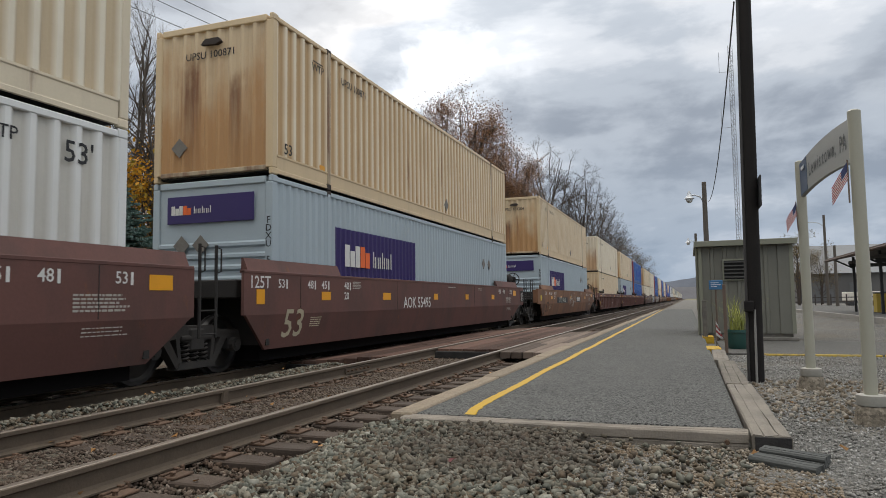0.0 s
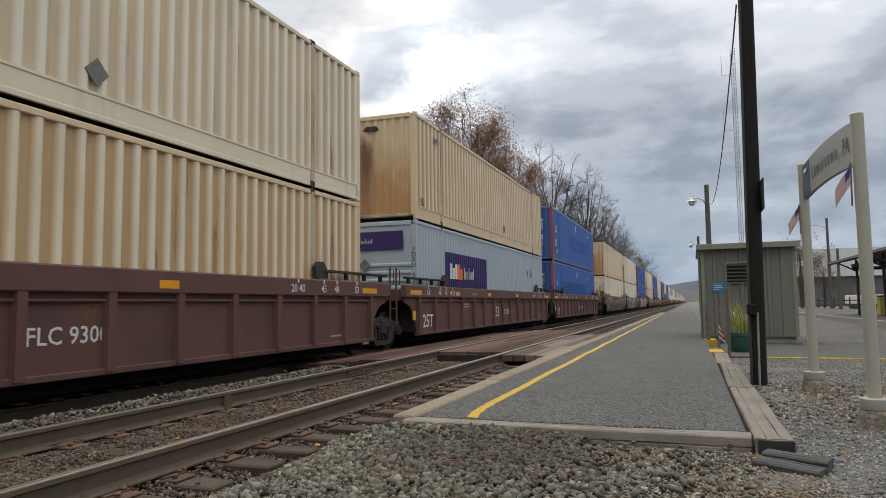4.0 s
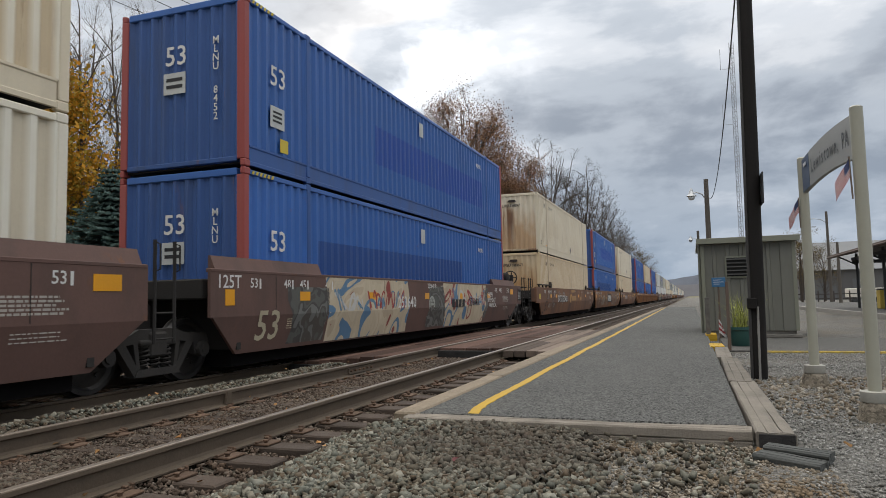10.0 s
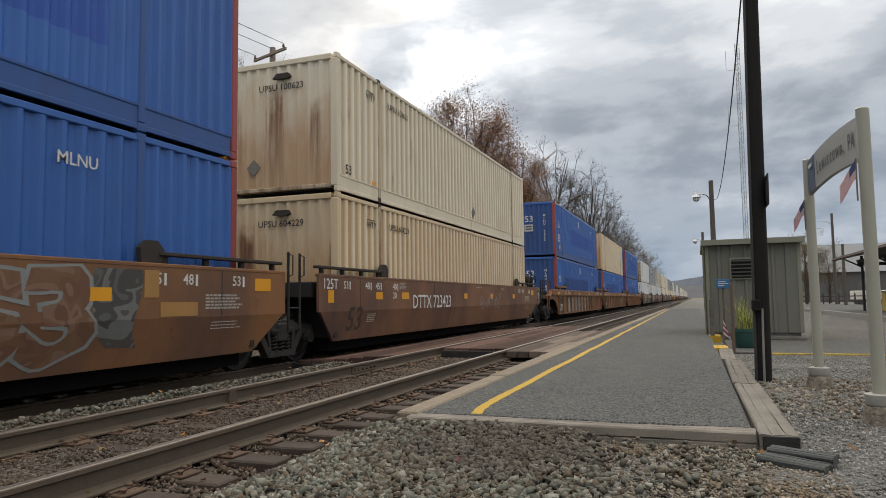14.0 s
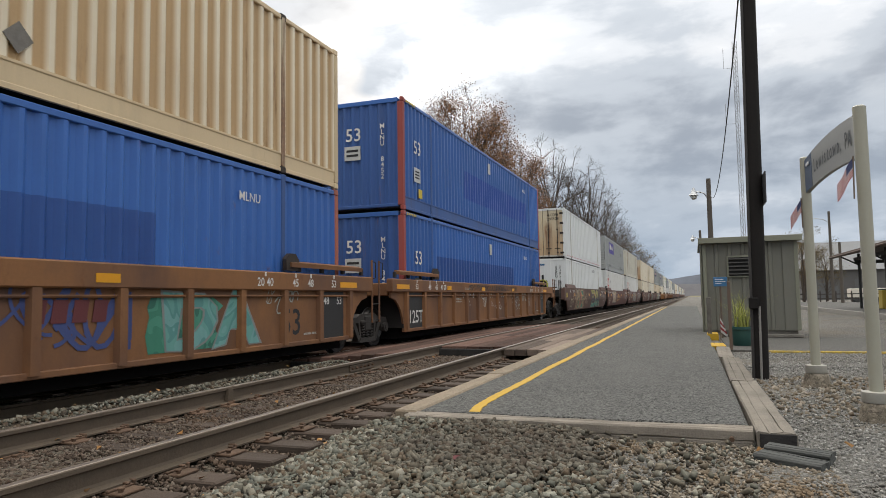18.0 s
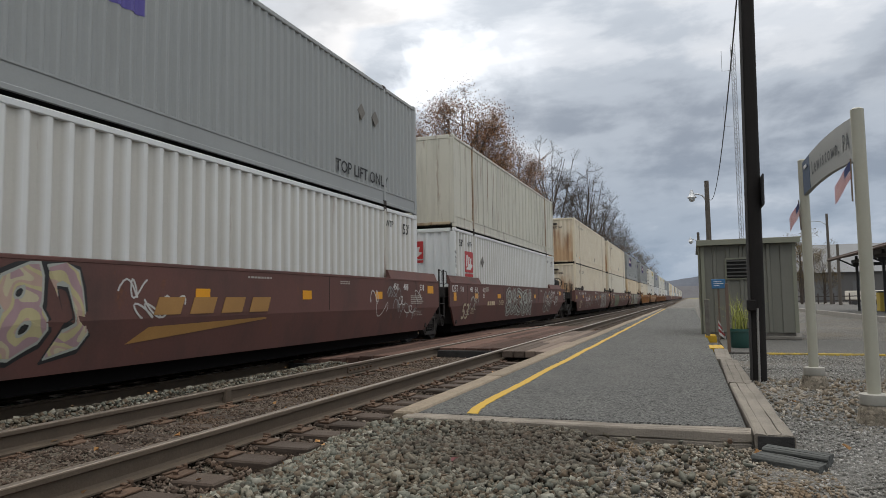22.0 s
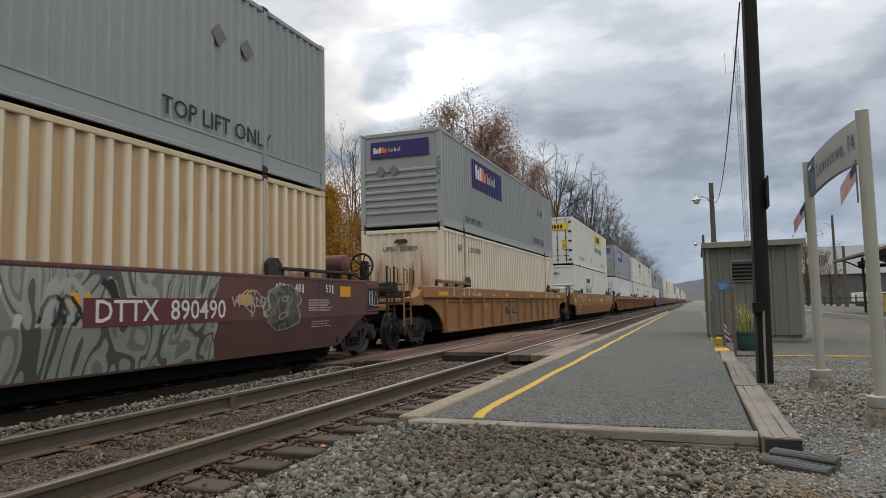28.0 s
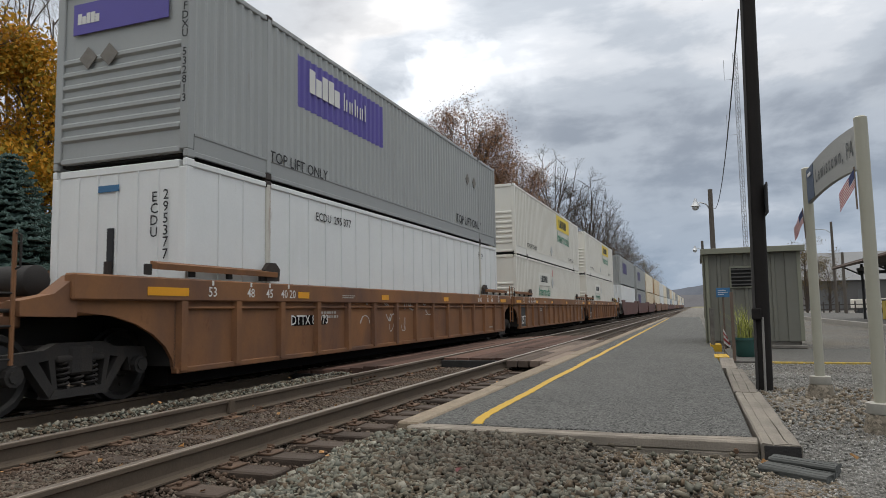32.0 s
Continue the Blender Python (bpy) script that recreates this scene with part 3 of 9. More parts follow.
def build_track(cx, top, name, label, head):
    tr = thing(name, label, "railway track", (cx, 0, 0), kind="structure")
    y0, y1 = -620, 1400
    for side in (-1, 1):
        x = side * GAUGE / 2
        ra = part("rail", Geo().prism(rail_profile(x, top), "y", y0, y1), M_RAIL, tr)
        part("running_surface", Geo().prism([(x - 0.031, top), (x - 0.026, top + 0.003), (x + 0.026, top + 0.003), (x + 0.031, top)], "y", y0, y1), head, ra)
    tie = shared("tie", lambda: Geo().soft(-1.295, 1.295, -0.115, 0.115, -0.18, 0.0, 0.012))
    tp = shared("tie_plate", lambda: Geo().soft(-0.2, 0.2, -0.1, 0.1, 0, 0.018, 0.005).soft(-0.105, -0.078, -0.1, 0.1, 0.016, 0.032, 0.004).soft(0.078, 0.105, -0.1, 0.1, 0.016, 0.032, 0.004))

    def spikes():
        g = Geo()
        for sx, sy in ((-0.085, -0.06), (0.085, 0.06), (-0.15, 0.05), (0.15, -0.05)):
            g.soft(sx - 0.013, sx + 0.013, sy - 0.013, sy + 0.013, 0.0, 0.022, 0.004)
            g.soft(sx - 0.02, sx + 0.02, sy - 0.017, sy + 0.017, 0.02, 0.034, 0.005)
        return g
    sp = shared("spike", spikes)

    def anchor():
        return Geo().soft(-0.085, 0.085, 0.115, 0.145, -0.03, 0.028, 0.006)
    an = shared("rail_anchor", anchor)
    rng = random.Random(int(-cx * 10))
    tz = top - 0.19
    y = -0.30
    joined = Geo()
    while y < 160:
        ang, dz, dx = rng.uniform(-1.2, 1.2), rng.uniform(-0.018, 0.004), rng.uniform(-0.06, 0.06)
        if 1.0 < y < (26 if cx > -5 else 14):
            t = part("tie", tie, M_TIE, tr, m=pose(dx, y, tz + dz, rng.uniform(-0.8, 0.8), 0, ang))
            for side in (-1, 1):
                p = part("tie_plate", tp, M_PLATE, t, m=pose(side * GAUGE / 2 - dx, 0, 0.002))
                if y < 15 and cx > -5:
                    part("spike", sp, M_PLATE, t, m=pose(side * GAUGE / 2 - dx, 0, 0.014))
                    if rng.random() < 0.7:
                        part("rail_anchor", an, M_PLATE, t, m=pose(side * GAUGE / 2 - dx, 0, 0.02))
        else:
            joined.box(-1.295 + dx, 1.295 + dx, y - 0.11, y + 0.11, tz - 0.18, tz)
        y += 0.5 + rng.uniform(-0.035, 0.035)
    tagged(part("ties", joined, M_TIE, tr), kind="stuff")
    return tr


near_track = build_track(NEAR_X, NEAR_TOP, "railway_track", "worn rusty track on dark creosoted wooden ties", M_HEAD)
far_track = build_track(FAR_X, FAR_TOP, "railway_track", "main railway track under the passing train", M_HEADF)


def joint_bar(y):
    jb = part("joint_bar", Geo().prism([(0.012, 0.04), (0.042, 0.032), (0.03, 0.07), (0.042, 0.115), (0.012, 0.12)], "y", y - 0.4, y + 0.4), M_RAIL, near_track,
              m=pose(-GAUGE / 2, 0, 0))
    for k in range(6):
        part("bolt", shared("bolt", lambda: Geo().tube([(0.03, 0, 0), (0.065, 0, 0)], 0.018, 6)), M_PLATE, jb, m=pose(0, y - 0.34 + k * 0.136, 0.078))


joint_bar(9.6)
part("bond_clamp", Geo().prism([(-0.06, 0.0), (0.07, 0.0), (0.04, 0.12), (-0.03, 0.13)], "x", 0.02, 0.06), M_RAIL, near_track, m=pose(-GAUGE / 2, 6.35, 0.02))


# ---- timber crossing ----
def build_crossing():
    cr = thing("level_crossing", "brown timber plank crossing laid between the rails", "crossing", kind="structure")

    def boards(x0, x1, y0, y1, z0, z1, width, m, gap=0.022, jag=0.25):
        rng = random.Random(int(y0 * 100))
        n = max(1, round((x1 - x0) / width))
        w = (x1 - x0) / n
        for i in range(n):
            a, b = y0, y1
            z = z0 + (z1 - z0) * (i + 0.5) / n
            cuts = [a + rng.uniform(-jag, jag) * 0.3] + [a + (b - a) * k / 3 + rng.uniform(-jag, jag) for k in (1, 2)] + [b + rng.uniform(-jag, jag)]
            for c0, c1 in zip(cuts, cuts[1:]):
                part("plank", Geo().soft(x0 + i * w + gap / 2, x0 + (i + 1) * w - gap / 2, c0 + 0.006, c1 - 0.006, z - 0.12, z + rng.uniform(-0.008, 0.004), 0.008), m, cr)

    boards(NEAR_X - 0.66, NEAR_X + 0.66, 13.0, 24.0, 0.160, 0.160, 0.26, M_DECK)
    boards(FAR_X + 0.82, NEAR_X - 0.82, 11.3, 24.0, 0.0, 0.155, 0.26, M_DECK)
    boards(NEAR_X + 0.82, -2.47, 12.3, 20.5, 0.158, 0.160, 0.21, M_DECK2)
    boards(FAR_X - 0.66, FAR_X + 0.66, 13.0, 24.0, -0.012, -0.012, 0.26, M_DECK)
    # black strips painted as the shade in the gap under the deck's front
    part("end_beam", Geo().soft(NEAR_X - 0.66, NEAR_X + 0.66, 12.86, 12.98, -0.03, 0.11, 0.01), M_ROT_GAP, cr)
    part("end_beam", Geo().soft(FAR_X + 0.85, NEAR_X - 0.85, 11.12, 11.26, -0.2, -0.03, 0.01), M_ROT_GAP, cr)


build_crossing()


# ---- platform ----
def timber_geo(ln, w, h, seed):
    """An old squared timber along y: split along its grain, with worn arrises."""
    c, g, n = 0.012, 0.005, max(6, int(ln / 0.09))
    prof = [(-w / 2, 0, 0), (-w / 2, h * 0.42, 0), (-w / 2, h * 0.47, 1), (-w / 2, h * 0.52, 0), (-w / 2, h - c, 0), (-w / 2 + c, h, 0), (-w * 0.22 - g, h, 0), (-w * 0.22, h, 2), (-w * 0.22 + g, h, 0),
            (w * 0.16 - g, h, 0), (w * 0.16, h, 3), (w * 0.16 + g, h, 0), (w / 2 - c, h, 0), (w / 2, h - c, 0), (w / 2, h * 0.6, 0), (w / 2, h * 0.55, 4), (w / 2, h * 0.5, 0), (w / 2, 0, 0)]
    v, k = [], len(prof)
    for i in range(n + 1):
        y = ln * i / n
        for x, z, cut in prof:
            e = noise.noise(Vector((x * 9 + seed, y * 1.6, z * 9))) * 0.009 + noise.noise(Vector((x * 30, y * 7 + seed, z * 30))) * 0.004
            d = max(0.0, noise.noise(Vector((seed * 3.1 + cut * 7, y * 0.9, cut)))) * 0.07 + 0.004 if cut else 0.0
            side = -1 if x < 0 else 1
            if cut in (1, 4):
                v.append((x - side * d * 0.5, y + e, z))
            else:
                v.append((x + e * side, y + (e * 2 if i in (0, n) else 0), (z - d) + (e if z > 0 else 0)))
    f = [(i * k + j, i * k + (j + 1) % k, (i + 1) * k + (j + 1) % k, (i + 1) * k + j) for i in range(n) for j in range(k)]
    return Geo().add(v, f + [tuple(range(k - 1, -1, -1)), tuple(range(n * k, n * k + k))])


def build_platform():
    pf = thing("station_platform", "low asphalt station platform edged with weathered timber", "platform", kind="structure")
    part("paving", Geo().soft(-2.2, 0.345, 5.40, 62, -0.1, PLAT, 0.012), M_ASPHALT, pf)
    y, rng = 5.34, random.Random(3)
    while y < 62:
        ln = min(rng.uniform(2.6, 3.6), 62.2 - y)
        j = rng.uniform(-0.012, 0.012) if y > 6 else 0.03
        part("coping", Geo().soft(-2.435 + j, -2.205, y, y + ln - 0.012, -0.08, PLAT + 0.012 + rng.uniform(-0.006, 0.004), 0.015), M_COPING, pf)
        y += ln
    # the worn yellow line, wandering at its near end
    g = Geo()
    pts = []
    for k in range(240):
        yy = 5.44 + (k / 239) ** 1.7 * 55
        off = -1.80 + 0.08 * math.exp(-(yy - 5.44) / 0.35) + 0.008 * math.sin(yy * 1.9) - 0.004 * (yy - 5.44)
        pts.append((off, yy))
    v, f = [], []
    for x, yy in pts:
        w, q = 0.045 + rng.uniform(-0.007, 0.007), 0.045 + rng.uniform(-0.007, 0.007)
        v += [(x - w, yy, PLAT + 0.004), (x + q, yy, PLAT + 0.004), (x - w, yy, PLAT - 0.01), (x + q, yy, PLAT - 0.01)]
    for k in range(len(pts) - 1):
        a, b = 4 * k, 4 * k + 4
        f += [(a, a + 1, b + 1, b), (a + 2, a, b, b + 2), (a + 1, a + 3, b + 3, b + 1)]
    part("warning_line", g.add(v, f), M_YELLOW, pf, "worn yellow painted safety line")
    part("front_timber", timber_geo(2.62, 0.15, 0.175, 2), M_PALEWOOD, pf, "long cracked pale timber along the platform's end", m=pose(-2.26, 5.30, -0.012, 0, 0.35, -90))
    part("bolt", shared("bolt", lambda: Geo().tube([(0.03, 0, 0), (0.065, 0, 0)], 0.018, 6)), M_PLATE, pf, m=pose(0.22, 5.24, 0.1, 0, 0, -90))


build_platform()


def side_timber(x, y0, y1, w, h, z, turn, label, m, tip=0.0):
    t = part("edge_timber", timber_geo(y1 - y0, w, h, int(y0 * 10)), m, None, label, m=pose(x, y0, z, 0, tip, turn))
    tagged(t, category="timber", group="timbers along the platform edge")
    return t


side_timber(0.505, 5.16, 8.15, 0.25, 0.21, -0.045, 0.3, "cracked grey railway timber with a rotted black end", M_OLDWOOD_Y)
side_timber(0.475, 8.12, 11.1, 0.24, 0.19, -0.02, -0.6, "grey weathered railway timber edging the platform", M_OLDWOOD_Y)
side_timber(0.44, 11.12, 13.3, 0.23, 0.17, 0.0, -1.0, "grey weathered railway timber edging the platform", M_OLDWOOD_Y, 2)
side_timber(0.42, 13.32, 14.2, 0.24, 0.18, 0.0, 0, "timber end painted yellow", M_YELLOW)
side_timber(0.42, 17.0, 17.9, 0.24, 0.2, 0.0, 0, "timber end painted yellow", M_YELLOW)
tagged(part("rotted_core", Geo().soft(0.395, 0.62, 5.145, 5.158, -0.02, 0.155, 0.004), M_ROT_GAP), "black rotted end grain of a timber", "timber")
for x, y, a, ln, z in ((0.42, 5.0, -118, 0.40, 0.06), (0.36, 4.86, -124, 0.42, 0.04)):
    tagged(part("broken_board", timber_geo(ln, 0.125, 0.06, int(a)), mat("slate_grey_board", (0.062, 0.064, 0.06), 0.9, var=0.4, scale=6, bump=0.5), None,
                "dark grey broken board lying on the gravel", m=pose(x, y, z, 0, 4, a)), category="board", group="broken boards")


# ---- leaves lying about ----
def build_litter():
    rng = np.random.default_rng(11)
    g = Geo()
    for k in range(95):
        if k < 90:
            x, y = rng.uniform(-7.0, -2.6), rng.uniform(2.5, 13)
        else:
            x, y = rng.uniform(-2.5, 1.8), rng.uniform(2.6, 9.5)
            if -2.4 < x < 0.6 and y > 5.2:
                x += 3.0
        z = float(ground_z(x, y)) + 0.06
        s, a = rng.uniform(0.014, 0.034), rng.uniform(0, 6.28)
        c, q = math.cos(a) * s, math.sin(a) * s
        u = rng.uniform(-0.02, 0.02, 5)
        g.add([(x + c, y + q, z + u[0]), (x - q, y + c, z + u[1]), (x - c, y - q, z + u[2]), (x + q, y - c, z + u[3]), (x + 1.5 * c - q * 0.3, y + 1.5 * q, z + u[4])],
              [(0, 1, 2, 3), (0, 4, 1)])
    tagged(part("fallen_leaves", g, mat("dry_leaf", (0.27, 0.14, 0.05), 0.8, var=0.3, island=0.6, bump=0.1)), "dry orange leaves scattered on the stones", "leaves", kind="stuff")


build_litter()
tagged(part("red_stone", Geo().prism([(-0.05, -0.03), (0.03, -0.04), (0.055, 0.0), (0.02, 0.035), (-0.03, 0.03)], "z", -0.02, 0.03), mat("dull_red_stone", (0.12, 0.038, 0.04), 0.85, var=0.3, scale=12), None, m=pose(-1.42, 4.1, 0.10, 20, -10, 30) @ Matrix.Scale(0.65, 4)), "dull red broken stone among the crushed stone", "stone")
g = Geo()
for k in range(7):
    a = k * 2.4
    g.add([(0, 0, 0.02), (0.07 * math.cos(a), 0.07 * math.sin(a), 0.05 + 0.02 * (k % 3)), (0.09 * math.cos(a + 0.5), 0.09 * math.sin(a + 0.5), 0.02), (0.05 * math.cos(a + 0.9), 0.05 * math.sin(a + 0.9), 0.01)],
          [(0, 1, 2, 3)])
tagged(part("curled_leaf", g, mat("curled_leaf", (0.26, 0.13, 0.045), 0.8, var=0.5, scale=20), None, m=pose(0.42, 5.06, 0.03) @ Matrix.Scale(0.75, 4)), "curled orange dry leaf beside the timber", "leaf")

# ---- the lot beyond: path, kerbs, second platform ----
path = part("pavement", Geo().soft(0.6, 7.0, 13.7, 17.5, 0.0, 0.085, 0.01), M_ASPHALT2)
tagged(path, "pale asphalt path crossing the gravel lot", "path", kind="structure")
for k in range(3):
    kb = part("kerb", Geo().soft(1.2 + k * 1.95, 3.1 + k * 1.95, 13.55, 13.66, 0.0, 0.085, 0.012), mat("worn_kerb_yellow", (0.40, 0.28, 0.045), 0.85, var=0.4, scale=4, bump=0.3, dirt=(0.10, 0.095, 0.085), dirt_amt=0.75, dirt_scale=3, streak=(1, 1, 1)), None, m=pose(0, 0, 0))
    tagged(kb, "low kerb painted yellow at the path's edge", "kerb", "kerb pieces")
side = part("side_platform", Geo().soft(7.0, 13.5, 10, 75, -0.05, 0.26, 0.02), M_ASPHALT2)
tagged(side, "low pale second platform under the canopy", "platform", kind="structure")
for k in range(12):
    tagged(part("kerb", Geo().soft(6.82, 6.985, 10 + k * 5.4, 15.38 + k * 5.4, -0.05, 0.27, 0.015), M_CONC), "old concrete kerb of the second platform", "kerb", "platform kerb pieces")


# ---- shed ----
def build_shed():
    green = mat("olive_sheet_metal", (0.150, 0.147, 0.121), 0.6, var=0.14, scale=1.2, bump=0.06, dirt=(0.09, 0.085, 0.065), dirt_amt=0.4, dirt_scale=1.5, streak=(1, 1, 0.15))
    trim = mat("olive_trim", (0.20, 0.20, 0.15), 0.55, var=0.12, bump=0.04)
    x0, x1, y0, y1, z0, z1 = 0.30, 2.42, 18.3, 21.4, 0.22, 2.38
    sh = thing("equipment_shed", "small olive sheet-metal equipment shed with a louvred vent", "shed", (0, 0, 0))

    def cladding(a, b, z0, z1):
        """Ribbed sheet along x with deep vertical ribs."""
        pts, x = [(a, 0.0)], a
        while x + 0.3 < b:
            pts += [(x + 0.04, 0), (x + 0.055, 0.028), (x + 0.255, 0.028), (x + 0.27, 0)]
            x += 0.305
        pts += [(b, 0.0), (b, 0.07), (a, 0.07)]
        return Geo().prism(pts, "z", z0, z1)
    part("wall", cladding(x0, x1, z0, z1), green, sh, m=pose(0, y0, 0))
    part("wall", cladding(-y1, -y0 - 0.08, z0, z1), green, sh, m=pose(x0, 0, 0, 0, 0, -90))
    part("wall", cladding(y0 + 0.08, y1, z0, z1), green, sh, m=pose(x1, 0, 0, 0, 0, 90))
    part("wall", Geo().box(x0 + 0.08, x1 - 0.08, y1 - 0.06, y1, z0, z1), green, sh)
    part("floor_frame", Geo().soft(x0 + 0.05, x1 - 0.05, y0 + 0.06, y1 - 0.1, 0.1, 0.22, 0.01), M_OLDWOOD, sh)
    for x in (x0 + 0.25, x1 - 0.2):
        for y in (y0 + 0.25, y1 - 0.3):
            part("block", Geo().soft(x - 0.12, x + 0.12, y - 0.2, y + 0.2, 0.04, 0.1, 0.01), M_CONC, sh)
    part("skid", Geo().soft(x0 + 0.9, x1 + 0.05, y0 - 0.1, y0 + 0.03, 0.05, 0.13, 0.012), M_OLDWOOD, sh)
    part("roof", Geo().prism([(y0 - 0.14, z1 + 0.03), (y0 - 0.14, z1 + 0.13), (y1 + 0.14, z1 + 0.05), (y1 + 0.14, z1 - 0.03)], "x", x0 - 0.1, x1 + 0.1), trim, sh, "flat olive metal roof")
    part("fascia", Geo().soft(x0 - 0.105, x1 + 0.105, y0 - 0.165, y0 - 0.143, z1 + 0.0, z1 + 0.14, 0.006), trim, sh)
    part("corner_trim", Geo().soft(x0 - 0.015, x0 + 0.07, y0 - 0.015, y0 - 0.002, z0, z1, 0.004), trim, sh)
    part("corner_trim", Geo().soft(x1 - 0.07, x1 + 0.015, y0 - 0.015, y0 - 0.002, z0, z1, 0.004), trim, sh)
    lv = part("vent", Geo().soft(0.84, 1.42, y0 - 0.03, y0 - 0.004, 1.52, 2.06, 0.008), trim, sh, "louvred metal vent")
    # backing sheet and slats are coloured dark for the shade inside the vent
    part("vent_back", Geo().box(0.88, 1.38, y0 - 0.034, y0 - 0.031, 1.56, 2.02), mat("vent_inner_shade", (0.02, 0.02, 0.018), 0.8), lv)
    for k in range(5):
        part("slat", shared("slat", lambda: Geo().prism([(0, 0), (-0.045, -0.03), (-0.04, -0.04), (0.004, -0.01)], "x", 0.88, 1.38)), mat("dark_louvre", (0.06, 0.058, 0.055), 0.6), lv, m=pose(0, y0 - 0.035, 2.0 - k * 0.092))
    part("downpipe", Geo().tube([(x0 - 0.04, y0 + 0.2, 0.1), (x0 - 0.04, y0 + 0.2, z1)], 0.035, 8), trim, sh, smooth=40)


build_shed()


# ---- pole, sign arch, small things beside the path ----
def build_pole():
    dark = mat("black_weathered_pole", (0.020, 0.018, 0.017), 0.9, var=0.4, scale=2, fine=60, bump=0.4, spec=0.15, dirt=(0.07, 0.05, 0.036), dirt_amt=0.22, dirt_scale=3, streak=(1, 1, 0.06))
    po = thing("utility_pole", "dark weathered wooden utility pole with conduit", "pole", pose(0.765, 9.4, 0, 0, 0.8, 0))
    part("pole", Geo().tube([(0, 0, -0.2), (0, 0, 2.0), (0.0, 0, 8.4)], [0.098, 0.094, 0.082], 14), dark, po, smooth=50)
    part("conduit", Geo().tube([(-0.085, -0.06, 0.0), (-0.083, -0.05, 3.3), (-0.075, -0.045, 6.2)], 0.019, 8), mat("grey_conduit", (0.05, 0.047, 0.044), 0.7, var=0.3), po, smooth=50)
    part("conduit", Geo().tube([(0.0, -0.105, 0.0), (0.002, -0.10, 0.95)], 0.014, 8), mat("pale_conduit", (0.24, 0.23, 0.21), 0.6), po, smooth=50)
    part("junction_box", Geo().soft(-0.12, -0.01, -0.15, -0.075, 0.92, 1.06, 0.012), dark, po)
    steel = mat("galvanised", (0.45, 0.46, 0.47), 0.45, 0.6)
    part("lamp_arm", Geo().tube([(-0.07, 0, 5.15), (-0.25, 0, 5.42), (-0.42, 0, 5.48), (-0.535, 0, 5.44)], 0.02, 8), steel, po, smooth=50)
    part("lamp_head", Geo().tube([(-0.535, 0, 5.52), (-0.535, 0, 5.43), (-0.535, 0, 5.34), (-0.535, 0, 5.27)], [0.04, 0.07, 0.09, 0.14], 14), steel, po, "round metal lamp head", smooth=30)
    part("lamp_lens", Geo().tube([(-0.535, 0, 5.28), (-0.535, 0, 5.20), (-0.535, 0, 5.17)], [0.105, 0.09, 0.05], 12), mat("lamp_glass", (0.55, 0.56, 0.55), 0.25), po, smooth=60)
    part("sign_board", Geo().soft(0.095, 0.115, -0.22, 0.2, 2.23, 2.62, 0.006), mat("dark_board", (0.03, 0.03, 0.032), 0.6), po, "dark board fixed edge-on to the pole")


build_pole()


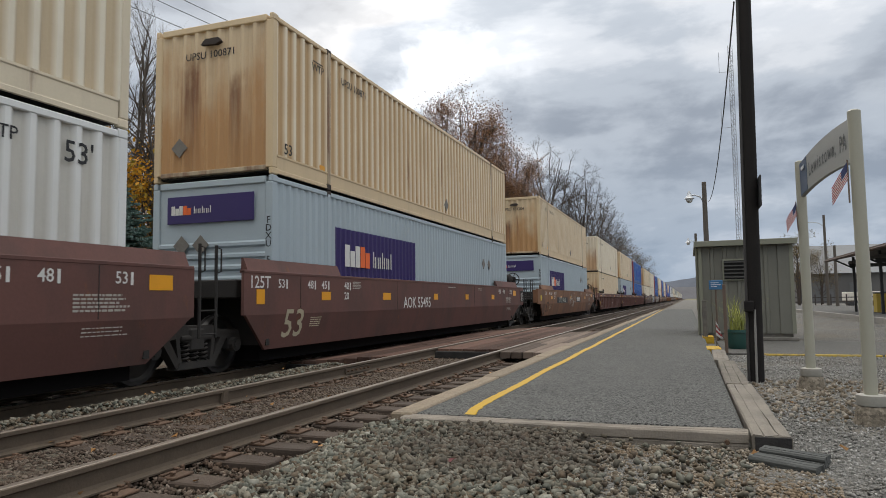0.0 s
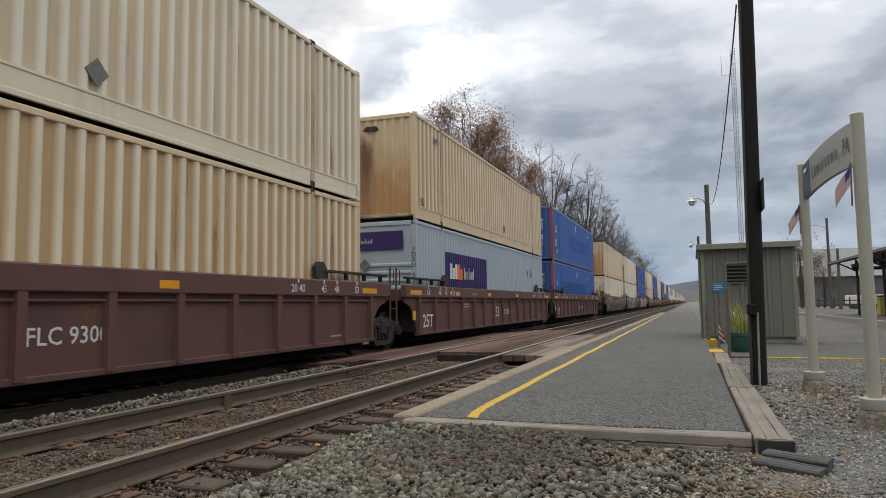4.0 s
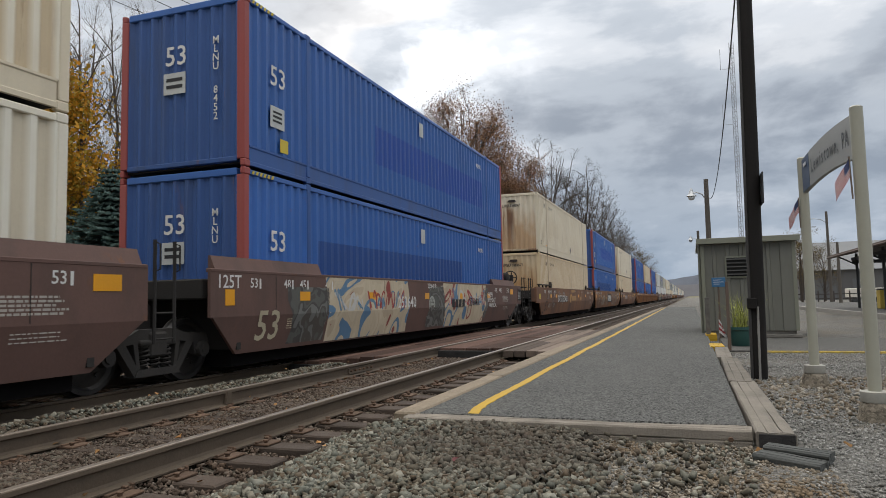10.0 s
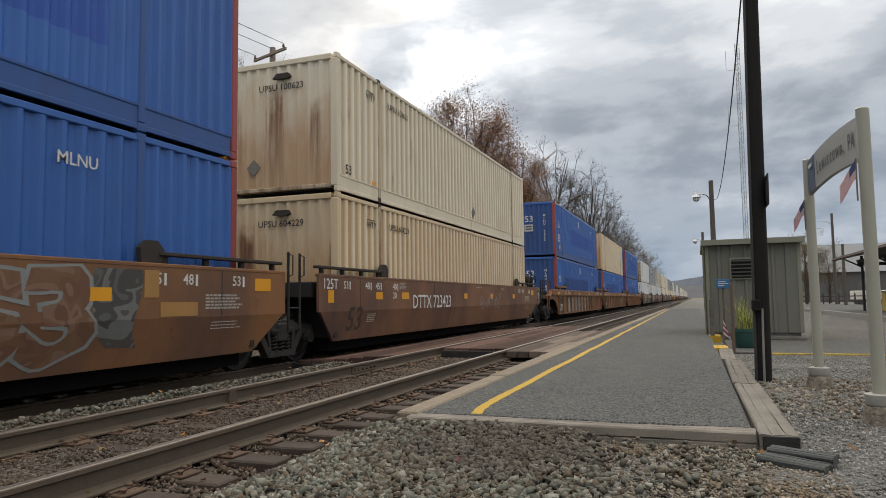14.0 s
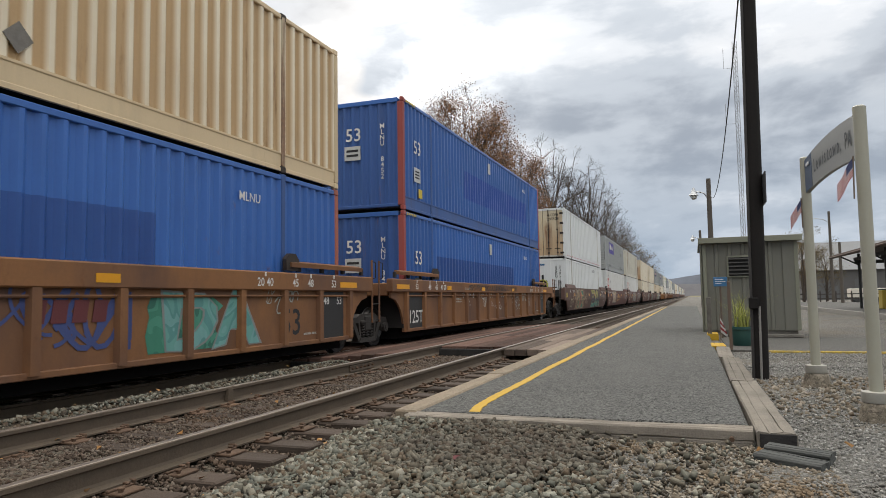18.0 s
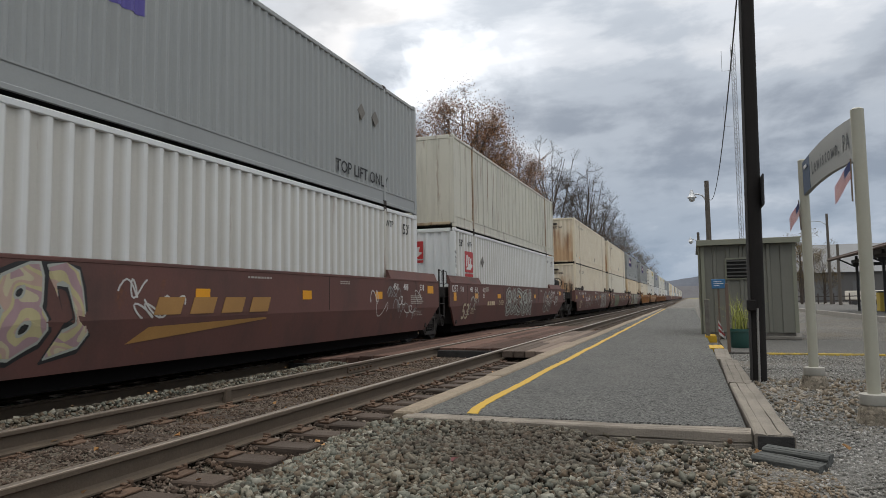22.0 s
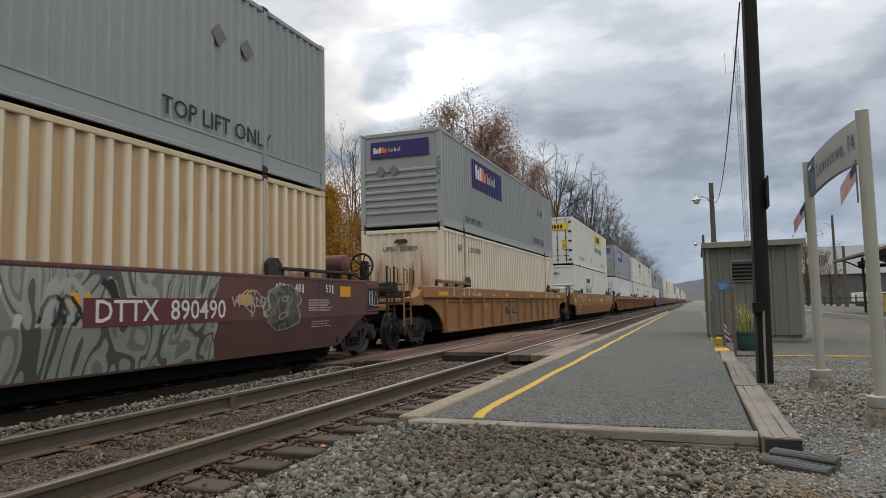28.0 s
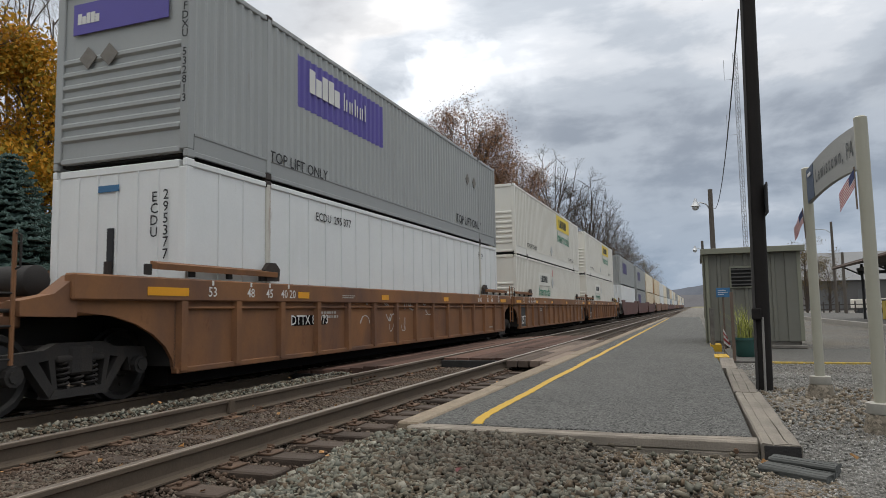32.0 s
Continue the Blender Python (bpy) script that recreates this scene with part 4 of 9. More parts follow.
def build_arch():
    cream = mat("cream_enamel", (0.345, 0.333, 0.268), 0.45, var=0.10, scale=2, bump=0.04, dirt=(0.28, 0.24, 0.17), dirt_amt=0.3, streak=(1, 1, 0.2))
    a, b = Vector((1.385, 6.5, 0)), Vector((1.285, 8.74, 0))
    ar = thing("station_sign", "cream metal station name sign arched between two posts", "sign")
    top = 2.66
    for p in (a, b):
        part("post", Geo().tube([(p.x, p.y, 0.25), (p.x, p.y, top), (p.x, p.y, top + 0.012)], [0.052, 0.052, 0.036], 16), cream, ar, smooth=50)
        part("collar", Geo().tube([(p.x, p.y, 0.205), (p.x, p.y, 0.215), (p.x, p.y, 0.29), (p.x, p.y, 0.295)], [0.105, 0.11, 0.11, 0.09], 20), mat("weathered_collar", (0.34, 0.325, 0.285), 0.7, var=0.2, scale=6, dirt=(0.16, 0.13, 0.1), dirt_amt=0.4), ar, smooth=40)
        fg = Geo()
        fr = random.Random(int(p.y * 10))
        hs = (-0.12, -0.03, 0.02, 0.07, 0.12, 0.17, 0.206)
        rr = (0.19, 0.175, 0.15, 0.135, 0.128, 0.12, 0.10)
        fg.add([(p.x + r * q * math.cos(0.35 * k), p.y + r * q * math.sin(0.35 * k), z + fr.uniform(-0.008, 0.008)) for z, r in zip(hs, rr) for k in range(18) for q in (fr.uniform(0.9, 1.1),)],
               [(i * 18 + k, i * 18 + (k + 1) % 18, (i + 1) * 18 + (k + 1) % 18, (i + 1) * 18 + k) for i in range(6) for k in range(18)] + [tuple(range(108, 126))])
        tagged(part("footing", fg, M_FOOT, smooth=70),
               "crumbling round concrete footing of a sign post", "footing", "sign footings")
    d = (b - a)
    ln = d.length
    n = 18

    def band(u0, u1, lo, hi, t, bow=0.055):
        """A piece of the arched panel between u0 and u1 of its length."""
        v, f = [], []
        for k in range(n + 1):
            u = u0 + (u1 - u0) * k / n
            arch = bow * (1 - (2 * u - 1) ** 2)
            p = a + d * u
            side = Vector((d.y, -d.x, 0)).normalized() * t
            for s in (-1, 1):
                for z in (lo, hi):
                    v.append(tuple(p + side * s + Vector((0, 0, z + arch))))
        for k in range(n):
            o, q = 4 * k, 4 * k + 4
            f += [(o, o + 1, q + 1, q), (o + 2, q + 2, q + 3, o + 3), (o + 1, o + 3, q + 3, q + 1), (o, q, q + 2, o + 2)]
        f += [(0, 2, 3, 1), (4 * n, 4 * n + 1, 4 * n + 3, 4 * n + 2)]
        return Geo().add(v, f)
    lo, hi = top - 0.43, top - 0.05
    # panel colour is greyed to hold the shade on its track side
    part("panel", band(0.04, 0.96, lo, hi, 0.02), mat("shaded_sign_face", (0.25, 0.255, 0.24), 0.5, var=0.12, scale=3, bump=0.04), ar, "enamelled name panel, greyed for its shaded side")
    part("blue_field", band(0.80, 0.955, lo + 0.006, hi - 0.006, 0.024), mat("sign_blue", (0.055, 0.085, 0.14), 0.5, var=0.1), ar, "blue end field of the sign")
    part("white_mark", Geo().soft(-0.08, 0.08, 0, 0.01, -0.02, 0.02, 0.004), mat("sign_white", (0.7, 0.7, 0.7), 0.5), ar, m=Matrix.Translation(a + d * 0.87 + Vector((-0.028, 0, top - 0.12))) @ pose(0, 0, 0, 0, 0, 90))
    # letters along the arch, read from the track side
    ink = mat("sign_ink", (0.045, 0.05, 0.055), 0.6)
    word, sizes = "Lewistown, PA", {"i": 0.09, "l": 0.09, ",": 0.09, " ": 0.10, "w": 0.2, "L": 0.15}
    w = [sizes.get(c, 0.145) for c in word]
    u = 0.76
    for c, cw in zip(word, w):
        mid = u - (cw / 2) / ln * 0.82
        u -= cw / ln * 0.82
        if c == " ":
            continue
        arch = 0.055 * (1 - (2 * mid - 1) ** 2)
        slope = math.atan(-0.055 * 4 * (2 * mid - 1) / ln)
        p = a + d * mid + Vector((-0.024, 0, (lo + hi) / 2 + arch))
        face = Matrix(((0, 0, -1, 0), (-1, 0, 0, 0), (0, 1, 0, 0), (0, 0, 0, 1)))
        part("letter", LETTERS[c], ink, ar, m=Matrix.Translation(p) @ pose(0, 0, 0, math.degrees(-slope) * -1, 0, 0) @ face)


LETTERS = {c: lettering(c, 0.15) for c in set("Lewistown,PA")}
build_arch()


def build_flag(at, lean, scale, label):
    """A small flag on a stick: cloth in rigid strips."""
    fl = thing("small_flag", label, "flag", at, "small flags on the sign")
    part("stick", Geo().tube([(0, 0, -0.34 * scale), (0, 0, 0.0), (0, 0, 0.36 * scale)], 0.007, 6), mat("flag_stick", (0.16, 0.12, 0.09), 0.6), fl)
    w, h = 0.44 * scale, 0.29 * scale
    red, white, navy = mat("flag_red", (0.36, 0.055, 0.06), 0.8), mat("flag_white", (0.62, 0.60, 0.58), 0.8), mat("flag_navy", (0.05, 0.06, 0.13), 0.8)

    def strip(z0, z1, u0, u1, off):
        v, f = [], []
        m = 7
        for k in range(m + 1):
            u = u0 + (u1 - u0) * k / m
            x = u * w * 0.55
            yy = 0.035 * scale * math.sin(u * 6.2) + off
            drop = -u * w * 0.95
            v += [(x, yy - 0.002, z0 + drop), (x, yy - 0.002, z1 + drop), (x, yy + 0.002, z0 + drop), (x, yy + 0.002, z1 + drop)]
        for k in range(m):
            o, q = 4 * k, 4 * k + 4
            f += [(o, q, q + 1, o + 1), (o + 2, o + 3, q + 3, q + 2), (o + 1, q + 1, q + 3, o + 3), (o, o + 2, q + 2, q)]
        return Geo().add(v, f)
    top = 0.34 * scale
    for k in range(13):
        z1, z0 = top - h * k / 13, top - h * (k + 1) / 13
        part("stripe", strip(z0, z1, 0.4 if k < 7 else 0.02, 1.0, 0), red if k % 2 == 0 else white, fl)
    part("canton", strip(top - h * 7 / 13, top, 0.02, 0.4, 0), navy, fl)
    return fl


flag_a = build_flag(pose(1.30, 6.52, 2.02, 0, 8, 180), 0, 0.52, "small striped flag drooping from the sign's post")
flag_b = build_flag(pose(1.22, 8.70, 2.02, 0, -8, 180), 0, 0.5, "small striped flag fluttering from the sign's post")


def build_planter():
    pot = thing("planter", "round dark green planter with spiky yellow-green grass", "planter", Matrix.Translation((0.91, 14.9, 0.05)) @ Matrix.Diagonal((0.68, 0.68, 0.88, 1)))
    prof = [(0.20, 0.0), (0.27, 0.06), (0.31, 0.30), (0.325, 0.40), (0.36, 0.41), (0.36, 0.47), (0.33, 0.47), (0.31, 0.42)]
    n = 20
    v = [(r * math.cos(2 * math.pi * k / n), r * math.sin(2 * math.pi * k / n), z) for r, z in prof for k in range(n)]
    f = [(i * n + k, i * n + (k + 1) % n, (i + 1) * n + (k + 1) % n, (i + 1) * n + k) for i in range(len(prof) - 1) for k in range(n)] + [tuple(range(n)), tuple(range((len(prof) - 1) * n, len(prof) * n))]
    part("pot", Geo().add(v, f), mat("green_glaze", (0.02, 0.07, 0.06), 0.4, var=0.15, spec=0.5), pot, smooth=40)
    g, rng = Geo(), random.Random(4)
    for k in range(95):
        a, ln, lean = rng.uniform(0, 6.283), rng.uniform(0.5, 1.0), rng.uniform(0.15, 1.0)
        x0, y0 = rng.uniform(-0.2, 0.2), rng.uniform(-0.2, 0.2)
        pr = None
        for q in range(5):
            s = q / 4
            p = Vector((x0 + math.cos(a) * lean * ln * s * s, y0 + math.sin(a) * lean * ln * s * s, 0.42 + ln * s * (1 - 0.25 * lean * s)))
            wd = 0.012 * (1 - s) + 0.001
            e = Vector((-math.sin(a), math.cos(a), 0)) * wd
            cur = (p - e, p + e)
            if pr:
                g.add([tuple(pr[0]), tuple(pr[1]), tuple(cur[1]), tuple(cur[0])], [(0, 1, 2, 3)])
            pr = cur
    part("grass_blades", g, mat("spiky_grass", (0.25, 0.26, 0.06), 0.7, var=0.3, island=0.4), pot)
    sk = thing("stake", "thin brown wooden stake beside the planter", "stake", (0.645, 13.75, 0.05))
    part("post", Geo().soft(-0.028, 0.028, -0.028, 0.028, -0.05, 1.3, 0.006), mat("brown_post", (0.12, 0.085, 0.065), 0.8), sk)
    sp = thing("info_sign", "small blue sign on a thin post", "sign", Matrix.Translation((0.68, 17.75, 0.05)) @ Matrix.Scale(1.07, 4))
    part("post", Geo().tube([(-0.03, 0, -0.05), (-0.03, 0, 1.31)], 0.02, 8), mat("brown_post", (0.12, 0.085, 0.065), 0.8), sp, smooth=50)
    bp = part("board", Geo().soft(-0.17, 0.12, -0.04, -0.02, 1.17, 1.38, 0.006), mat("blue_sign", (0.035, 0.13, 0.26), 0.5, var=0.08), sp, "blue sign board")
    for k, (w, z) in enumerate(((0.12, 1.325), (0.15, 1.28), (0.09, 1.235))):
        part("text_bar", Geo().box(-0.13, -0.13 + w * 1.4, -0.044, -0.041, z - 0.005, z + 0.005), mat("sign_white", (0.7, 0.7, 0.7), 0.5), bp)
    st = thing("marker_flag", "tiny striped flag stuck by the planter", "flag", (0.52, 15.2, 0.08))
    part("stick", Geo().tube([(0, 0, 0), (0, 0, 0.62)], 0.008, 6), mat("flag_stick", (0.16, 0.12, 0.09), 0.6), st)
    for k in range(5):
        part("stripe", Geo().prism([(0.0, 0.26 + k * 0.06), (0.0, 0.32 + k * 0.06), (0.14 - k * 0.02, 0.2 + k * 0.06), (0.14 - k * 0.02, 0.14 + k * 0.06)], "y", -0.003, 0.003), mat("flag_red", (0.36, 0.055, 0.06), 0.8) if k % 2 else mat("flag_white", (0.62, 0.60, 0.58), 0.8), st)
    bx = thing("small_bench_post", "short dark wooden post beside the shed", "post", (0.36, 17.2, 0.1))
    part("post", Geo().soft(-0.05, 0.05, -0.05, 0.05, 0, 0.95, 0.01), M_OLDWOOD, bx)


build_planter()


def lamp_post(x, y, h, arm, label):
    lp = thing("street_lamp", label, "street lamp", (x, y, 0), "street lamps of the station")
    wood = mat("grey_brown_pole", (0.10, 0.085, 0.07), 0.85, var=0.3, scale=2, bump=0.3, streak=(1, 1, 0.1))
    part("pole", Geo().tube([(0, 0, -0.2), (0, 0, h)], [0.15, 0.11], 10), wood, lp, smooth=50)
    z = h - 0.75
    part("arm", Geo().tube([(0, 0, z - 0.35), (arm * 0.3, 0, z + 0.02), (arm * 0.65, 0, z + 0.12), (arm, 0, z + 0.1)], 0.035, 6), mat("galvanised", (0.45, 0.46, 0.47), 0.45, 0.6), lp, smooth=50)
    part("lamp_head", Geo().tube([(arm, 0, z + 0.34), (arm, 0, z + 0.2), (arm, 0, z + 0.05), (arm, 0, z - 0.06)], [0.05, 0.1, 0.15, 0.25], 12), mat("galvanised", (0.45, 0.46, 0.47), 0.45, 0.6), lp, smooth=30)
    part("lens", Geo().tube([(arm, 0, z - 0.05), (arm, 0, z - 0.2), (arm, 0, z - 0.26)], [0.18, 0.15, 0.08], 12), mat("lamp_glass", (0.55, 0.56, 0.55), 0.25), lp, smooth=60)
    return lp


lamp_post(1.0, 36.5, 6.95, -0.72, "wooden pole street lamp with a round metal head")
lamp_post(0.91, 66.0, 7.0, -0.65, "wooden pole street lamp farther down the platform")
lamp_post(12.35, 72.0, 8.75, -1.6, "tall wooden pole lamp beyond the canopy")
far_pole = thing("utility_pole", "bare wooden utility pole beyond the canopy", "pole", (12.0, 66.0, 0))
part("pole", Geo().tube([(0, 0, -0.2), (0, 0, 5.45)], [0.15, 0.11], 10), mat("grey_brown_pole", (0.10, 0.085, 0.07)), far_pole, smooth=50)

# slack cable from the pole to the lamp
pts = [Vector((0.72, 9.4, 4.95)).lerp(Vector((1.06, 36.5, 6.15)), u) - Vector((0, 0, 1.05 * 4 * u * (1 - u))) for u in [k / 24 for k in range(25)]]
tagged(part("overhead_cable", Geo().tube(pts, 0.011, 5), mat("black_cable", (0.02, 0.02, 0.02), 0.6)), "slack black cable hanging between two poles", "cable")


def build_tower():
    t = thing("radio_mast", "thin lattice radio mast with side antennas", "radio mast", (11.0, 160, 0))
    steel = mat("mast_steel", (0.30, 0.31, 0.33), 0.6, 0.3)
    h, w = 57.0, 0.52
    legs = [(w * math.cos(a), w * math.sin(a)) for a in (0.5, 0.5 + 2.094, 0.5 + 4.189)]
    for x, y in legs:
        part("leg", Geo().tube([(x, y, 0), (x, y, h)], 0.055, 5), steel, t)
    g = Geo()
    z, k = 0.5, 0
    while z < h - 1:
        for i in range(3):
            a, b = legs[i], legs[(i + 1) % 3]
            g.tube([(*a, z), (*b, z)], 0.03, 4)
            g.tube([(*a, z), (*b, z + 1.1)], 0.03, 4)
        z += 1.1
    part("bracing", g, steel, t)
    for z in (38.5, 51.0):
        part("antenna", Geo().tube([(-w, 0, z), (-2.4, 0, z), (-2.4, 0, z + 4.6)], 0.05, 5), steel, t)


build_tower()


def build_canopy():
    brown = mat("brown_roof_edge", (0.085, 0.055, 0.042), 0.75, var=0.2)
    steel = mat("dark_steel", (0.035, 0.035, 0.036), 0.6, var=0.2)
    under = mat("canopy_boards", (0.075, 0.066, 0.058), 0.85, var=0.2, scale=3)
    c = thing("platform_canopy", "long platform canopy on dark steel posts", "canopy", (0, 0, 0))
    part("roof", Geo().prism([(7.6, 3.06), (9.3, 3.42), (11.0, 3.06), (11.0, 3.20), (9.3, 3.60), (7.6, 3.20)], "y", 16.0, 44.3), under, c)
    part("fascia", Geo().soft(7.56, 7.6, 16.0, 44.35, 3.03, 3.22, 0.01), brown, c)
    part("fascia", Geo().soft(11.0, 11.04, 16.0, 44.35, 3.03, 3.22, 0.01), brown, c)
    part("gutter", Geo().tube([(7.52, 16.0, 3.1), (7.52, 44.4, 3.1)], 0.05, 6), brown, c)
    for k in range(5):
        y = 42.0 - k * 5.4
        for x in (8.5, 10.1):
            part("post", Geo().soft(x - 0.06, x + 0.06, y - 0.06, y + 0.06, 0.26, 3.2, 0.01), steel, c)
        part("brace", Geo().tube([(7.66, y, 3.04), (8.0, y, 2.86), (8.44, y, 2.62)], 0.045, 6), steel, c)
        part("cross_beam", Geo().soft(8.3, 10.4, y - 0.05, y + 0.05, 2.66, 2.84, 0.01), steel, c)
    for x in (8.5, 10.1):
        part("beam", Geo().soft(x - 0.05, x + 0.05, 18.0, 43.0, 2.84, 3.02, 0.01), steel, c)


build_canopy()


def build_fence():
    f = thing("fence", "low dark fence behind the second platform", "fence", (0, 0, 0))
    m = mat("fence_dark", (0.06, 0.05, 0.045), 0.8)
    post = shared("fence_post", lambda: Geo().soft(-0.06, 0.06, -0.06, 0.06, 0, 1.25, 0.01))
    for k in range(14):
        part("post", post, m, f, m=pose(8.0 + k * 1.4, 78.0, 0.05))
    for z in (0.5, 0.95):
        part("rail", Geo().soft(7.9, 26.5, 77.95, 78.05, z, z + 0.1, 0.01), m, f)
    v = thing("yellow_bin", "yellow bin under the canopy", "bin", (9.4, 40.0, 0.26))
    part("bin", Geo().soft(-0.45, 0.45, -0.35, 0.35, 0, 0.95, 0.03), mat("bin_yellow", (0.5, 0.36, 0.06), 0.6, var=0.15), v)
    part("lid", Geo().soft(-0.47, 0.47, -0.37, 0.37, 0.952, 1.02, 0.02), mat("bin_dark", (0.04, 0.04, 0.04), 0.6), v)
    t = thing("litter_bin", "black litter bin under the canopy", "bin", (9.75, 38.6, 0.26))
    part("bin", Geo().tube([(0, 0, 0), (0, 0, 0.9), (0, 0, 0.95)], [0.26, 0.28, 0.2], 14), mat("bin_dark", (0.04, 0.04, 0.04), 0.6), t, smooth=40)
    b = thing("warehouse", "long pale metal warehouse behind the fence", "building", (0, 0, 0))
    part("wall", Geo().box(16, 44, 118, 140, 0.0, 4.6), mat("pale_cladding", (0.11, 0.105, 0.10), 0.7, var=0.15, scale=0.4), b)
    part("roof", Geo().prism([(117.5, 4.6), (129, 9.6), (140.5, 4.6)], "x", 15.4, 44.6), mat("grey_roof", (0.17, 0.172, 0.175), 0.7, var=0.2, scale=0.3), b)
    for k in range(5):
        part("door", Geo().box(18 + k * 5.2, 21 + k * 5.2, 117.93, 117.99, 0.0, 3.2), mat("door_grey", (0.12, 0.12, 0.12), 0.7), b)
    c = thing("trailer", "white box trailer parked by the fence", "trailer", (17.6, 84.0, 0.05))
    part("box", Geo().soft(-1.7, 1.7, -1.0, 1.0, 0.55, 1.5, 0.05), mat("trailer_white", (0.62, 0.58, 0.5), 0.6, var=0.1), c)
    for x in (-1.1, 1.1):
        part("wheel", Geo().tube([(x, -0.95, 0.32), (x, 0.95, 0.32)], 0.32, 14), mat("bin_dark", (0.04, 0.04, 0.04), 0.6), c, smooth=40)


build_fence()


def build_signal():
    s = thing("railway_signal", "black railway signal on a mast with a green light", "signal", (1.9, 118, 0))
    k = mat("signal_black", (0.02, 0.02, 0.022), 0.6)
    part("mast", Geo().tube([(0, 0, 0), (0, 0, 5.0)], 0.09, 8), mat("mast_steel", (0.30, 0.31, 0.33)), s, smooth=50)
    part("head", Geo().soft(-0.45, 0.45, -0.1, 0.1, 3.6, 5.2, 0.08), k, s)
    for z in (3.95, 4.4, 4.85):
        part("hood", Geo().tube([(0, -0.1, z), (0, -0.38, z)], 0.14, 10), k, s)
    gm = bpy.data.materials.new("green_light")
    gm.use_nodes = True
    n = Nodes(gm.node_tree)
    n.add("ShaderNodeOutputMaterial", {0: n.add("ShaderNodeEmission", {0: (0.1, 0.9, 0.55, 1), 1: 2.0}).outputs[0]})
    part("lens", Geo().tube([(0, -0.39, 4.4), (0, -0.395, 4.4)], 0.12, 10), gm, s, "green lit lens")


build_signal()


# ---- the far hills ----
def build_hills():
    rng = np.random.default_rng(8)
    # distance haze is mixed into both ridge colours
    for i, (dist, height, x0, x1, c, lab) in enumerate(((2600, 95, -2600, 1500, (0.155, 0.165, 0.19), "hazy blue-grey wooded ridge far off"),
                                                       (1500, 24, -1500, 1300, (0.135, 0.13, 0.135), "bare wooded rise in the distance, haze mixed into its brown"))):
        xs = np.linspace(x0, x1, 160)
        top = height * (0.75 + 0.25 * np.sin(xs / 420 + i) + 0.1 * np.sin(xs / 130 + 2 * i)) + rng.uniform(0, height * 0.025, 160)
        v = [(x, dist, 0) for x in xs] + [(x, dist + 60, t) for x, t in zip(xs, top)] + [(x, dist + 700, 0) for x in xs]
        f = [(r * 160 + k, r * 160 + k + 1, (r + 1) * 160 + k + 1, (r + 1) * 160 + k) for r in range(2) for k in range(159)]
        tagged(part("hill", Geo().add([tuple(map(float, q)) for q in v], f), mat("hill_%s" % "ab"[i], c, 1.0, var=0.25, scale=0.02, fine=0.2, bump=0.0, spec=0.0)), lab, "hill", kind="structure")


build_hills()

# ---- trees ----
BARK = mat("grey_bark", (0.10, 0.085, 0.072), 0.95, var=0.35, scale=2, fine=20, bump=0.4, streak=(1, 1, 0.2), spec=0.1)
BARKD = mat("dark_bark", (0.065, 0.052, 0.043), 0.95, var=0.3, scale=2, fine=20, bump=0.3, spec=0.1)


def leaf_material(name, tones, rough=0.75):
    m = bpy.data.materials.new(name)
    m.use_nodes = True
    n = Nodes(m.node_tree)
    r = n.add("ShaderNodeNewGeometry").outputs["Random Per Island"]
    co = n.add("ShaderNodeTexCoord").outputs["Object"]
    big = n.noise(co, 0.55, 3, 0.6)
    t = n.math("ADD", n.math("MULTIPLY", r, 0.5), n.math("MULTIPLY", big, 0.7))
    t = n.math("SUBTRACT", t, 0.1, True)
    col = n.ramp(t, [(0.12 + 0.76 * i / (len(tones) - 1), c) for i, c in enumerate(tones)])
    p = n.add("ShaderNodeBsdfPrincipled", {"Base Color": col, "Roughness": rough, "Specular IOR Level": 0.2})
    tl = n.add("ShaderNodeBsdfTranslucent", {"Color": col})
    mx = n.add("ShaderNodeMixShader", {0: 0.16, 1: p.outputs[0], 2: tl.outputs[0]})
    n.add("ShaderNodeOutputMaterial", {0: mx.outputs[0]})
    return m


L_GOLD = leaf_material("golden_leaves", [(0.12, 0.12, 0.022), (0.32, 0.21, 0.026), (0.52, 0.26, 0.025), (0.60, 0.24, 0.02)])
L_ORANGE = leaf_material("orange_leaves", [(0.17, 0.11, 0.028), (0.32, 0.18, 0.03), (0.44, 0.22, 0.028), (0.24, 0.11, 0.028)])
L_BROWN = leaf_material("russet_leaves", [(0.14, 0.088, 0.064), (0.23, 0.13, 0.08), (0.33, 0.175, 0.085), (0.38, 0.185, 0.08)])
L_SPRUCE = leaf_material("blue_spruce_needles", [(0.028, 0.05, 0.04), (0.05, 0.088, 0.074), (0.085, 0.135, 0.12), (0.135, 0.19, 0.18)])
L_BRUSH = leaf_material("brush_leaves", [(0.05, 0.055, 0.02), (0.10, 0.085, 0.03), (0.17, 0.11, 0.04), (0.12, 0.075, 0.045)])


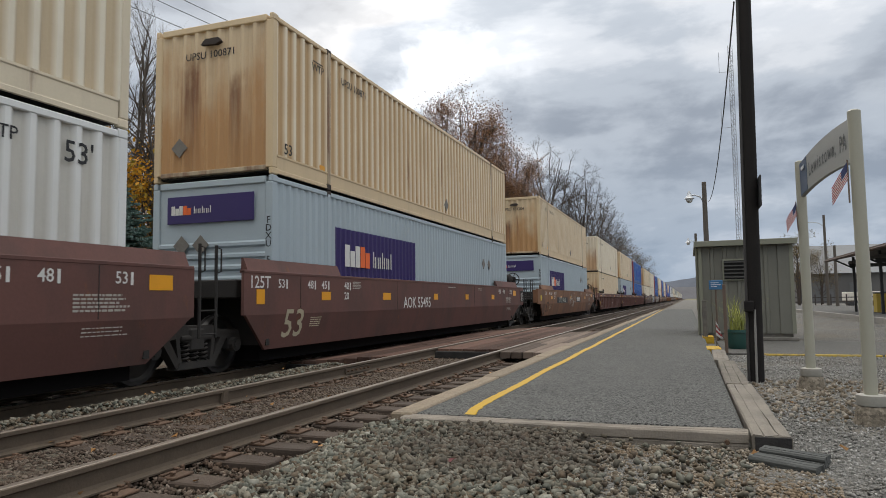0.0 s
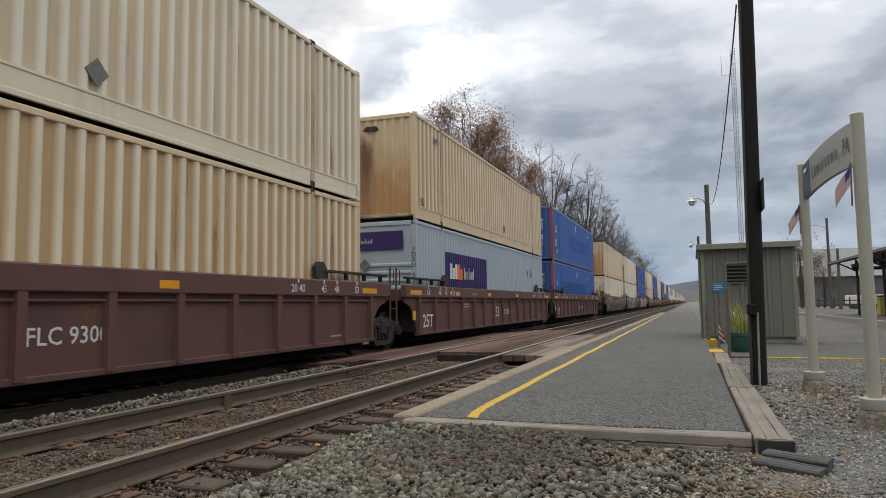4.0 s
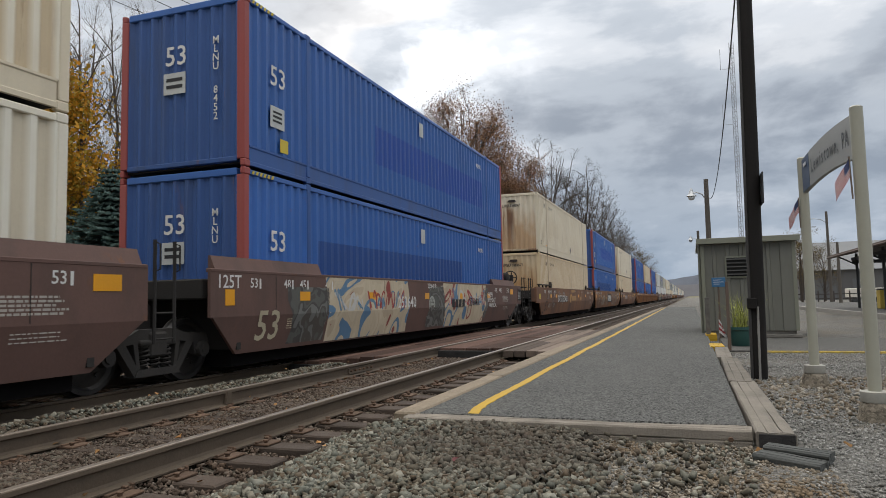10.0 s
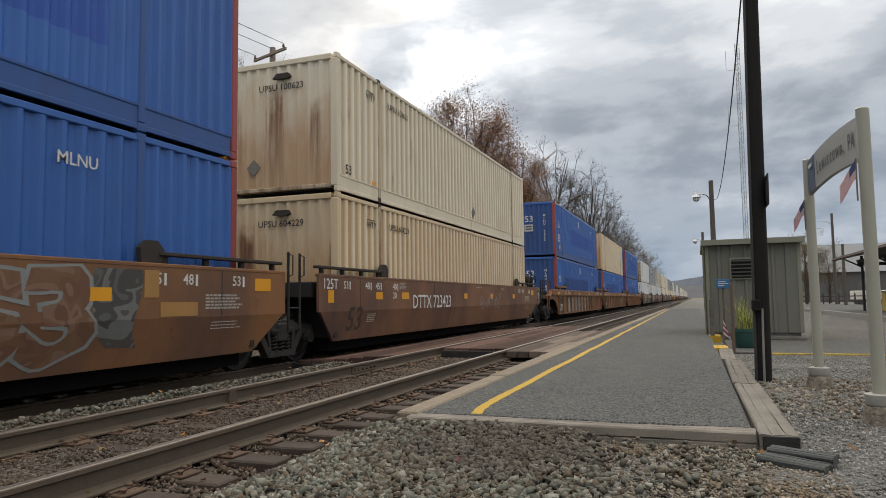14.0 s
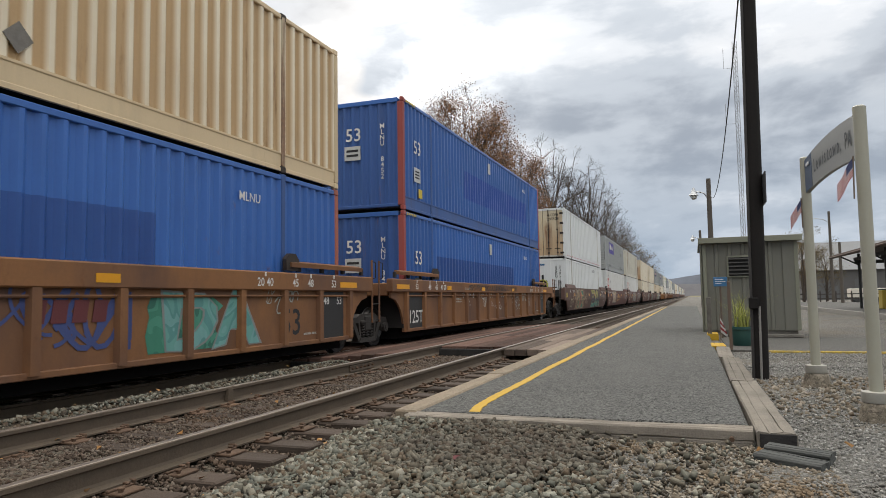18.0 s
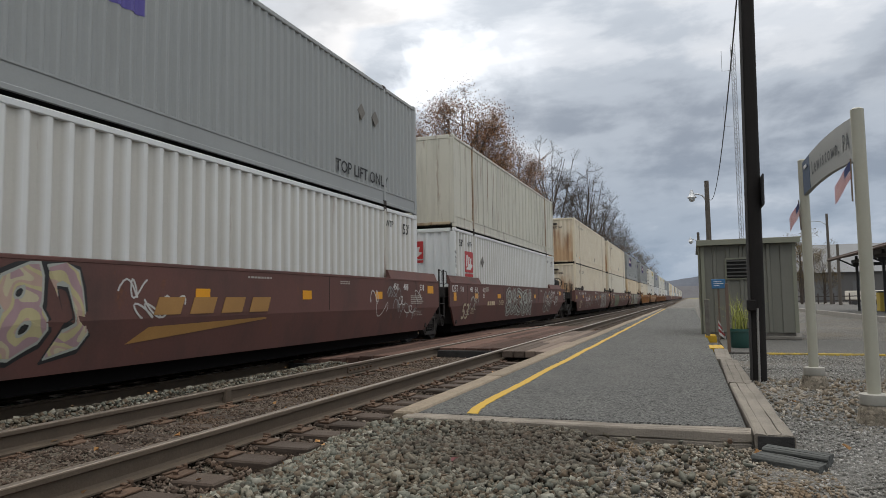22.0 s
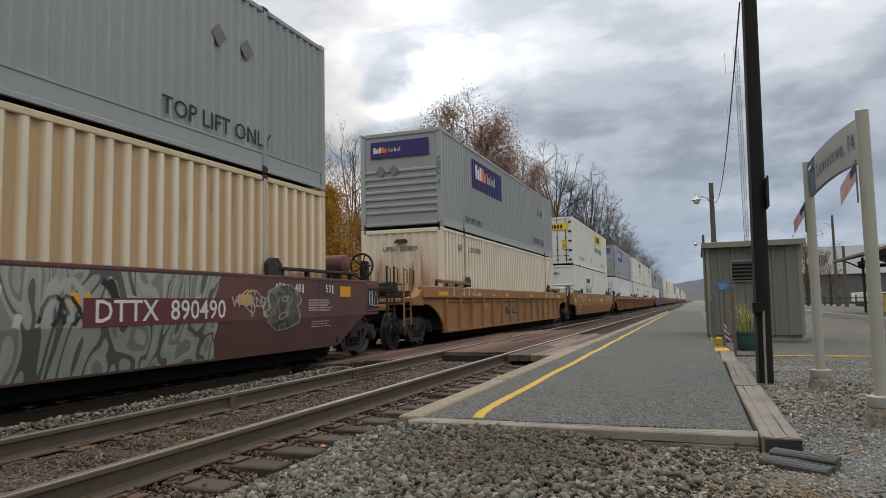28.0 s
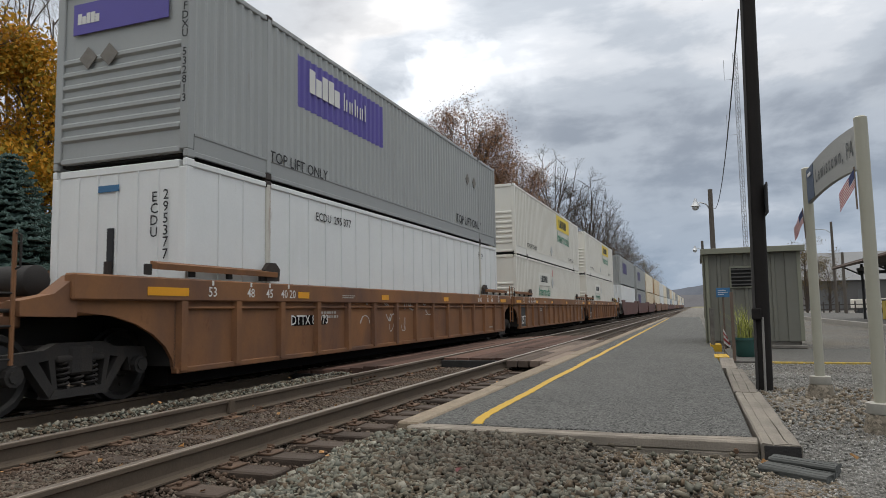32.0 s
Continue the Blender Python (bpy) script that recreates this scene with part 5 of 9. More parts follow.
def tube_np(store, pts, radii, n):
    """Adds a tapered round bar to lists of vertices and faces."""
    V, F = store
    o = len(V)
    k = len(pts)
    for i in range(k):
        d = pts[min(i + 1, k - 1)] - pts[max(i - 1, 0)]
        d = d / (np.linalg.norm(d) + 1e-9)
        ref = np.array([1.0, 0, 0]) if abs(d[2]) > 0.8 else np.array([0, 0, 1.0])
        a = np.cross(d, ref)
        a /= np.linalg.norm(a) + 1e-9
        b = np.cross(d, a)
        for j in range(n):
            t = 2 * math.pi * j / n
            V.append(tuple(pts[i] + radii[i] * (math.cos(t) * a + math.sin(t) * b)))
    for i in range(k - 1):
        for j in range(n):
            F.append((o + i * n + j, o + i * n + (j + 1) % n, o + (i + 1) * n + (j + 1) % n, o + (i + 1) * n + j))


def grow(seed, height, spread=0.5, levels=4, kids=(9, 5, 4, 3), trunk_r=None, clear=0.25, up=0.25, thin=0.55):
    """A broadleaf skeleton: wood as vertices and faces, and the tips where leaves sit."""
    rng = np.random.default_rng(seed)
    store, tips = ([], []), []
    r0 = trunk_r or height * 0.016

    def limb(p, d, ln, r, lev):
        n = 6 if lev == 0 else (4 if lev < 3 else 2)
        pts, rad = [p], [r]
        q, dd = p.copy(), d.copy()
        for i in range(n):
            dd = dd + rng.normal(0, 0.06 if lev == 0 else 0.16, 3) + np.array([0, 0, 0.02 if lev == 0 else up * 0.25])
            dd /= np.linalg.norm(dd)
            q = q + dd * ln / n
            pts.append(q.copy())
            rad.append(r * (1 - (1 - (0.18 if lev == 0 else 0.3)) * (i + 1) / n))
        tube_np(store, pts, rad, 7 if lev == 0 else (5 if lev == 1 else 3))
        if lev >= levels:
            tips.append(q)
            return
        m = kids[min(lev, len(kids) - 1)]
        for c in range(m):
            u = clear + (1 - clear) * (c + rng.uniform(0.1, 0.9)) / m if lev == 0 else rng.uniform(0.3, 1.0)
            j = min(int(u * n), n - 1)
            base = pts[j] + (pts[j + 1] - pts[j]) * (u * n - j)
            ax = pts[j + 1] - pts[j]
            ax = ax / np.linalg.norm(ax)
            side = rng.normal(0, 1, 3)
            side -= ax * np.dot(side, ax)
            side /= np.linalg.norm(side) + 1e-9
            ang = rng.uniform(0.5, 1.0) if lev == 0 else rng.uniform(0.4, 0.95)
            nd = ax * math.cos(ang) + side * math.sin(ang)
            l2 = height * spread * rng.uniform(0.65, 1.1) * (1 - 0.55 * (u - clear) / (1 - clear + 1e-6)) if lev == 0 else ln * rng.uniform(0.4, 0.62)
            limb(base, nd, l2, r * (1 - 0.6 * u) * thin, lev + 1)
        tips.append(q)

    limb(np.array([0, 0, -0.3]), np.array([0, 0, 1.0]), height, r0, 0)
    return store, np.array(tips)


def leaf_quads(rng, centres, per, r, size):
    """Small leaf faces strewn round the given places."""
    c = np.repeat(centres, per, axis=0) + rng.normal(0, r, (len(centres) * per, 3))
    a = rng.normal(0, 1, c.shape)
    a /= np.linalg.norm(a, axis=1)[:, None]
    b = np.cross(a, rng.normal(0, 1, c.shape))
    b /= np.linalg.norm(b, axis=1)[:, None] + 1e-9
    s = (size * rng.uniform(0.6, 1.3, len(c)))[:, None]
    v = np.stack([c - a * s, c - b * s * 0.6, c + a * s, c + b * s * 0.6], 1).reshape(-1, 3)
    f = np.arange(len(v)).reshape(-1, 4)
    return v.tolist(), f.tolist()


def tree_mesh(name, store):
    me = bpy.data.meshes.new(name)
    me.from_pydata(store[0], [], store[1])
    me.materials.append(None)
    return me


def broadleaf(name, label, seed, height, leaf=None, per=0, r=0.4, size=0.12, share=1.0, bark=BARK, **kw):
    st, tips = grow(seed, height, **kw)
    t = thing(name, label, "tree", group="trees behind the track")
    part("trunk", tree_mesh("trunk", st), bark, t)
    if leaf:
        rng = np.random.default_rng(seed + 50)
        keep = tips[rng.uniform(0, 1, len(tips)) < share]
        part("crown", tree_mesh("crown", leaf_quads(rng, keep, per, r, size)), leaf, t)
    return t


def dome_tree(name, label, seed, height, rx, rz, counts, leaf=None, per=0, r=0.3, size=0.09, share=1.0, bark=None, trunk_r=0.4):
    """A broad tree whose limbs fill a rounded crown, down to fine twigs."""
    rng = np.random.default_rng(seed)
    st, tips = ([], []), []
    R, C = np.array([rx, rx, rz]), np.array([0, 0, height - rz])

    def unit(v):
        return v / (np.linalg.norm(v) + 1e-9)

    def bar(a, b, r0, r1, n, sides, bow):
        side = rng.normal(0, bow, 3)
        pts = [a + (b - a) * k / n + side * math.sin(math.pi * k / n) for k in range(n + 1)]
        tube_np(st, pts, [r0 + (r1 - r0) * k / n for k in range(n + 1)], sides)
        return pts

    def on(pts, u):
        j = min(int(u * (len(pts) - 1)), len(pts) - 2)
        return pts[j] + (pts[j + 1] - pts[j]) * (u * (len(pts) - 1) - j)

    def inside(p):
        d = np.linalg.norm((p - C) / R)
        return p if d < 1 else C + (p - C) / d * rng.uniform(0.88, 1.05)
    trunk = bar(np.array([0, 0, -0.3]), np.array([0, 0, height - rz * 1.05]), trunk_r, trunk_r * 0.45, 8, 8, 0.25)
    for i in range(counts[0]):
        zz = -0.45 + 1.43 * (i + 0.5) / counts[0]
        turn = i * 2.39996
        d = unit(np.array([math.cos(turn) * math.sqrt(1 - zz * zz), math.sin(turn) * math.sqrt(1 - zz * zz), zz]) + rng.normal(0, 0.12, 3))
        goal = C + d * R * rng.uniform(0.6, 0.85)
        l1 = bar(on(trunk, rng.uniform(0.35, 0.92)), goal, trunk_r * 0.42, trunk_r * 0.12, 5, 5, 0.3)
        for j in range(counts[1]):
            d2 = unit(d + rng.normal(0, 0.75, 3) + np.array([0, 0, 0.35]))
            q = on(l1, rng.uniform(0.3, 1.0))
            l2 = bar(q, inside(q + d2 * rx * rng.uniform(0.25, 0.5)), trunk_r * 0.13, trunk_r * 0.045, 3, 4, 0.12)
            for k in range(counts[2]):
                d3 = unit(d2 + rng.normal(0, 0.8, 3) + np.array([0, 0, 0.25]))
                q = on(l2, rng.uniform(0.25, 1.0))
                l3 = bar(q, inside(q + d3 * rx * rng.uniform(0.12, 0.26)), trunk_r * 0.05, trunk_r * 0.025, 2, 3, 0.05)
                for _ in range(counts[3]):
                    q = on(l3, rng.uniform(0.2, 1.0))
                    e = q + unit(d3 + rng.normal(0, 0.7, 3)) * rx * rng.uniform(0.06, 0.14)
                    bar(q, e, trunk_r * 0.03, trunk_r * 0.016, 1, 3, 0.0)
                    tips.append(e)
    t = thing(name, label, "tree", group="trees behind the track")
    part("trunk", tree_mesh("trunk", st), bark, t)
    if leaf:
        tips = np.array(tips)
        part("crown", tree_mesh("crown", leaf_quads(rng, tips[rng.uniform(0, 1, len(tips)) < share], per, r, size)), leaf, t)
    return t


def spruce(seed, h):
    rng = np.random.default_rng(seed)
    t = thing("spruce_tree", "dense blue-green spruce tree beside the track", "tree", group="spruces behind the track")
    st = ([], [])
    tube_np(st, [np.array([0, 0, -0.2]), np.array([0, 0, h * 0.5]), np.array([0, 0, h])], [0.14, 0.08, 0.015], 6)
    V, F = [], []
    z = 0.25
    while z < h - 0.1:
        ln = (h - z) * 0.58 * rng.uniform(0.85, 1.1) + 0.15
        m = int(10 + 7 * (1 - z / h))
        ph = rng.uniform(0, 6.28)
        for k in range(m):
            a = ph + 2 * math.pi * k / m + rng.uniform(-0.2, 0.2)
            l2 = ln * rng.uniform(0.75, 1.12)
            d = np.array([math.cos(a), math.sin(a), 0])
            sd = np.array([-math.sin(a), math.cos(a), 0])
            steps = max(4, int(l2 / 0.075))
            tip = None
            for s in range(steps):
                u = (s + 0.5) / steps
                p = d * l2 * u + np.array([0, 0, z - 0.22 * l2 * u + 0.18 * l2 * u * u])
                w = (1 - u) * 0.32 * l2 + 0.06
                for q in (-1, 1):
                    e = p + sd * q * w * rng.uniform(0.7, 1.1) + d * 0.12 + np.array([0, 0, rng.uniform(-0.07, 0.04)])
                    n1 = d * 0.085
                    up = np.array([0, 0, rng.uniform(0.04, 0.11)])
                    o = len(V)
                    V.extend([tuple(p - n1), tuple(e), tuple(p + n1), tuple((p + e) / 2 + up)])
                    F.extend([(o, o + 1, o + 3), (o + 2, o + 3, o + 1)])
            tube_np(st, [np.array([0, 0, z]), d * l2 * 0.9 + np.array([0, 0, z - 0.12 * l2])], [0.02, 0.006], 3)
        z += 0.17 + 0.02 * (h - z) / h
    part("trunk", tree_mesh("trunk", st), BARKD, t)
    part("crown", tree_mesh("crown", (V, F)), L_SPRUCE, t)
    return t


def plant(proto, spots):
    """Sets the first tree and its copies."""
    for i, (x, y, s, a) in enumerate(spots):
        m = Matrix.Translation((x, y, float(ground_z(x, y)))) @ pose(0, 0, 0, 0, 0, a)
        if i == 0:
            proto.matrix_basis = m
            proto.scale = (s, s, s)
        else:
            c = copy_thing(proto, m)
            c.scale = (s, s, s)


def build_trees():
    plant(spruce(1, 6.6), [(-24.5, 18.5, 1.2, 0), (-23.5, 27.6, 1.15, 130), (-25.5, 15.2, 1.3, 250)])
    plant(spruce(2, 6.2), [(-24.0, 23.2, 1.25, 40), (-24.2, 33.5, 1.0, 200), (-26.5, 21.0, 1.05, 300), (-24.6, 30.4, 1.15, 90)])
    plant(spruce(3, 5.4), [(-22.8, 25.2, 0.85, 20), (-26.5, 30.6, 1.05, 100), (-23.0, 20.4, 0.75, 75)])
    plant(broadleaf("maple_tree", "maple with golden and orange autumn leaves", 11, 13.5, L_GOLD, 44, 0.55, 0.12, spread=0.42, levels=3, kids=(14, 6, 5), clear=0.15),
          [(-31.5, 24.0, 1.05, 0), (-33.0, 19.5, 1.1, 80), (-36.0, 41.0, 0.8, 200), (-29.5, 16.5, 0.9, 140)])
    plant(broadleaf("maple_tree", "maple with thinning yellow and orange leaves", 12, 12.0, L_ORANGE, 46, 0.6, 0.11, spread=0.46, levels=3, kids=(12, 6, 5), clear=0.12),
          [(-32.0, 37.5, 1.0, 0), (-33.0, 46.0, 1.0, 120), (-31.0, 53.0, 0.85, 220), (-35.0, 30.0, 0.75, 30), (-31.5, 41.5, 0.8, 80), (-30.0, 48.5, 0.72, 300), (-29.5, 58.0, 0.7, 10)])
    plant(broadleaf("bare_tree", "tall bare grey tree in late autumn", 21, 19.0, None, spread=0.34, levels=4, kids=(15, 6, 5, 3), clear=0.3, up=0.6, trunk_r=0.2),
          [(-34.0, 33.5, 1.0, 0), (-36.0, 29.5, 1.05, 100), (-35.0, 43.0, 0.95, 210), (-38.0, 26.5, 1.1, 300), (-33.0, 61.0, 0.9, 45), (-38, 50, 1.0, 160), (-36.5, 46.5, 1.05, 20), (-34.5, 54.0, 1.0, 250), (-37.0, 58.0, 1.05, 100), (-33.0, 66.0, 0.95, 190), (-39.0, 39.0, 1.1, 60), (-41.0, 32.0, 1.15, 280)])
    plant(broadleaf("bare_tree", "slender bare tree with fine upright twigs", 22, 17.0, None, spread=0.3, levels=4, kids=(14, 6, 5, 3), clear=0.22, up=0.8, trunk_r=0.16),
          [(-33.0, 30.5, 1.05, 0), (-34.5, 38.0, 1.1, 70), (-37.0, 35.0, 1.15, 190), (-32.0, 50.0, 0.95, 250), (-35.0, 22.0, 1.15, 130), (-29.5, 64.0, 0.95, 15),
           (-33.0, 56.0, 1.0, 80), (-30.0, 70.0, 1.0, 170), (-40, 44, 1.15, 20), (-34.0, 48.5, 1.1, 310), (-31.5, 59.5, 1.0, 120), (-36.5, 63.0, 1.15, 40), (-35.5, 52.0, 1.2, 200), (-33.5, 42.0, 1.05, 330), (-38.5, 30.5, 1.2, 80), (-31.0, 26.5, 1.0, 210), (-30.5, 34.0, 1.05, 95), (-32.5, 45.0, 1.0, 145), (-31.5, 22.0, 1.1, 5)])
    plant(dome_tree("oak_tree", "broad oak holding russet-brown leaves", 31, 25.8, 6.0, 9.5, (32, 8, 6, 4), L_BROWN, 9, 0.6, 0.085, 0.95, BARK, 0.32),
          [(-23.4, 72.0, 1.0, 0), (-19.0, 77.0, 0.76, 140), (-28.5, 70.0, 0.84, 60)])
    plant(dome_tree("bare_tree", "wide bare tree with dark spreading limbs", 41, 25.4, 6.3, 9.0, (26, 8, 6, 4), L_BROWN, 1, 0.2, 0.06, 0.05, BARK, 0.25),
          [(-18.4, 97.0, 1.0, 0), (-13.6, 98.0, 0.84, 120), (-13.4, 114.0, 0.74, 220), (-12.4, 128.0, 0.66, 30), (-21.5, 92.0, 0.8, 200)])
    plant(broadleaf("roadside_tree", "distant bare brown tree by the line", 51, 15.0, L_BRUSH, 4, 0.45, 0.12, share=0.7, bark=BARKD, spread=0.4, levels=3, kids=(12, 6, 5), clear=0.12, trunk_r=0.22),
          [(-16.0, 140, 0.95, 0), (-15.5, 155, 1.0, 60), (-15.0, 172, 0.95, 120), (-15.5, 190, 1.05, 180), (-15.0, 212, 1.0, 240), (-16.0, 238, 1.1, 300), (-15, 265, 1.0, 20),
           (-17, 300, 1.1, 90), (-17, 345, 1.1, 10), (18.5, 128, 0.7, 30), (14.2, 104, 0.55, 200), (15.5, 112, 0.6, 90), (17.5, 106, 0.5, 10), (10.3, 75, 0.40, 140), (11.6, 77, 0.36, 260), (12.9, 79, 0.34, 50)])
    # brush along the foot of the wood
    rng = np.random.default_rng(77)
    y = 8 + 212 * rng.uniform(0, 1, 2600) ** 1.3
    x = -27.0 - rng.uniform(0, 9, 2600) + np.clip(y - 50, 0, 90) * 0.12
    z = ground_z(x, y) + rng.uniform(0.1, 1, 2600) ** 1.4 * 5.6
    st = leaf_quads(rng, np.stack([x, y, z], -1), 26, 0.8, 0.17)
    tagged(part("underbrush", tree_mesh("underbrush", st), L_BRUSH), "tangled brown and green brush under the trees", "brush", kind="stuff")
    st = ([], [])
    for k in range(3600):
        yy = rng.uniform(10, 150)
        xx = -27 - rng.uniform(0, 10) + max(0.0, yy - 50) * 0.12
        b = np.array([xx, yy, float(ground_z(xx, yy))])
        h = rng.uniform(1.5, 8.5)
        e = b + np.array([rng.normal(0, 0.5), rng.normal(0, 0.5), h])
        tube_np(st, [b, (b + e) / 2 + rng.normal(0, 0.12, 3), e], [0.035, 0.025, 0.006], 3)
    tagged(part("saplings", tree_mesh("saplings", st), BARK), "thin bare saplings and shoots in the wood", "saplings", kind="stuff")
    # grass along the trackside
    x = rng.uniform(-26, -11.5, 900)
    y = rng.uniform(6, 60, 900)
    st = leaf_quads(rng, np.stack([x, y, ground_z(x, y) + 0.05], -1), 8, 0.12, 0.09)
    tagged(part("grass", tree_mesh("grass", st), leaf_material("rough_grass", [(0.06, 0.08, 0.02), (0.13, 0.14, 0.04), (0.22, 0.19, 0.09)])), "rough tufts of grass by the track", "grass", kind="stuff")


build_trees()


def build_line_pole():
    p = thing("utility_pole", "grey wooden utility pole with crossarms and transformers", "pole", (-17.1, 25.0, -0.6))
    wood = mat("silver_wood_pole", (0.24, 0.20, 0.165), 0.9, var=0.25, scale=2, bump=0.3, streak=(1, 1, 0.1))
    gal = mat("transformer_grey", (0.30, 0.32, 0.34), 0.5, var=0.1)
    part("pole", Geo().tube([(0, 0, -0.2), (0, 0, 13.0)], [0.185, 0.13], 12), wood, p, smooth=50)
    for z, w, off in ((12.65, 1.16, 0.0), (11.9, 1.1, -0.05)):
        part("crossarm", Geo().soft(-w + off, w + off, -0.2, -0.1, z - 0.06, z + 0.06, 0.01), wood, p, m=pose(0, 0, 0, 0, 0, -20))
        for k, x in enumerate((-0.95, 0.85)):
            part("insulator", Geo().tube([(x * w + off, -0.15, z + 0.06), (x * w + off, -0.15, z + 0.13), (x * w + off, -0.15, z + 0.25)], [0.03, 0.06, 0.03], 8), mat("insulator_brown", (0.07, 0.04, 0.03), 0.3), p, m=pose(0, 0, 0, 0, 0, -20))
    part("brace", Geo().tube([(-0.6, -0.15, 11.85), (0, -0.15, 11.3)], 0.02, 5), gal, p, m=pose(0, 0, 0, 0, 0, -20))
    for x in (-0.63, 0.66):
        part("transformer", Geo().tube([(x, -0.15, 10.35), (x, -0.15, 10.4), (x, -0.15, 11.15), (x, -0.15, 11.25)], [0.22, 0.27, 0.27, 0.2], 14), gal, p, "grey transformer can", m=pose(0, 0, 0, 0, 0, -20), smooth=40)
        part("bushing", Geo().tube([(x, -0.15, 11.2), (x + 0.05, -0.15, 11.55)], 0.035, 6), mat("insulator_brown", (0.07, 0.04, 0.03), 0.3), p, m=pose(0, 0, 0, 0, 0, -20))
    part("equipment_box", Geo().soft(-0.32, -0.16, -0.15, 0.15, 7.9, 8.4, 0.02), gal, p, m=pose(0, 0, 0, 0, 0, -20))
    for x0, y0, z0 in ((-18.19, 25.23, 12.3), (-17.1, 24.95, 12.36), (-16.22, 24.52, 12.3)):
        a, b = Vector((x0, y0, z0)), Vector((x0, -22.0, z0))
        pts = [a.lerp(b, u) - Vector((0, 0, 1.2 * 4 * u * (1 - u))) for u in [i / 16 for i in range(17)]]
        tagged(part("power_line", Geo().tube(pts, 0.014, 4), mat("black_cable", (0.02, 0.02, 0.02), 0.6)), "thin overhead power line", "cable", "power lines over the wood")


build_line_pole()
cab = thing("equipment_cabinet", "blue and white cabinet standing beyond the tracks", "cabinet", (-19.5, 27.5, -0.6))
part("cabinet", Geo().soft(-0.7, 0.7, -0.4, 0.4, 0, 1.5, 0.04), mat("cabinet_blue", (0.03, 0.11, 0.28), 0.5), cab)
part("panel", Geo().soft(0.05, 0.6, -0.415, -0.403, 0.9, 1.3, 0.005), mat("trailer_white", (0.62, 0.58, 0.5), 0.6), cab)
cab2 = thing("equipment_cabinet", "grey-green cabinet standing beyond the tracks", "cabinet", (-19.2, 29.6, -0.6))
part("cabinet", Geo().soft(-0.8, 0.8, -0.4, 0.4, 0, 1.35, 0.04), mat("cabinet_grey", (0.22, 0.26, 0.24), 0.5), cab2)



# ---- the train: double-stacked containers in well cars ----
L53, H96, HALF = 16.154, 2.896, 1.2955
DECK_LOW, DECK_HIGH = 0.454, 3.365


def travelled(t):
    """Metres that the train has come since the start."""
    return 14.7153 * t + 0.009515 * t * t - 0.00051515 * t ** 3


BLACK = mat("black_stencil", (0.02, 0.02, 0.022), 0.7, var=0.2)
WHITE = mat("white_stencil", (0.62, 0.61, 0.58), 0.7, var=0.15)
REFLECT = mat("amber_reflector", (0.70, 0.31, 0.01), 0.4, var=0.12, dirt=(0.25, 0.13, 0.05), dirt_amt=0.25)
LABELY = mat("yellow_label", (0.60, 0.44, 0.03), 0.5, var=0.12)
CAST = mat("dark_casting", (0.045, 0.035, 0.03), 0.8, 0.2, var=0.4, scale=6, bump=0.3)
TRUCK = mat("grimy_cast_steel", (0.040, 0.036, 0.033), 0.8, 0.2, var=0.4, scale=4, bump=0.3, dirt=(0.085, 0.065, 0.05), dirt_amt=0.5)
WHEEL = mat("wheel_steel", (0.045, 0.042, 0.04), 0.36, 0.5, var=0.35, scale=5, bump=0.1)
# near-black: holds the shade under the cars; also a dark stencil plate
PITCH = mat("black_floor_shade_and_plate", (0.008, 0.007, 0.007), 0.95, var=0.3, scale=3, bump=0.2, spec=0.05)
STENCIL = mat("worn_stencil", (0.36, 0.33, 0.29), 0.75, var=0.3, scale=9)
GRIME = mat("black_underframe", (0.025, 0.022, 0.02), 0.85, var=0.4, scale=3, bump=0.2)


def coat(name, c, **k):
    o = dict(rough=0.55, var=0.10, scale=0.8, fine=30, bump=0.06, dirt=DIRT, dirt_amt=0.34, dirt_scale=1.2, streak=(1.0, 1.0, 0.12), rust=0.38)
    o.update(k)
    return mat(name, c, **o)


TAN = coat("tan_container_paint", (0.60, 0.46, 0.285), rand=0.05)
CREAM = coat("cream_container_paint", (0.66, 0.575, 0.43), rand=0.05)
IVORY = coat("ivory_container_paint", (0.69, 0.64, 0.53), rand=0.04)
# pale crests and darker recesses carry part of the corrugation's light and shade
TAN_P = coat("crest_lit_tan_paint", (0.49, 0.325, 0.165), crest_lit=(0.77, 0.69, 0.535), rand=0.05, rust=0.6)
CREAM_P = coat("crest_lit_cream_paint", (0.555, 0.445, 0.295), crest_lit=(0.79, 0.74, 0.62), rand=0.05, rust=0.55)
IVORY_P = coat("crest_lit_ivory_paint", (0.585, 0.515, 0.39), crest_lit=(0.74, 0.71, 0.62), rand=0.04)
TAN_END = coat("rust_stained_tan_paint", (0.58, 0.45, 0.29), stain=2.0, rust=0.35)
CREAM_END = coat("rust_stained_cream_paint", (0.66, 0.58, 0.45), stain=1.6, rust=0.3)
BLUE = coat("blue_container_paint", (0.034, 0.118, 0.375), dirt=(0.022, 0.06, 0.19), dirt_amt=0.45, dirt_scale=0.5, streak=(1, 1, 0.6), rust=0.2, rand=0.12, rough=0.4)
BLUE_END = coat("faded_blue_paint", (0.03, 0.085, 0.26), dirt=(0.05, 0.055, 0.07), dirt_amt=0.55, rust=0.3, rand=0.1)
REDPOST = coat("faded_red_paint", (0.28, 0.056, 0.048), dirt=(0.34, 0.14, 0.12), dirt_amt=0.4, rand=0.12)
ORPOST = coat("orange_red_paint", (0.34, 0.10, 0.06), rand=0.08)
SKY = coat("pale_blue_grey_paint", (0.36, 0.42, 0.455), rust=0.1, dirt_amt=0.2)
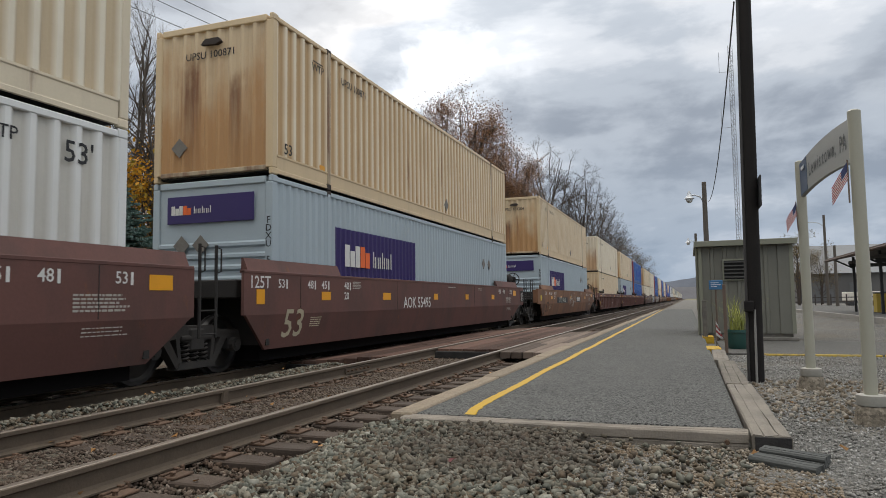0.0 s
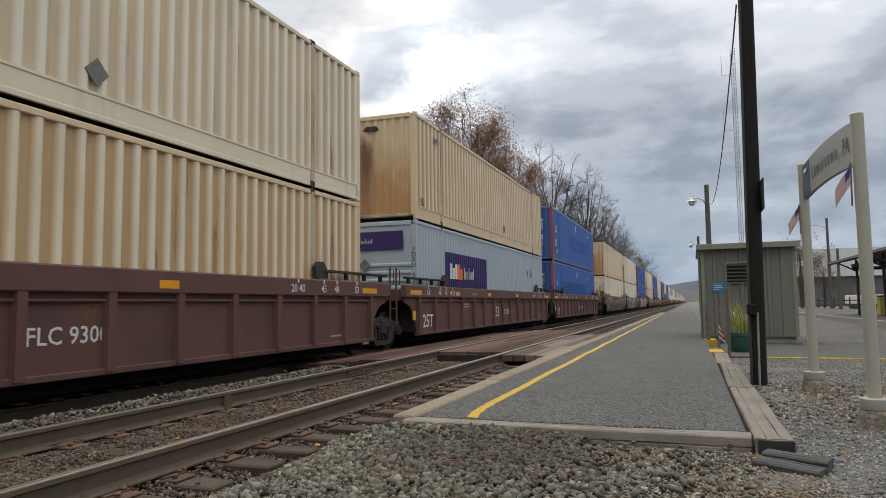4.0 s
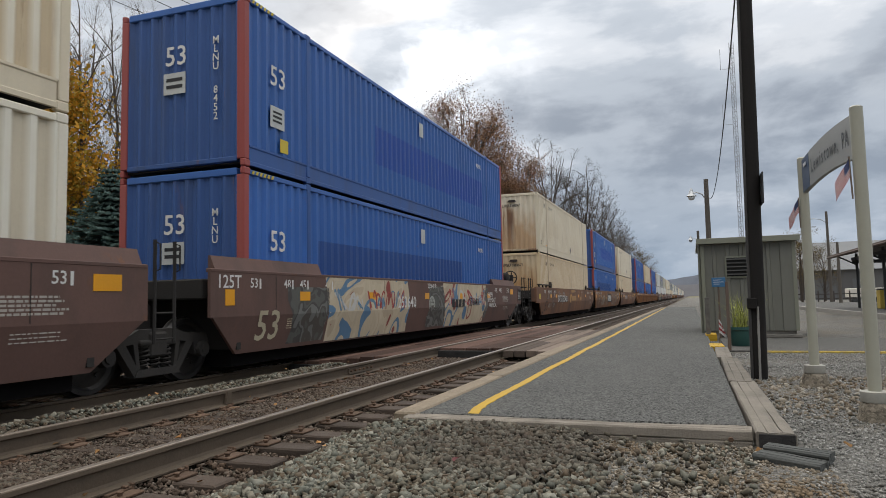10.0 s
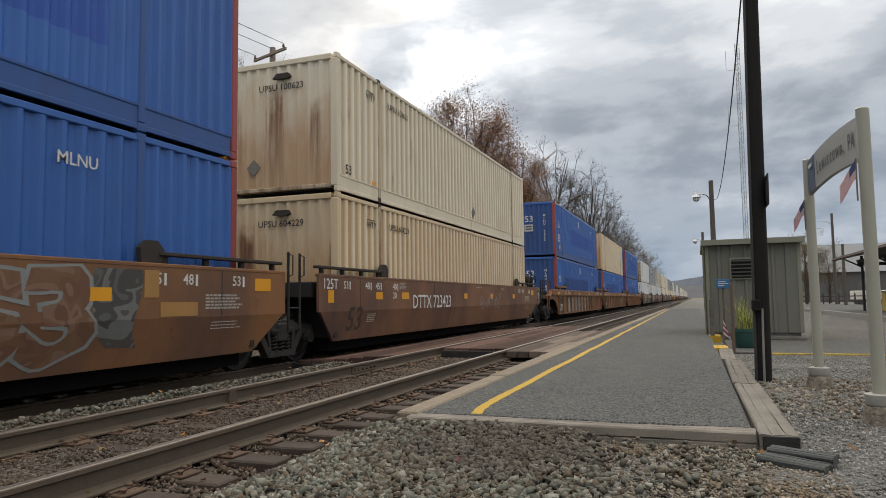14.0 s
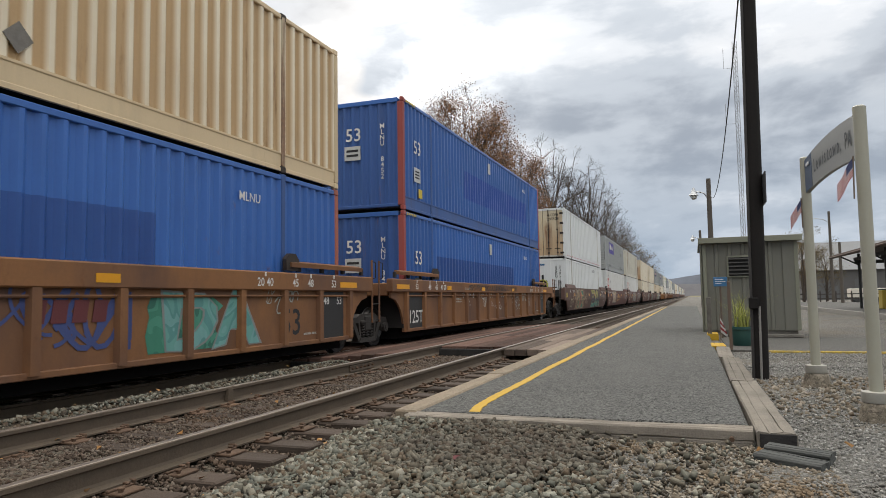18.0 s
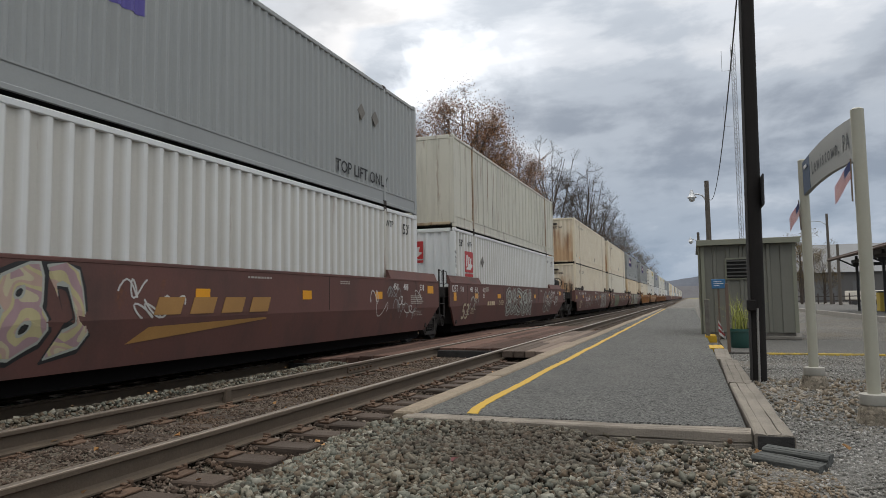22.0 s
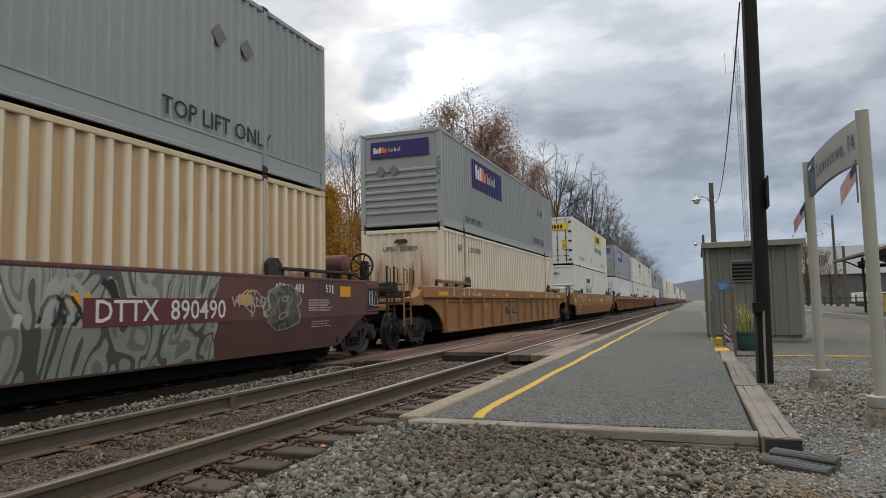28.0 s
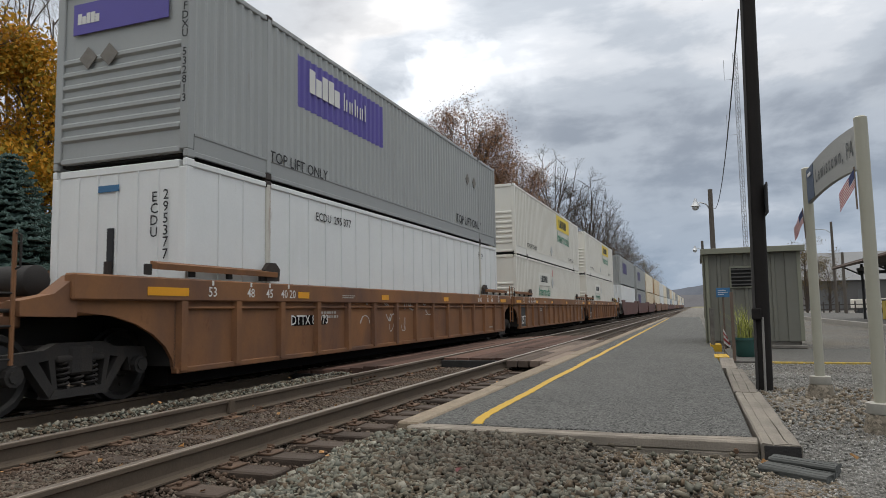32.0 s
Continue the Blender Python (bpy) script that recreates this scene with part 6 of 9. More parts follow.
GREY = coat("mid_grey_paint", (0.30, 0.31, 0.303), rust=0.12, dirt_amt=0.25, rand=0.1)
WHITEC = coat("white_container_paint", (0.66, 0.67, 0.66), rust=0.12, dirt_amt=0.2)
OFFWHITE = coat("weathered_off_white_paint", (0.56, 0.535, 0.45), rust=0.65, dirt_amt=0.5)
JBW = coat("warm_white_paint", (0.68, 0.66, 0.595), rust=0.1, dirt_amt=0.2)
# whites with the corrugation's light and dark stripes, and grime, in the colour
WHITE_P = coat("crest_lit_white_paint", (0.52, 0.50, 0.45), crest_lit=(0.71, 0.715, 0.70), rust=0.3, dirt_amt=0.3)
JBW_P = coat("crest_lit_warm_white_paint", (0.545, 0.515, 0.44), crest_lit=(0.72, 0.705, 0.65), rust=0.25, dirt_amt=0.3)
BLUE_UP, BLUE_LOW = [coat(nm, (0.034, 0.118, 0.375), dirt=(0.022, 0.06, 0.19), dirt_amt=0.45, dirt_scale=0.5, streak=(1, 1, 0.6), rust=0.25, rand=0.12, rough=0.4, block=bk)
                     for nm, bk in (("blue_paint_with_patch", (5.0, 13.6, 0.95, 1.85, (0.018, 0.066, 0.33))), ("blue_paint_with_low_patch", (2.4, 11.2, 0.5, 1.86, (0.016, 0.055, 0.21))))]
DOOR = coat("rusty_door_paint", (0.56, 0.48, 0.34), stain=1.1, rust=0.4)
NAVY = mat("navy_panel", (0.03, 0.017, 0.105), 0.5, var=0.1)
PURPLE = mat("purple_panel", (0.095, 0.075, 0.30), 0.5, var=0.12)
ORANGE = mat("orange_mark", (0.75, 0.13, 0.02), 0.5, var=0.05)
REDMARK = mat("red_mark", (0.42, 0.03, 0.03), 0.5, var=0.1)
YELLOWP = mat("yellow_panel", (0.72, 0.52, 0.02), 0.5, var=0.08)
GREENT = mat("green_lettering", (0.03, 0.22, 0.13), 0.6)
PATCH = mat("weathered_white_sticker", (0.46, 0.47, 0.46), 0.6, var=0.2, scale=5, dirt=(0.2, 0.2, 0.2), dirt_amt=0.3)
PLACARD = mat("weathered_placard", (0.17, 0.155, 0.135), 0.7, 0.1, var=0.35, scale=8, dirt=(0.30, 0.29, 0.27), dirt_amt=0.4, dirt_scale=6, streak=(1, 1, 1))


RUSTY = coat("rust_streaked_post_paint", (0.46, 0.37, 0.25), rust=1.1, dirt_amt=0.6)
STACK = {"tan_container_paint": RUSTY, "cream_container_paint": RUSTY, "ivory_container_paint": RUSTY, "weathered_off_white_paint": RUSTY, "blue_container_paint": BLUE_END,
         "white_container_paint": coat("stained_white_post_paint", (0.52, 0.50, 0.44), rust=0.8, dirt_amt=0.5)}


def corr(u0, u1, pitch, depth, z0, z1, lip=0.0, back=0.06, shape=(0.22, 0.24, 0.30)):
    """Corrugated sheet: along x, crests towards -y, from z0 to z1. shape: crest, flank, trough as shares of the pitch."""
    n = max(1, round((u1 - u0) / pitch))
    p = (u1 - u0) / n
    a, s, b = [k * p for k in shape]
    e = (p - a - b) / 2
    pts = []
    for i in range(n):
        u = u0 + i * p
        pts += [(u, -lip), (u + a / 2, -lip), (u + a / 2 + e, depth - lip), (u + a / 2 + e + b, depth - lip), (u + p - a / 2, -lip)]
    pts += [(u1, -lip), (u1, back), (u0, back)]
    return Geo().prism(pts, "z", z0, z1)


SIDE_M = Matrix(((0, -1, 0, 0), (1, 0, 0, 0), (0, 0, 1, 0), (0, 0, 0, 1)))        # x runs along the train, outside is +x
TURN = pose(0, L53, 0, 0, 0, 180)


def logo_word(parent, y, z, h, x, light, accent, thin, face="side"):
    """A brand word as plain shapes in its colours: light blocks, accent blocks, then thin strokes."""
    put = (lambda u0, u1, z0, z1, m, nm: plate_side(parent, x, y + u0, y + u1, z + z0, z + z1, m, name=nm)) if face == "side" else \
          (lambda u0, u1, z0, z1, m, nm: plate_end(parent, x, y + u0, y + u1, z + z0, z + z1, m, name=nm))
    u = 0.0
    for k in range(3):
        put(u, u + h * 0.44, 0, h if k != 1 else h * 0.74, light, "logo_block")
        u += h * 0.52
    for k in range(2):
        put(u, u + h * 0.46, 0, h if k == 0 else h * 0.74, accent, "logo_block")
        u += h * 0.52
    if thin:
        u += h * 0.35
        for k in range(9):
            put(u, u + h * 0.09, 0.02, h * (0.85 if k in (0, 4, 8) else 0.6), light, "logo_stroke")
            u += h * (0.30 if k % 2 else 0.22)


def frame_parts(c, paint, post, sill, dark_castings=CAST):
    """Posts, rails, castings, roof and floor that all the boxes share."""
    for y in (0.0, L53 - 0.14):
        for sx in (-1, 1):
            part("corner_post", shared("corner_post", lambda: Geo().soft(-0.075, 0.075, 0, 0.14, 0.12, H96 - 0.12, 0.012)), post, c, m=pose(sx * (HALF - 0.075), y, 0))
    for y in (1.93, L53 - 2.05):
        for sx in (-1, 1):
            part("stacking_post", shared("stacking_post", lambda: Geo().soft(-0.05, 0.05, 0, 0.12, 0.12, H96 - 0.06, 0.012)), STACK.get(paint.name, paint), c, m=pose(sx * (HALF - 0.046), y, 0))
            for z in (0.0, H96 - 0.12):
                part("casting", shared("casting", lambda: Geo().soft(-0.09, 0.0, 0, 0.17, 0.0, 0.12, 0.015)), dark_castings, c, m=pose(sx * (HALF + 0.003) + (0.09 if sx < 0 else 0), y - 0.025, z))
    for y in (0.0, L53 - 0.17):
        for sx in (-1, 1):
            for z in (0.0, H96 - 0.12):
                part("casting", shared("casting", lambda: Geo().soft(-0.09, 0.0, 0, 0.17, 0.0, 0.12, 0.015)), post, c, m=pose(sx * (HALF + 0.002) + (0.09 if sx < 0 else 0), y, z))
    for sx in (-1, 1):
        part("bottom_rail", shared("bottom_rail", lambda: Geo().prism([(-0.05, 0.03), (0.0, 0.03), (0.0, 0.09), (-0.012, 0.10), (-0.012, 0.32), (0.0, 0.335), (0.0, 0.365), (-0.05, 0.365)], "y", 0.16, L53 - 0.16)),
             sill, c, m=pose(HALF - 0.006, 0, 0) if sx > 0 else TURN @ pose(HALF - 0.006, 0, 0))
        part("top_rail", shared("top_rail", lambda: Geo().soft(-0.06, 0.0, 0.16, L53 - 0.16, H96 - 0.115, H96 - 0.025, 0.012)), paint, c, m=pose(HALF - 0.004, 0, 0) if sx > 0 else TURN @ pose(HALF - 0.004, 0, 0))
    part("roof", shared("roof", lambda: Geo().box(-HALF + 0.05, HALF - 0.05, 0.1, L53 - 0.1, H96 - 0.06, H96 - 0.03)), paint, c)
    part("floor", shared("floor", lambda: Geo().box(-HALF + 0.06, HALF - 0.06, 0.1, L53 - 0.1, 0.06, 0.16)), GRIME, c)
    for y in (0.005, L53 - 0.125):
        part("end_header", shared("end_header", lambda: Geo().soft(-HALF + 0.15, HALF - 0.15, 0, 0.12, H96 - 0.13, H96 - 0.01, 0.012)), paint, c, m=pose(0, y, 0))
        part("end_sill", shared("end_sill", lambda: Geo().soft(-HALF + 0.15, HALF - 0.15, 0, 0.12, 0.085, 0.17, 0.012)), STACK.get(paint.name, sill), c, m=pose(0, y, 0))


def walls(c, paint, end_paint, pitch, depth, end, z0=0.36, rear=True):
    """Side sheets in three bays a side, and the two end walls."""
    for a, b in ((0.14, 1.94), (2.04, L53 - 2.04), (L53 - 1.94, L53 - 0.14)):
        key = ("side_panel", pitch, depth, round(a, 2))
        me = shared(key, lambda: corr(a, b, pitch, depth, z0, H96 - 0.115))
        part("side_panel", me, paint, c, m=pose(HALF - 0.012, 0, 0) @ SIDE_M)
        part("side_panel", me, paint, c, m=TURN @ pose(HALF - 0.012, 0, 0) @ SIDE_M)
    w = HALF - 0.15
    if end == "corr":
        me = shared("end_corr", lambda: corr(-w, w, 0.255, 0.045, 0.17, H96 - 0.13))
        part("end_panel", me, end_paint, c, m=pose(0, 0.022, 0))
    elif end == "ribs":
        def ribs():
            pts = [(0.03, 0.17)]
            for k in range(7):
                z = 0.42 + k * 0.205
                pts += [(0.03, z), (-0.012, z + 0.035), (-0.012, z + 0.085), (0.03, z + 0.12)]
            return Geo().prism(pts + [(0.03, H96 - 0.13), (0.07, H96 - 0.13), (0.07, 0.17)], "x", -w, w)
        part("end_panel", shared("end_ribs", ribs), end_paint, c, m=pose(0, 0.01, 0))
    elif end == "flat":
        def flat():
            pts = [(-w, 0.02)]
            for k in range(5):
                x = -w + (k + 1) * 2 * w / 6
                pts += [(x - 0.024, 0.02), (x - 0.018, 0.0), (x + 0.018, 0.0), (x + 0.024, 0.02)]
            return Geo().prism(pts + [(w, 0.02), (w, 0.06), (-w, 0.06)], "z", 0.17, H96 - 0.13)
        part("end_panel", shared("end_flat", flat), end_paint, c)
    elif end == "doors":
        for sx in (-1, 1):
            x0, x1 = (-w, -0.012) if sx < 0 else (0.012, w)
            d = part("door", Geo().soft(x0, x1, 0.03, 0.07, 0.17, H96 - 0.13, 0.006), end_paint, c)
            for k in range(3):
                part("door_rib", Geo().soft(x0 + 0.06, x1 - 0.06, 0.018, 0.032, 0.5 + k * 0.75, 0.62 + k * 0.75, 0.006), end_paint, d)
            for x in ((x0 + 0.2 if sx > 0 else x1 - 0.2) - sx * 0.08, (x0 + x1) / 2 + sx * 0.22):
                part("lock_rod", Geo().tube([(x, 0.0, 0.1), (x, 0.0, H96 - 0.08)], 0.018, 8), CAST, d, smooth=50)
                for z in (0.3, 0.85, 1.6, 2.45):
                    part("rod_bracket", shared("rod_bracket", lambda: Geo().soft(-0.045, 0.045, -0.025, 0.03, -0.035, 0.035, 0.006)), CAST, d, m=pose(x, 0, z))
                part("lock_handle", shared("lock_handle", lambda: Geo().soft(-0.02, 0.32, -0.035, -0.015, -0.018, 0.018, 0.005)), CAST, d, m=pose(x - 0.15, 0, 0.62))
            for k in range(5):
                part("hinge", shared("hinge", lambda: Geo().soft(-0.1, 0.1, -0.012, 0.03, -0.055, 0.055, 0.008)), CAST, d, m=pose(x1 - 0.06 if sx > 0 else x0 + 0.06, 0, 0.3 + k * 0.57))
    if rear:
        part("end_panel", shared("end_corr", lambda: corr(-w, w, 0.255, 0.045, 0.17, H96 - 0.13)), paint, c, m=TURN @ pose(0, 0.022, 0))


KIND = {
    "tan": "tan corrugated shipping container, its end wall streaked with rust",
    "cream": "cream corrugated shipping container with rust runs on its end wall",
    "ivory": "ivory corrugated shipping container, lightly weathered",
    "blue": "blue corrugated shipping container with red corner posts",
    "blue_o": "blue corrugated shipping container with orange-red corner posts",
    "sky": "pale blue-grey shipping container with a navy side panel",
    "grey": "grey corrugated shipping container with a purple side panel",
    "arrow": "white corrugated shipping container with a red square mark",
    "reefer": "white smooth-panelled shipping container with thin battens",
    "offwhite": "weathered off-white ribbed shipping container",
    "hunt": "warm white shipping container with yellow and green markings",
    "plain": "white corrugated shipping container, plain and slightly dirty",
}


def container(kind, number="", upper=True, near=True, doors=False, faded=False):
    c = thing("shipping_container", KIND[kind], "container", group="containers on the train")
    xs, ye = HALF + 0.0, 0.0
    if kind in ("tan", "cream", "ivory"):
        p = {"tan": TAN, "cream": CREAM, "ivory": IVORY}[kind]
        e = TAN_END if kind == "tan" else CREAM_END
        frame_parts(c, p, p, p)
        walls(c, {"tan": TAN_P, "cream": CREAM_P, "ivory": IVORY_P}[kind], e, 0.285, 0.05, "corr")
        if near:
            part("vent", shared("end_vent", lambda: Geo().prism([(-0.22, 2.48), (-0.12, 2.58), (0.16, 2.58), (0.22, 2.5), (0.12, 2.46)], "y", -0.06, 0.02)), CAST, c)
            if number:
                sign_end(c, number, 0.14, -0.05, 0.008, 2.3, BLACK)
                sign_side(c, number, 0.15, xs - 0.003, 3.1, H96 - 0.5, BLACK)
            sign_side(c, "WTP", 0.15, xs - 0.003, 1.55, H96 - 0.55, BLACK)
            plate_side(c, xs - 0.008, 1.36, 1.74, H96 - 0.44, H96 - 0.42, BLACK, name="stencil_bar")
            if upper:
                sign_side(c, "53", 0.2, xs - 0.003, 0.5, 0.5, BLACK)
            plate_side(c, xs - 0.01, 1.62, 1.82, 0.36, 0.45, REFLECT, name="rusty_tag")
            for y in (9.1, ):
                part("placard_holder", shared("placard", lambda: Geo().prism([(0, -0.18), (0.18, 0), (0, 0.18), (-0.18, 0)], "x", 0, 0.012)), PLACARD, c, m=pose(xs - 0.012, y, 0.62))
            if upper:
                part("placard_holder", shared("placard_end", lambda: Geo().prism([(0, -0.18), (0.18, 0), (0, 0.18), (-0.18, 0)], "y", -0.012, 0)), PLACARD, c, m=pose(-0.72, 0.018, 0.62))
    elif kind in ("blue", "blue_o"):
        post = REDPOST if kind == "blue" else ORPOST
        frame_parts(c, BLUE, post, BLUE_END, BLUE_END)
        walls(c, BLUE_UP if upper else BLUE_LOW, BLUE_END, 0.275, 0.048, "corr")
        if near:
            sign_side(c, "53", 0.36, xs - 0.004, 0.98, 1.72, WHITE)
            plate_side(c, xs - 0.012, 0.75, 1.18, 0.82, 1.2, PATCH, name="white_patch")
            for z in (0.92, 1.0, 1.08):
                plate_side(c, xs - 0.007, 0.82, 1.1, z, z + 0.04, BLACK, name="stencil_bar", t=0.003)
            plate_side(c, xs - 0.012, 7.72, 8.0, 2.2, 2.58, PATCH, name="white_patch")
            sign_side(c, "MLNU", 0.15, xs - 0.004, L53 - 2.95, H96 - 0.55, WHITE)
            sign_end(c, "53", 0.34, -0.1, 0.008, 2.0, WHITE)
            plate_end(c, 0.012, -0.36, 0.1, 1.35, 1.72, PATCH, name="white_patch")
            for z in (1.45, 1.57):
                plate_end(c, 0.004, -0.3, 0.04, z, z + 0.06, BLACK, name="stencil_bar", t=0.003)
            sign_end(c, "MLNU", 0.13, 0.72, 0.01, 1.95, WHITE, True)
            sign_end(c, "8452", 0.13, 0.72, 0.01, 1.1, WHITE, True)
            for k in range(6):
                part("hazard_stripe", Geo().prism([(0.2 + k * 0.11, 0), (0.255 + k * 0.11, 0), (0.285 + k * 0.11, 0.06), (0.23 + k * 0.11, 0.06)], "x", xs - 0.012, xs - 0.004), LABELY, c, m=pose(0.012, 0, H96 - 0.1))
            if upper:
                plate_side(c, xs - 0.012, 1.05, 1.3, 0.42, 0.66, LABELY, name="label")
    elif kind in ("sky", "grey"):
        p = SKY if kind == "sky" else GREY
        frame_parts(c, p, p, p)
        walls(c, p, p, 0.215, 0.038, "ribs")
        panel = NAVY if kind == "sky" or not faded else PURPLE
        y0, z0, z1 = 2.2556 if kind == "sky" else 2.9024, 1.05 if kind == "sky" else 1.57, 2.2 if kind == "sky" else 2.55
        part("brand_panel", shared(("brand_panel", kind), lambda: corr(0, 4.3122 if kind == "sky" else 3.6652, 0.2156, 0.038, z0, z1, 0.006, 0.045)), panel, c, "dark blue painted panel", m=pose(HALF - 0.012, y0, 0) @ SIDE_M)
        logo_word(c, y0 + 0.4, z0 + 0.36, 0.46, xs - 0.002, WHITE, WHITE if faded else ORANGE, True)
        part("end_panel_mark", Geo().soft(-0.95, 0.92, -0.012, 0.006, 2.12, 2.62, 0.005), panel, c, "dark blue panel on the end wall")
        logo_word(c, -0.85, 2.28, 0.17, -0.013, WHITE, WHITE if faded else ORANGE, not faded, "end")
        if near:
            sign_end(c, number or "FDXU 5393", 0.12, HALF - 0.075, -0.004, 1.55, BLACK, True)
            sign_side(c, "TOP LIFT ONLY", 0.2, xs - 0.003, 3.0, 0.42, BLACK)
            sign_side(c, "TOP LIFT ONLY", 0.26, xs - 0.003, L53 - 3.1, 0.55, BLACK)
            for y in (L53 - 3.2, L53 - 2.5):
                part("placard_holder", shared("placard", lambda: Geo().prism([(0, -0.18), (0.18, 0), (0, 0.18), (-0.18, 0)], "x", 0, 0.012)), PLACARD, c, m=pose(xs - 0.012, y, 1.95))
            for x in (-0.62, -0.2):
                part("placard_holder", shared("placard_end", lambda: Geo().prism([(0, -0.18), (0.18, 0), (0, 0.18), (-0.18, 0)], "y", -0.012, 0)), PLACARD, c, m=pose(x, -0.005, 1.72))
    elif kind in ("arrow", "plain"):
        frame_parts(c, WHITEC, WHITEC, WHITEC)
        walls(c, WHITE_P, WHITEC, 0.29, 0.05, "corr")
        if near:
            sign_side(c, "53'", 0.22, xs - 0.003, 0.62, 2.44, BLACK)
            sign_side(c, "53'", 0.26, xs - 0.003, L53 - 0.74, 2.44, BLACK)
            sign_side(c, "WTP", 0.15, xs - 0.003, L53 - 1.75, 2.5, BLACK)
            sign_side(c, "WTP", 0.15, xs - 0.003, 1.52, 2.42, BLACK)
            plate_side(c, xs - 0.008, 1.32, 1.72, 2.53, 2.545, BLACK, name="stencil_bar")
        if kind == "arrow":
            for face, at, z0, su, sv in (("side", 1.42, 1.55, 1.1, 0.78), ("end", 0.0, 1.95, 0.66, 0.64)):
                def put(poly, m, lift, nm, label=""):
                    pts = [(at + p * su, z0 + q * sv) for p, q in poly]
                    if face == "side":
                        return part(nm, Geo().prism(pts, "x", xs - 0.012, xs - 0.002 + lift), m, c, label)
                    return part(nm, Geo().prism(pts, "y", 0.006 - lift, 0.014), m, c, label)
                put([(-0.38, 0), (0.38, 0), (0.38, 0.86), (-0.38, 0.86)], REDMARK, 0.0, "mark", "red square mark")
                for k in range(3):
                    put([(-0.3 + k * 0.17, 0.24), (-0.2 + k * 0.17, 0.24), (-0.12 + k * 0.17, 0.72 - k * 0.06), (-0.24 + k * 0.17, 0.70 - k * 0.06)], WHITE, 0.004, "mark_stroke")
                put([(-0.30, 0.12), (0.1, 0.10), (0.34, 0.30), (0.1, 0.38), (-0.1, 0.28)], WHITE, 0.006, "mark_stroke")
                put([(-0.38, -0.18), (0.38, -0.18), (0.38, -0.06), (-0.38, -0.06)], REDMARK, 0.0, "name_bar")
            if near:
                sign_side(c, "WARU 53717", 0.12, xs + 0.001, 0.085, 1.5, BLACK, True)
                part("placard_holder", shared("placard", lambda: Geo().prism([(0, -0.18), (0.18, 0), (0, 0.18), (-0.18, 0)], "x", 0, 0.012)), PLACARD, c, m=pose(xs - 0.012, 2.95, 1.96))
    elif kind in ("reefer", "offwhite"):
        p = WHITEC if kind == "reefer" else OFFWHITE
        frame_parts(c, p, p, p)
        pit = 0.62 if kind == "reefer" else 0.60
        for a, b in ((0.14, 1.94), (2.04, L53 - 2.04), (L53 - 1.94, L53 - 0.14)):
            def sheet():
                n = round((b - a) / pit)
                pts = [(a, 0.0)]
                for k in range(1, n):
                    u = a + (b - a) * k / n
                    pts += [(u - 0.024, 0.0), (u - 0.018, -0.018), (u + 0.018, -0.018), (u + 0.024, 0.0)]
                return Geo().prism(pts + [(b, 0.0), (b, 0.05), (a, 0.05)], "z", 0.255, H96 - 0.115)
            me = shared(("panel_sheet", kind, round(a, 2)), sheet)
            part("side_panel", me, p, c, m=pose(HALF - 0.03, 0, 0) @ SIDE_M)
            part("side_panel", me, p, c, m=TURN @ pose(HALF - 0.03, 0, 0) @ SIDE_M)
        w = HALF - 0.15
        part("end_panel", shared("end_corr", lambda: corr(-w, w, 0.255, 0.045, 0.17, H96 - 0.13)), p, c, m=TURN @ pose(0, 0.022, 0))
        if doors:
            end_doors(c, DOOR)
        else:
            def flat():
                pts = [(-w, 0.02)]
                for k in range(5):
                    x = -w + (k + 1) * 2 * w / 6
                    pts += [(x - 0.024, 0.02), (x - 0.018, 0.0), (x + 0.018, 0.0), (x + 0.024, 0.02)]
                return Geo().prism(pts + [(w, 0.02), (w, 0.06), (-w, 0.06)], "z", 0.17, H96 - 0.13)
            part("end_panel", shared("end_flat", flat), p, c)
        if near and kind == "reefer":
            if doors:
                sign_end(c, "ECDU", 0.16, 0.6, 0.024, 2.5, BLACK)
                sign_end(c, number or "295503", 0.16, 0.6, 0.024, 2.27, BLACK)
            else:
                sign_end(c, "ECDU", 0.15, 0.72, -0.004, 2.1, BLACK, True)
                sign_end(c, number or "295377", 0.15, 0.93, -0.004, 1.95, BLACK, True)
                part("gauge_window", Geo().soft(-0.14, -0.02, -0.03, 0.02, 1.35, 1.95, 0.01), BLACK, c)
                part("gauge_tap", Geo().tube([(-0.08, -0.04, 1.25), (-0.08, -0.04, 1.45)], 0.06, 8), CAST, c)
                plate_end(c, 0.0, -0.35, 0.05, 2.5, 2.6, mat("blue_sign", (0.035, 0.13, 0.26)), name="label")
            sign_side(c, "WTP", 0.17, xs - 0.01, L53 - 1.94, 2.44, BLACK)
            plate_side(c, xs - 0.03, L53 - 2.1, L53 - 1.8, 2.555, 2.57, BLACK, name="stencil_bar")
            if not upper:
                n = number or "295377"
                y = 10.65 if n[0:3] == "238" else 3.56
                sign_side(c, "ECDU", 0.16, xs - 0.01, y + 0.28, 2.48, BLACK)
                sign_side(c, n[:3], 0.16, xs - 0.01, y + 0.85, 2.48, BLACK)
                sign_side(c, n[3:], 0.16, xs - 0.01, y + 1.24, 2.48, BLACK)
            else:
                for k in range(25):
                    plate_side(c, xs - 0.008, 0.36 + k * 0.62, 0.56 + k * 0.62, 0.135, 0.19, REDMARK, name="reflective_tape")
    elif kind == "hunt":
        frame_parts(c, JBW, JBW, JBW)
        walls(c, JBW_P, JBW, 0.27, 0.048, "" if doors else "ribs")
        if doors:
            end_doors(c, JBW)
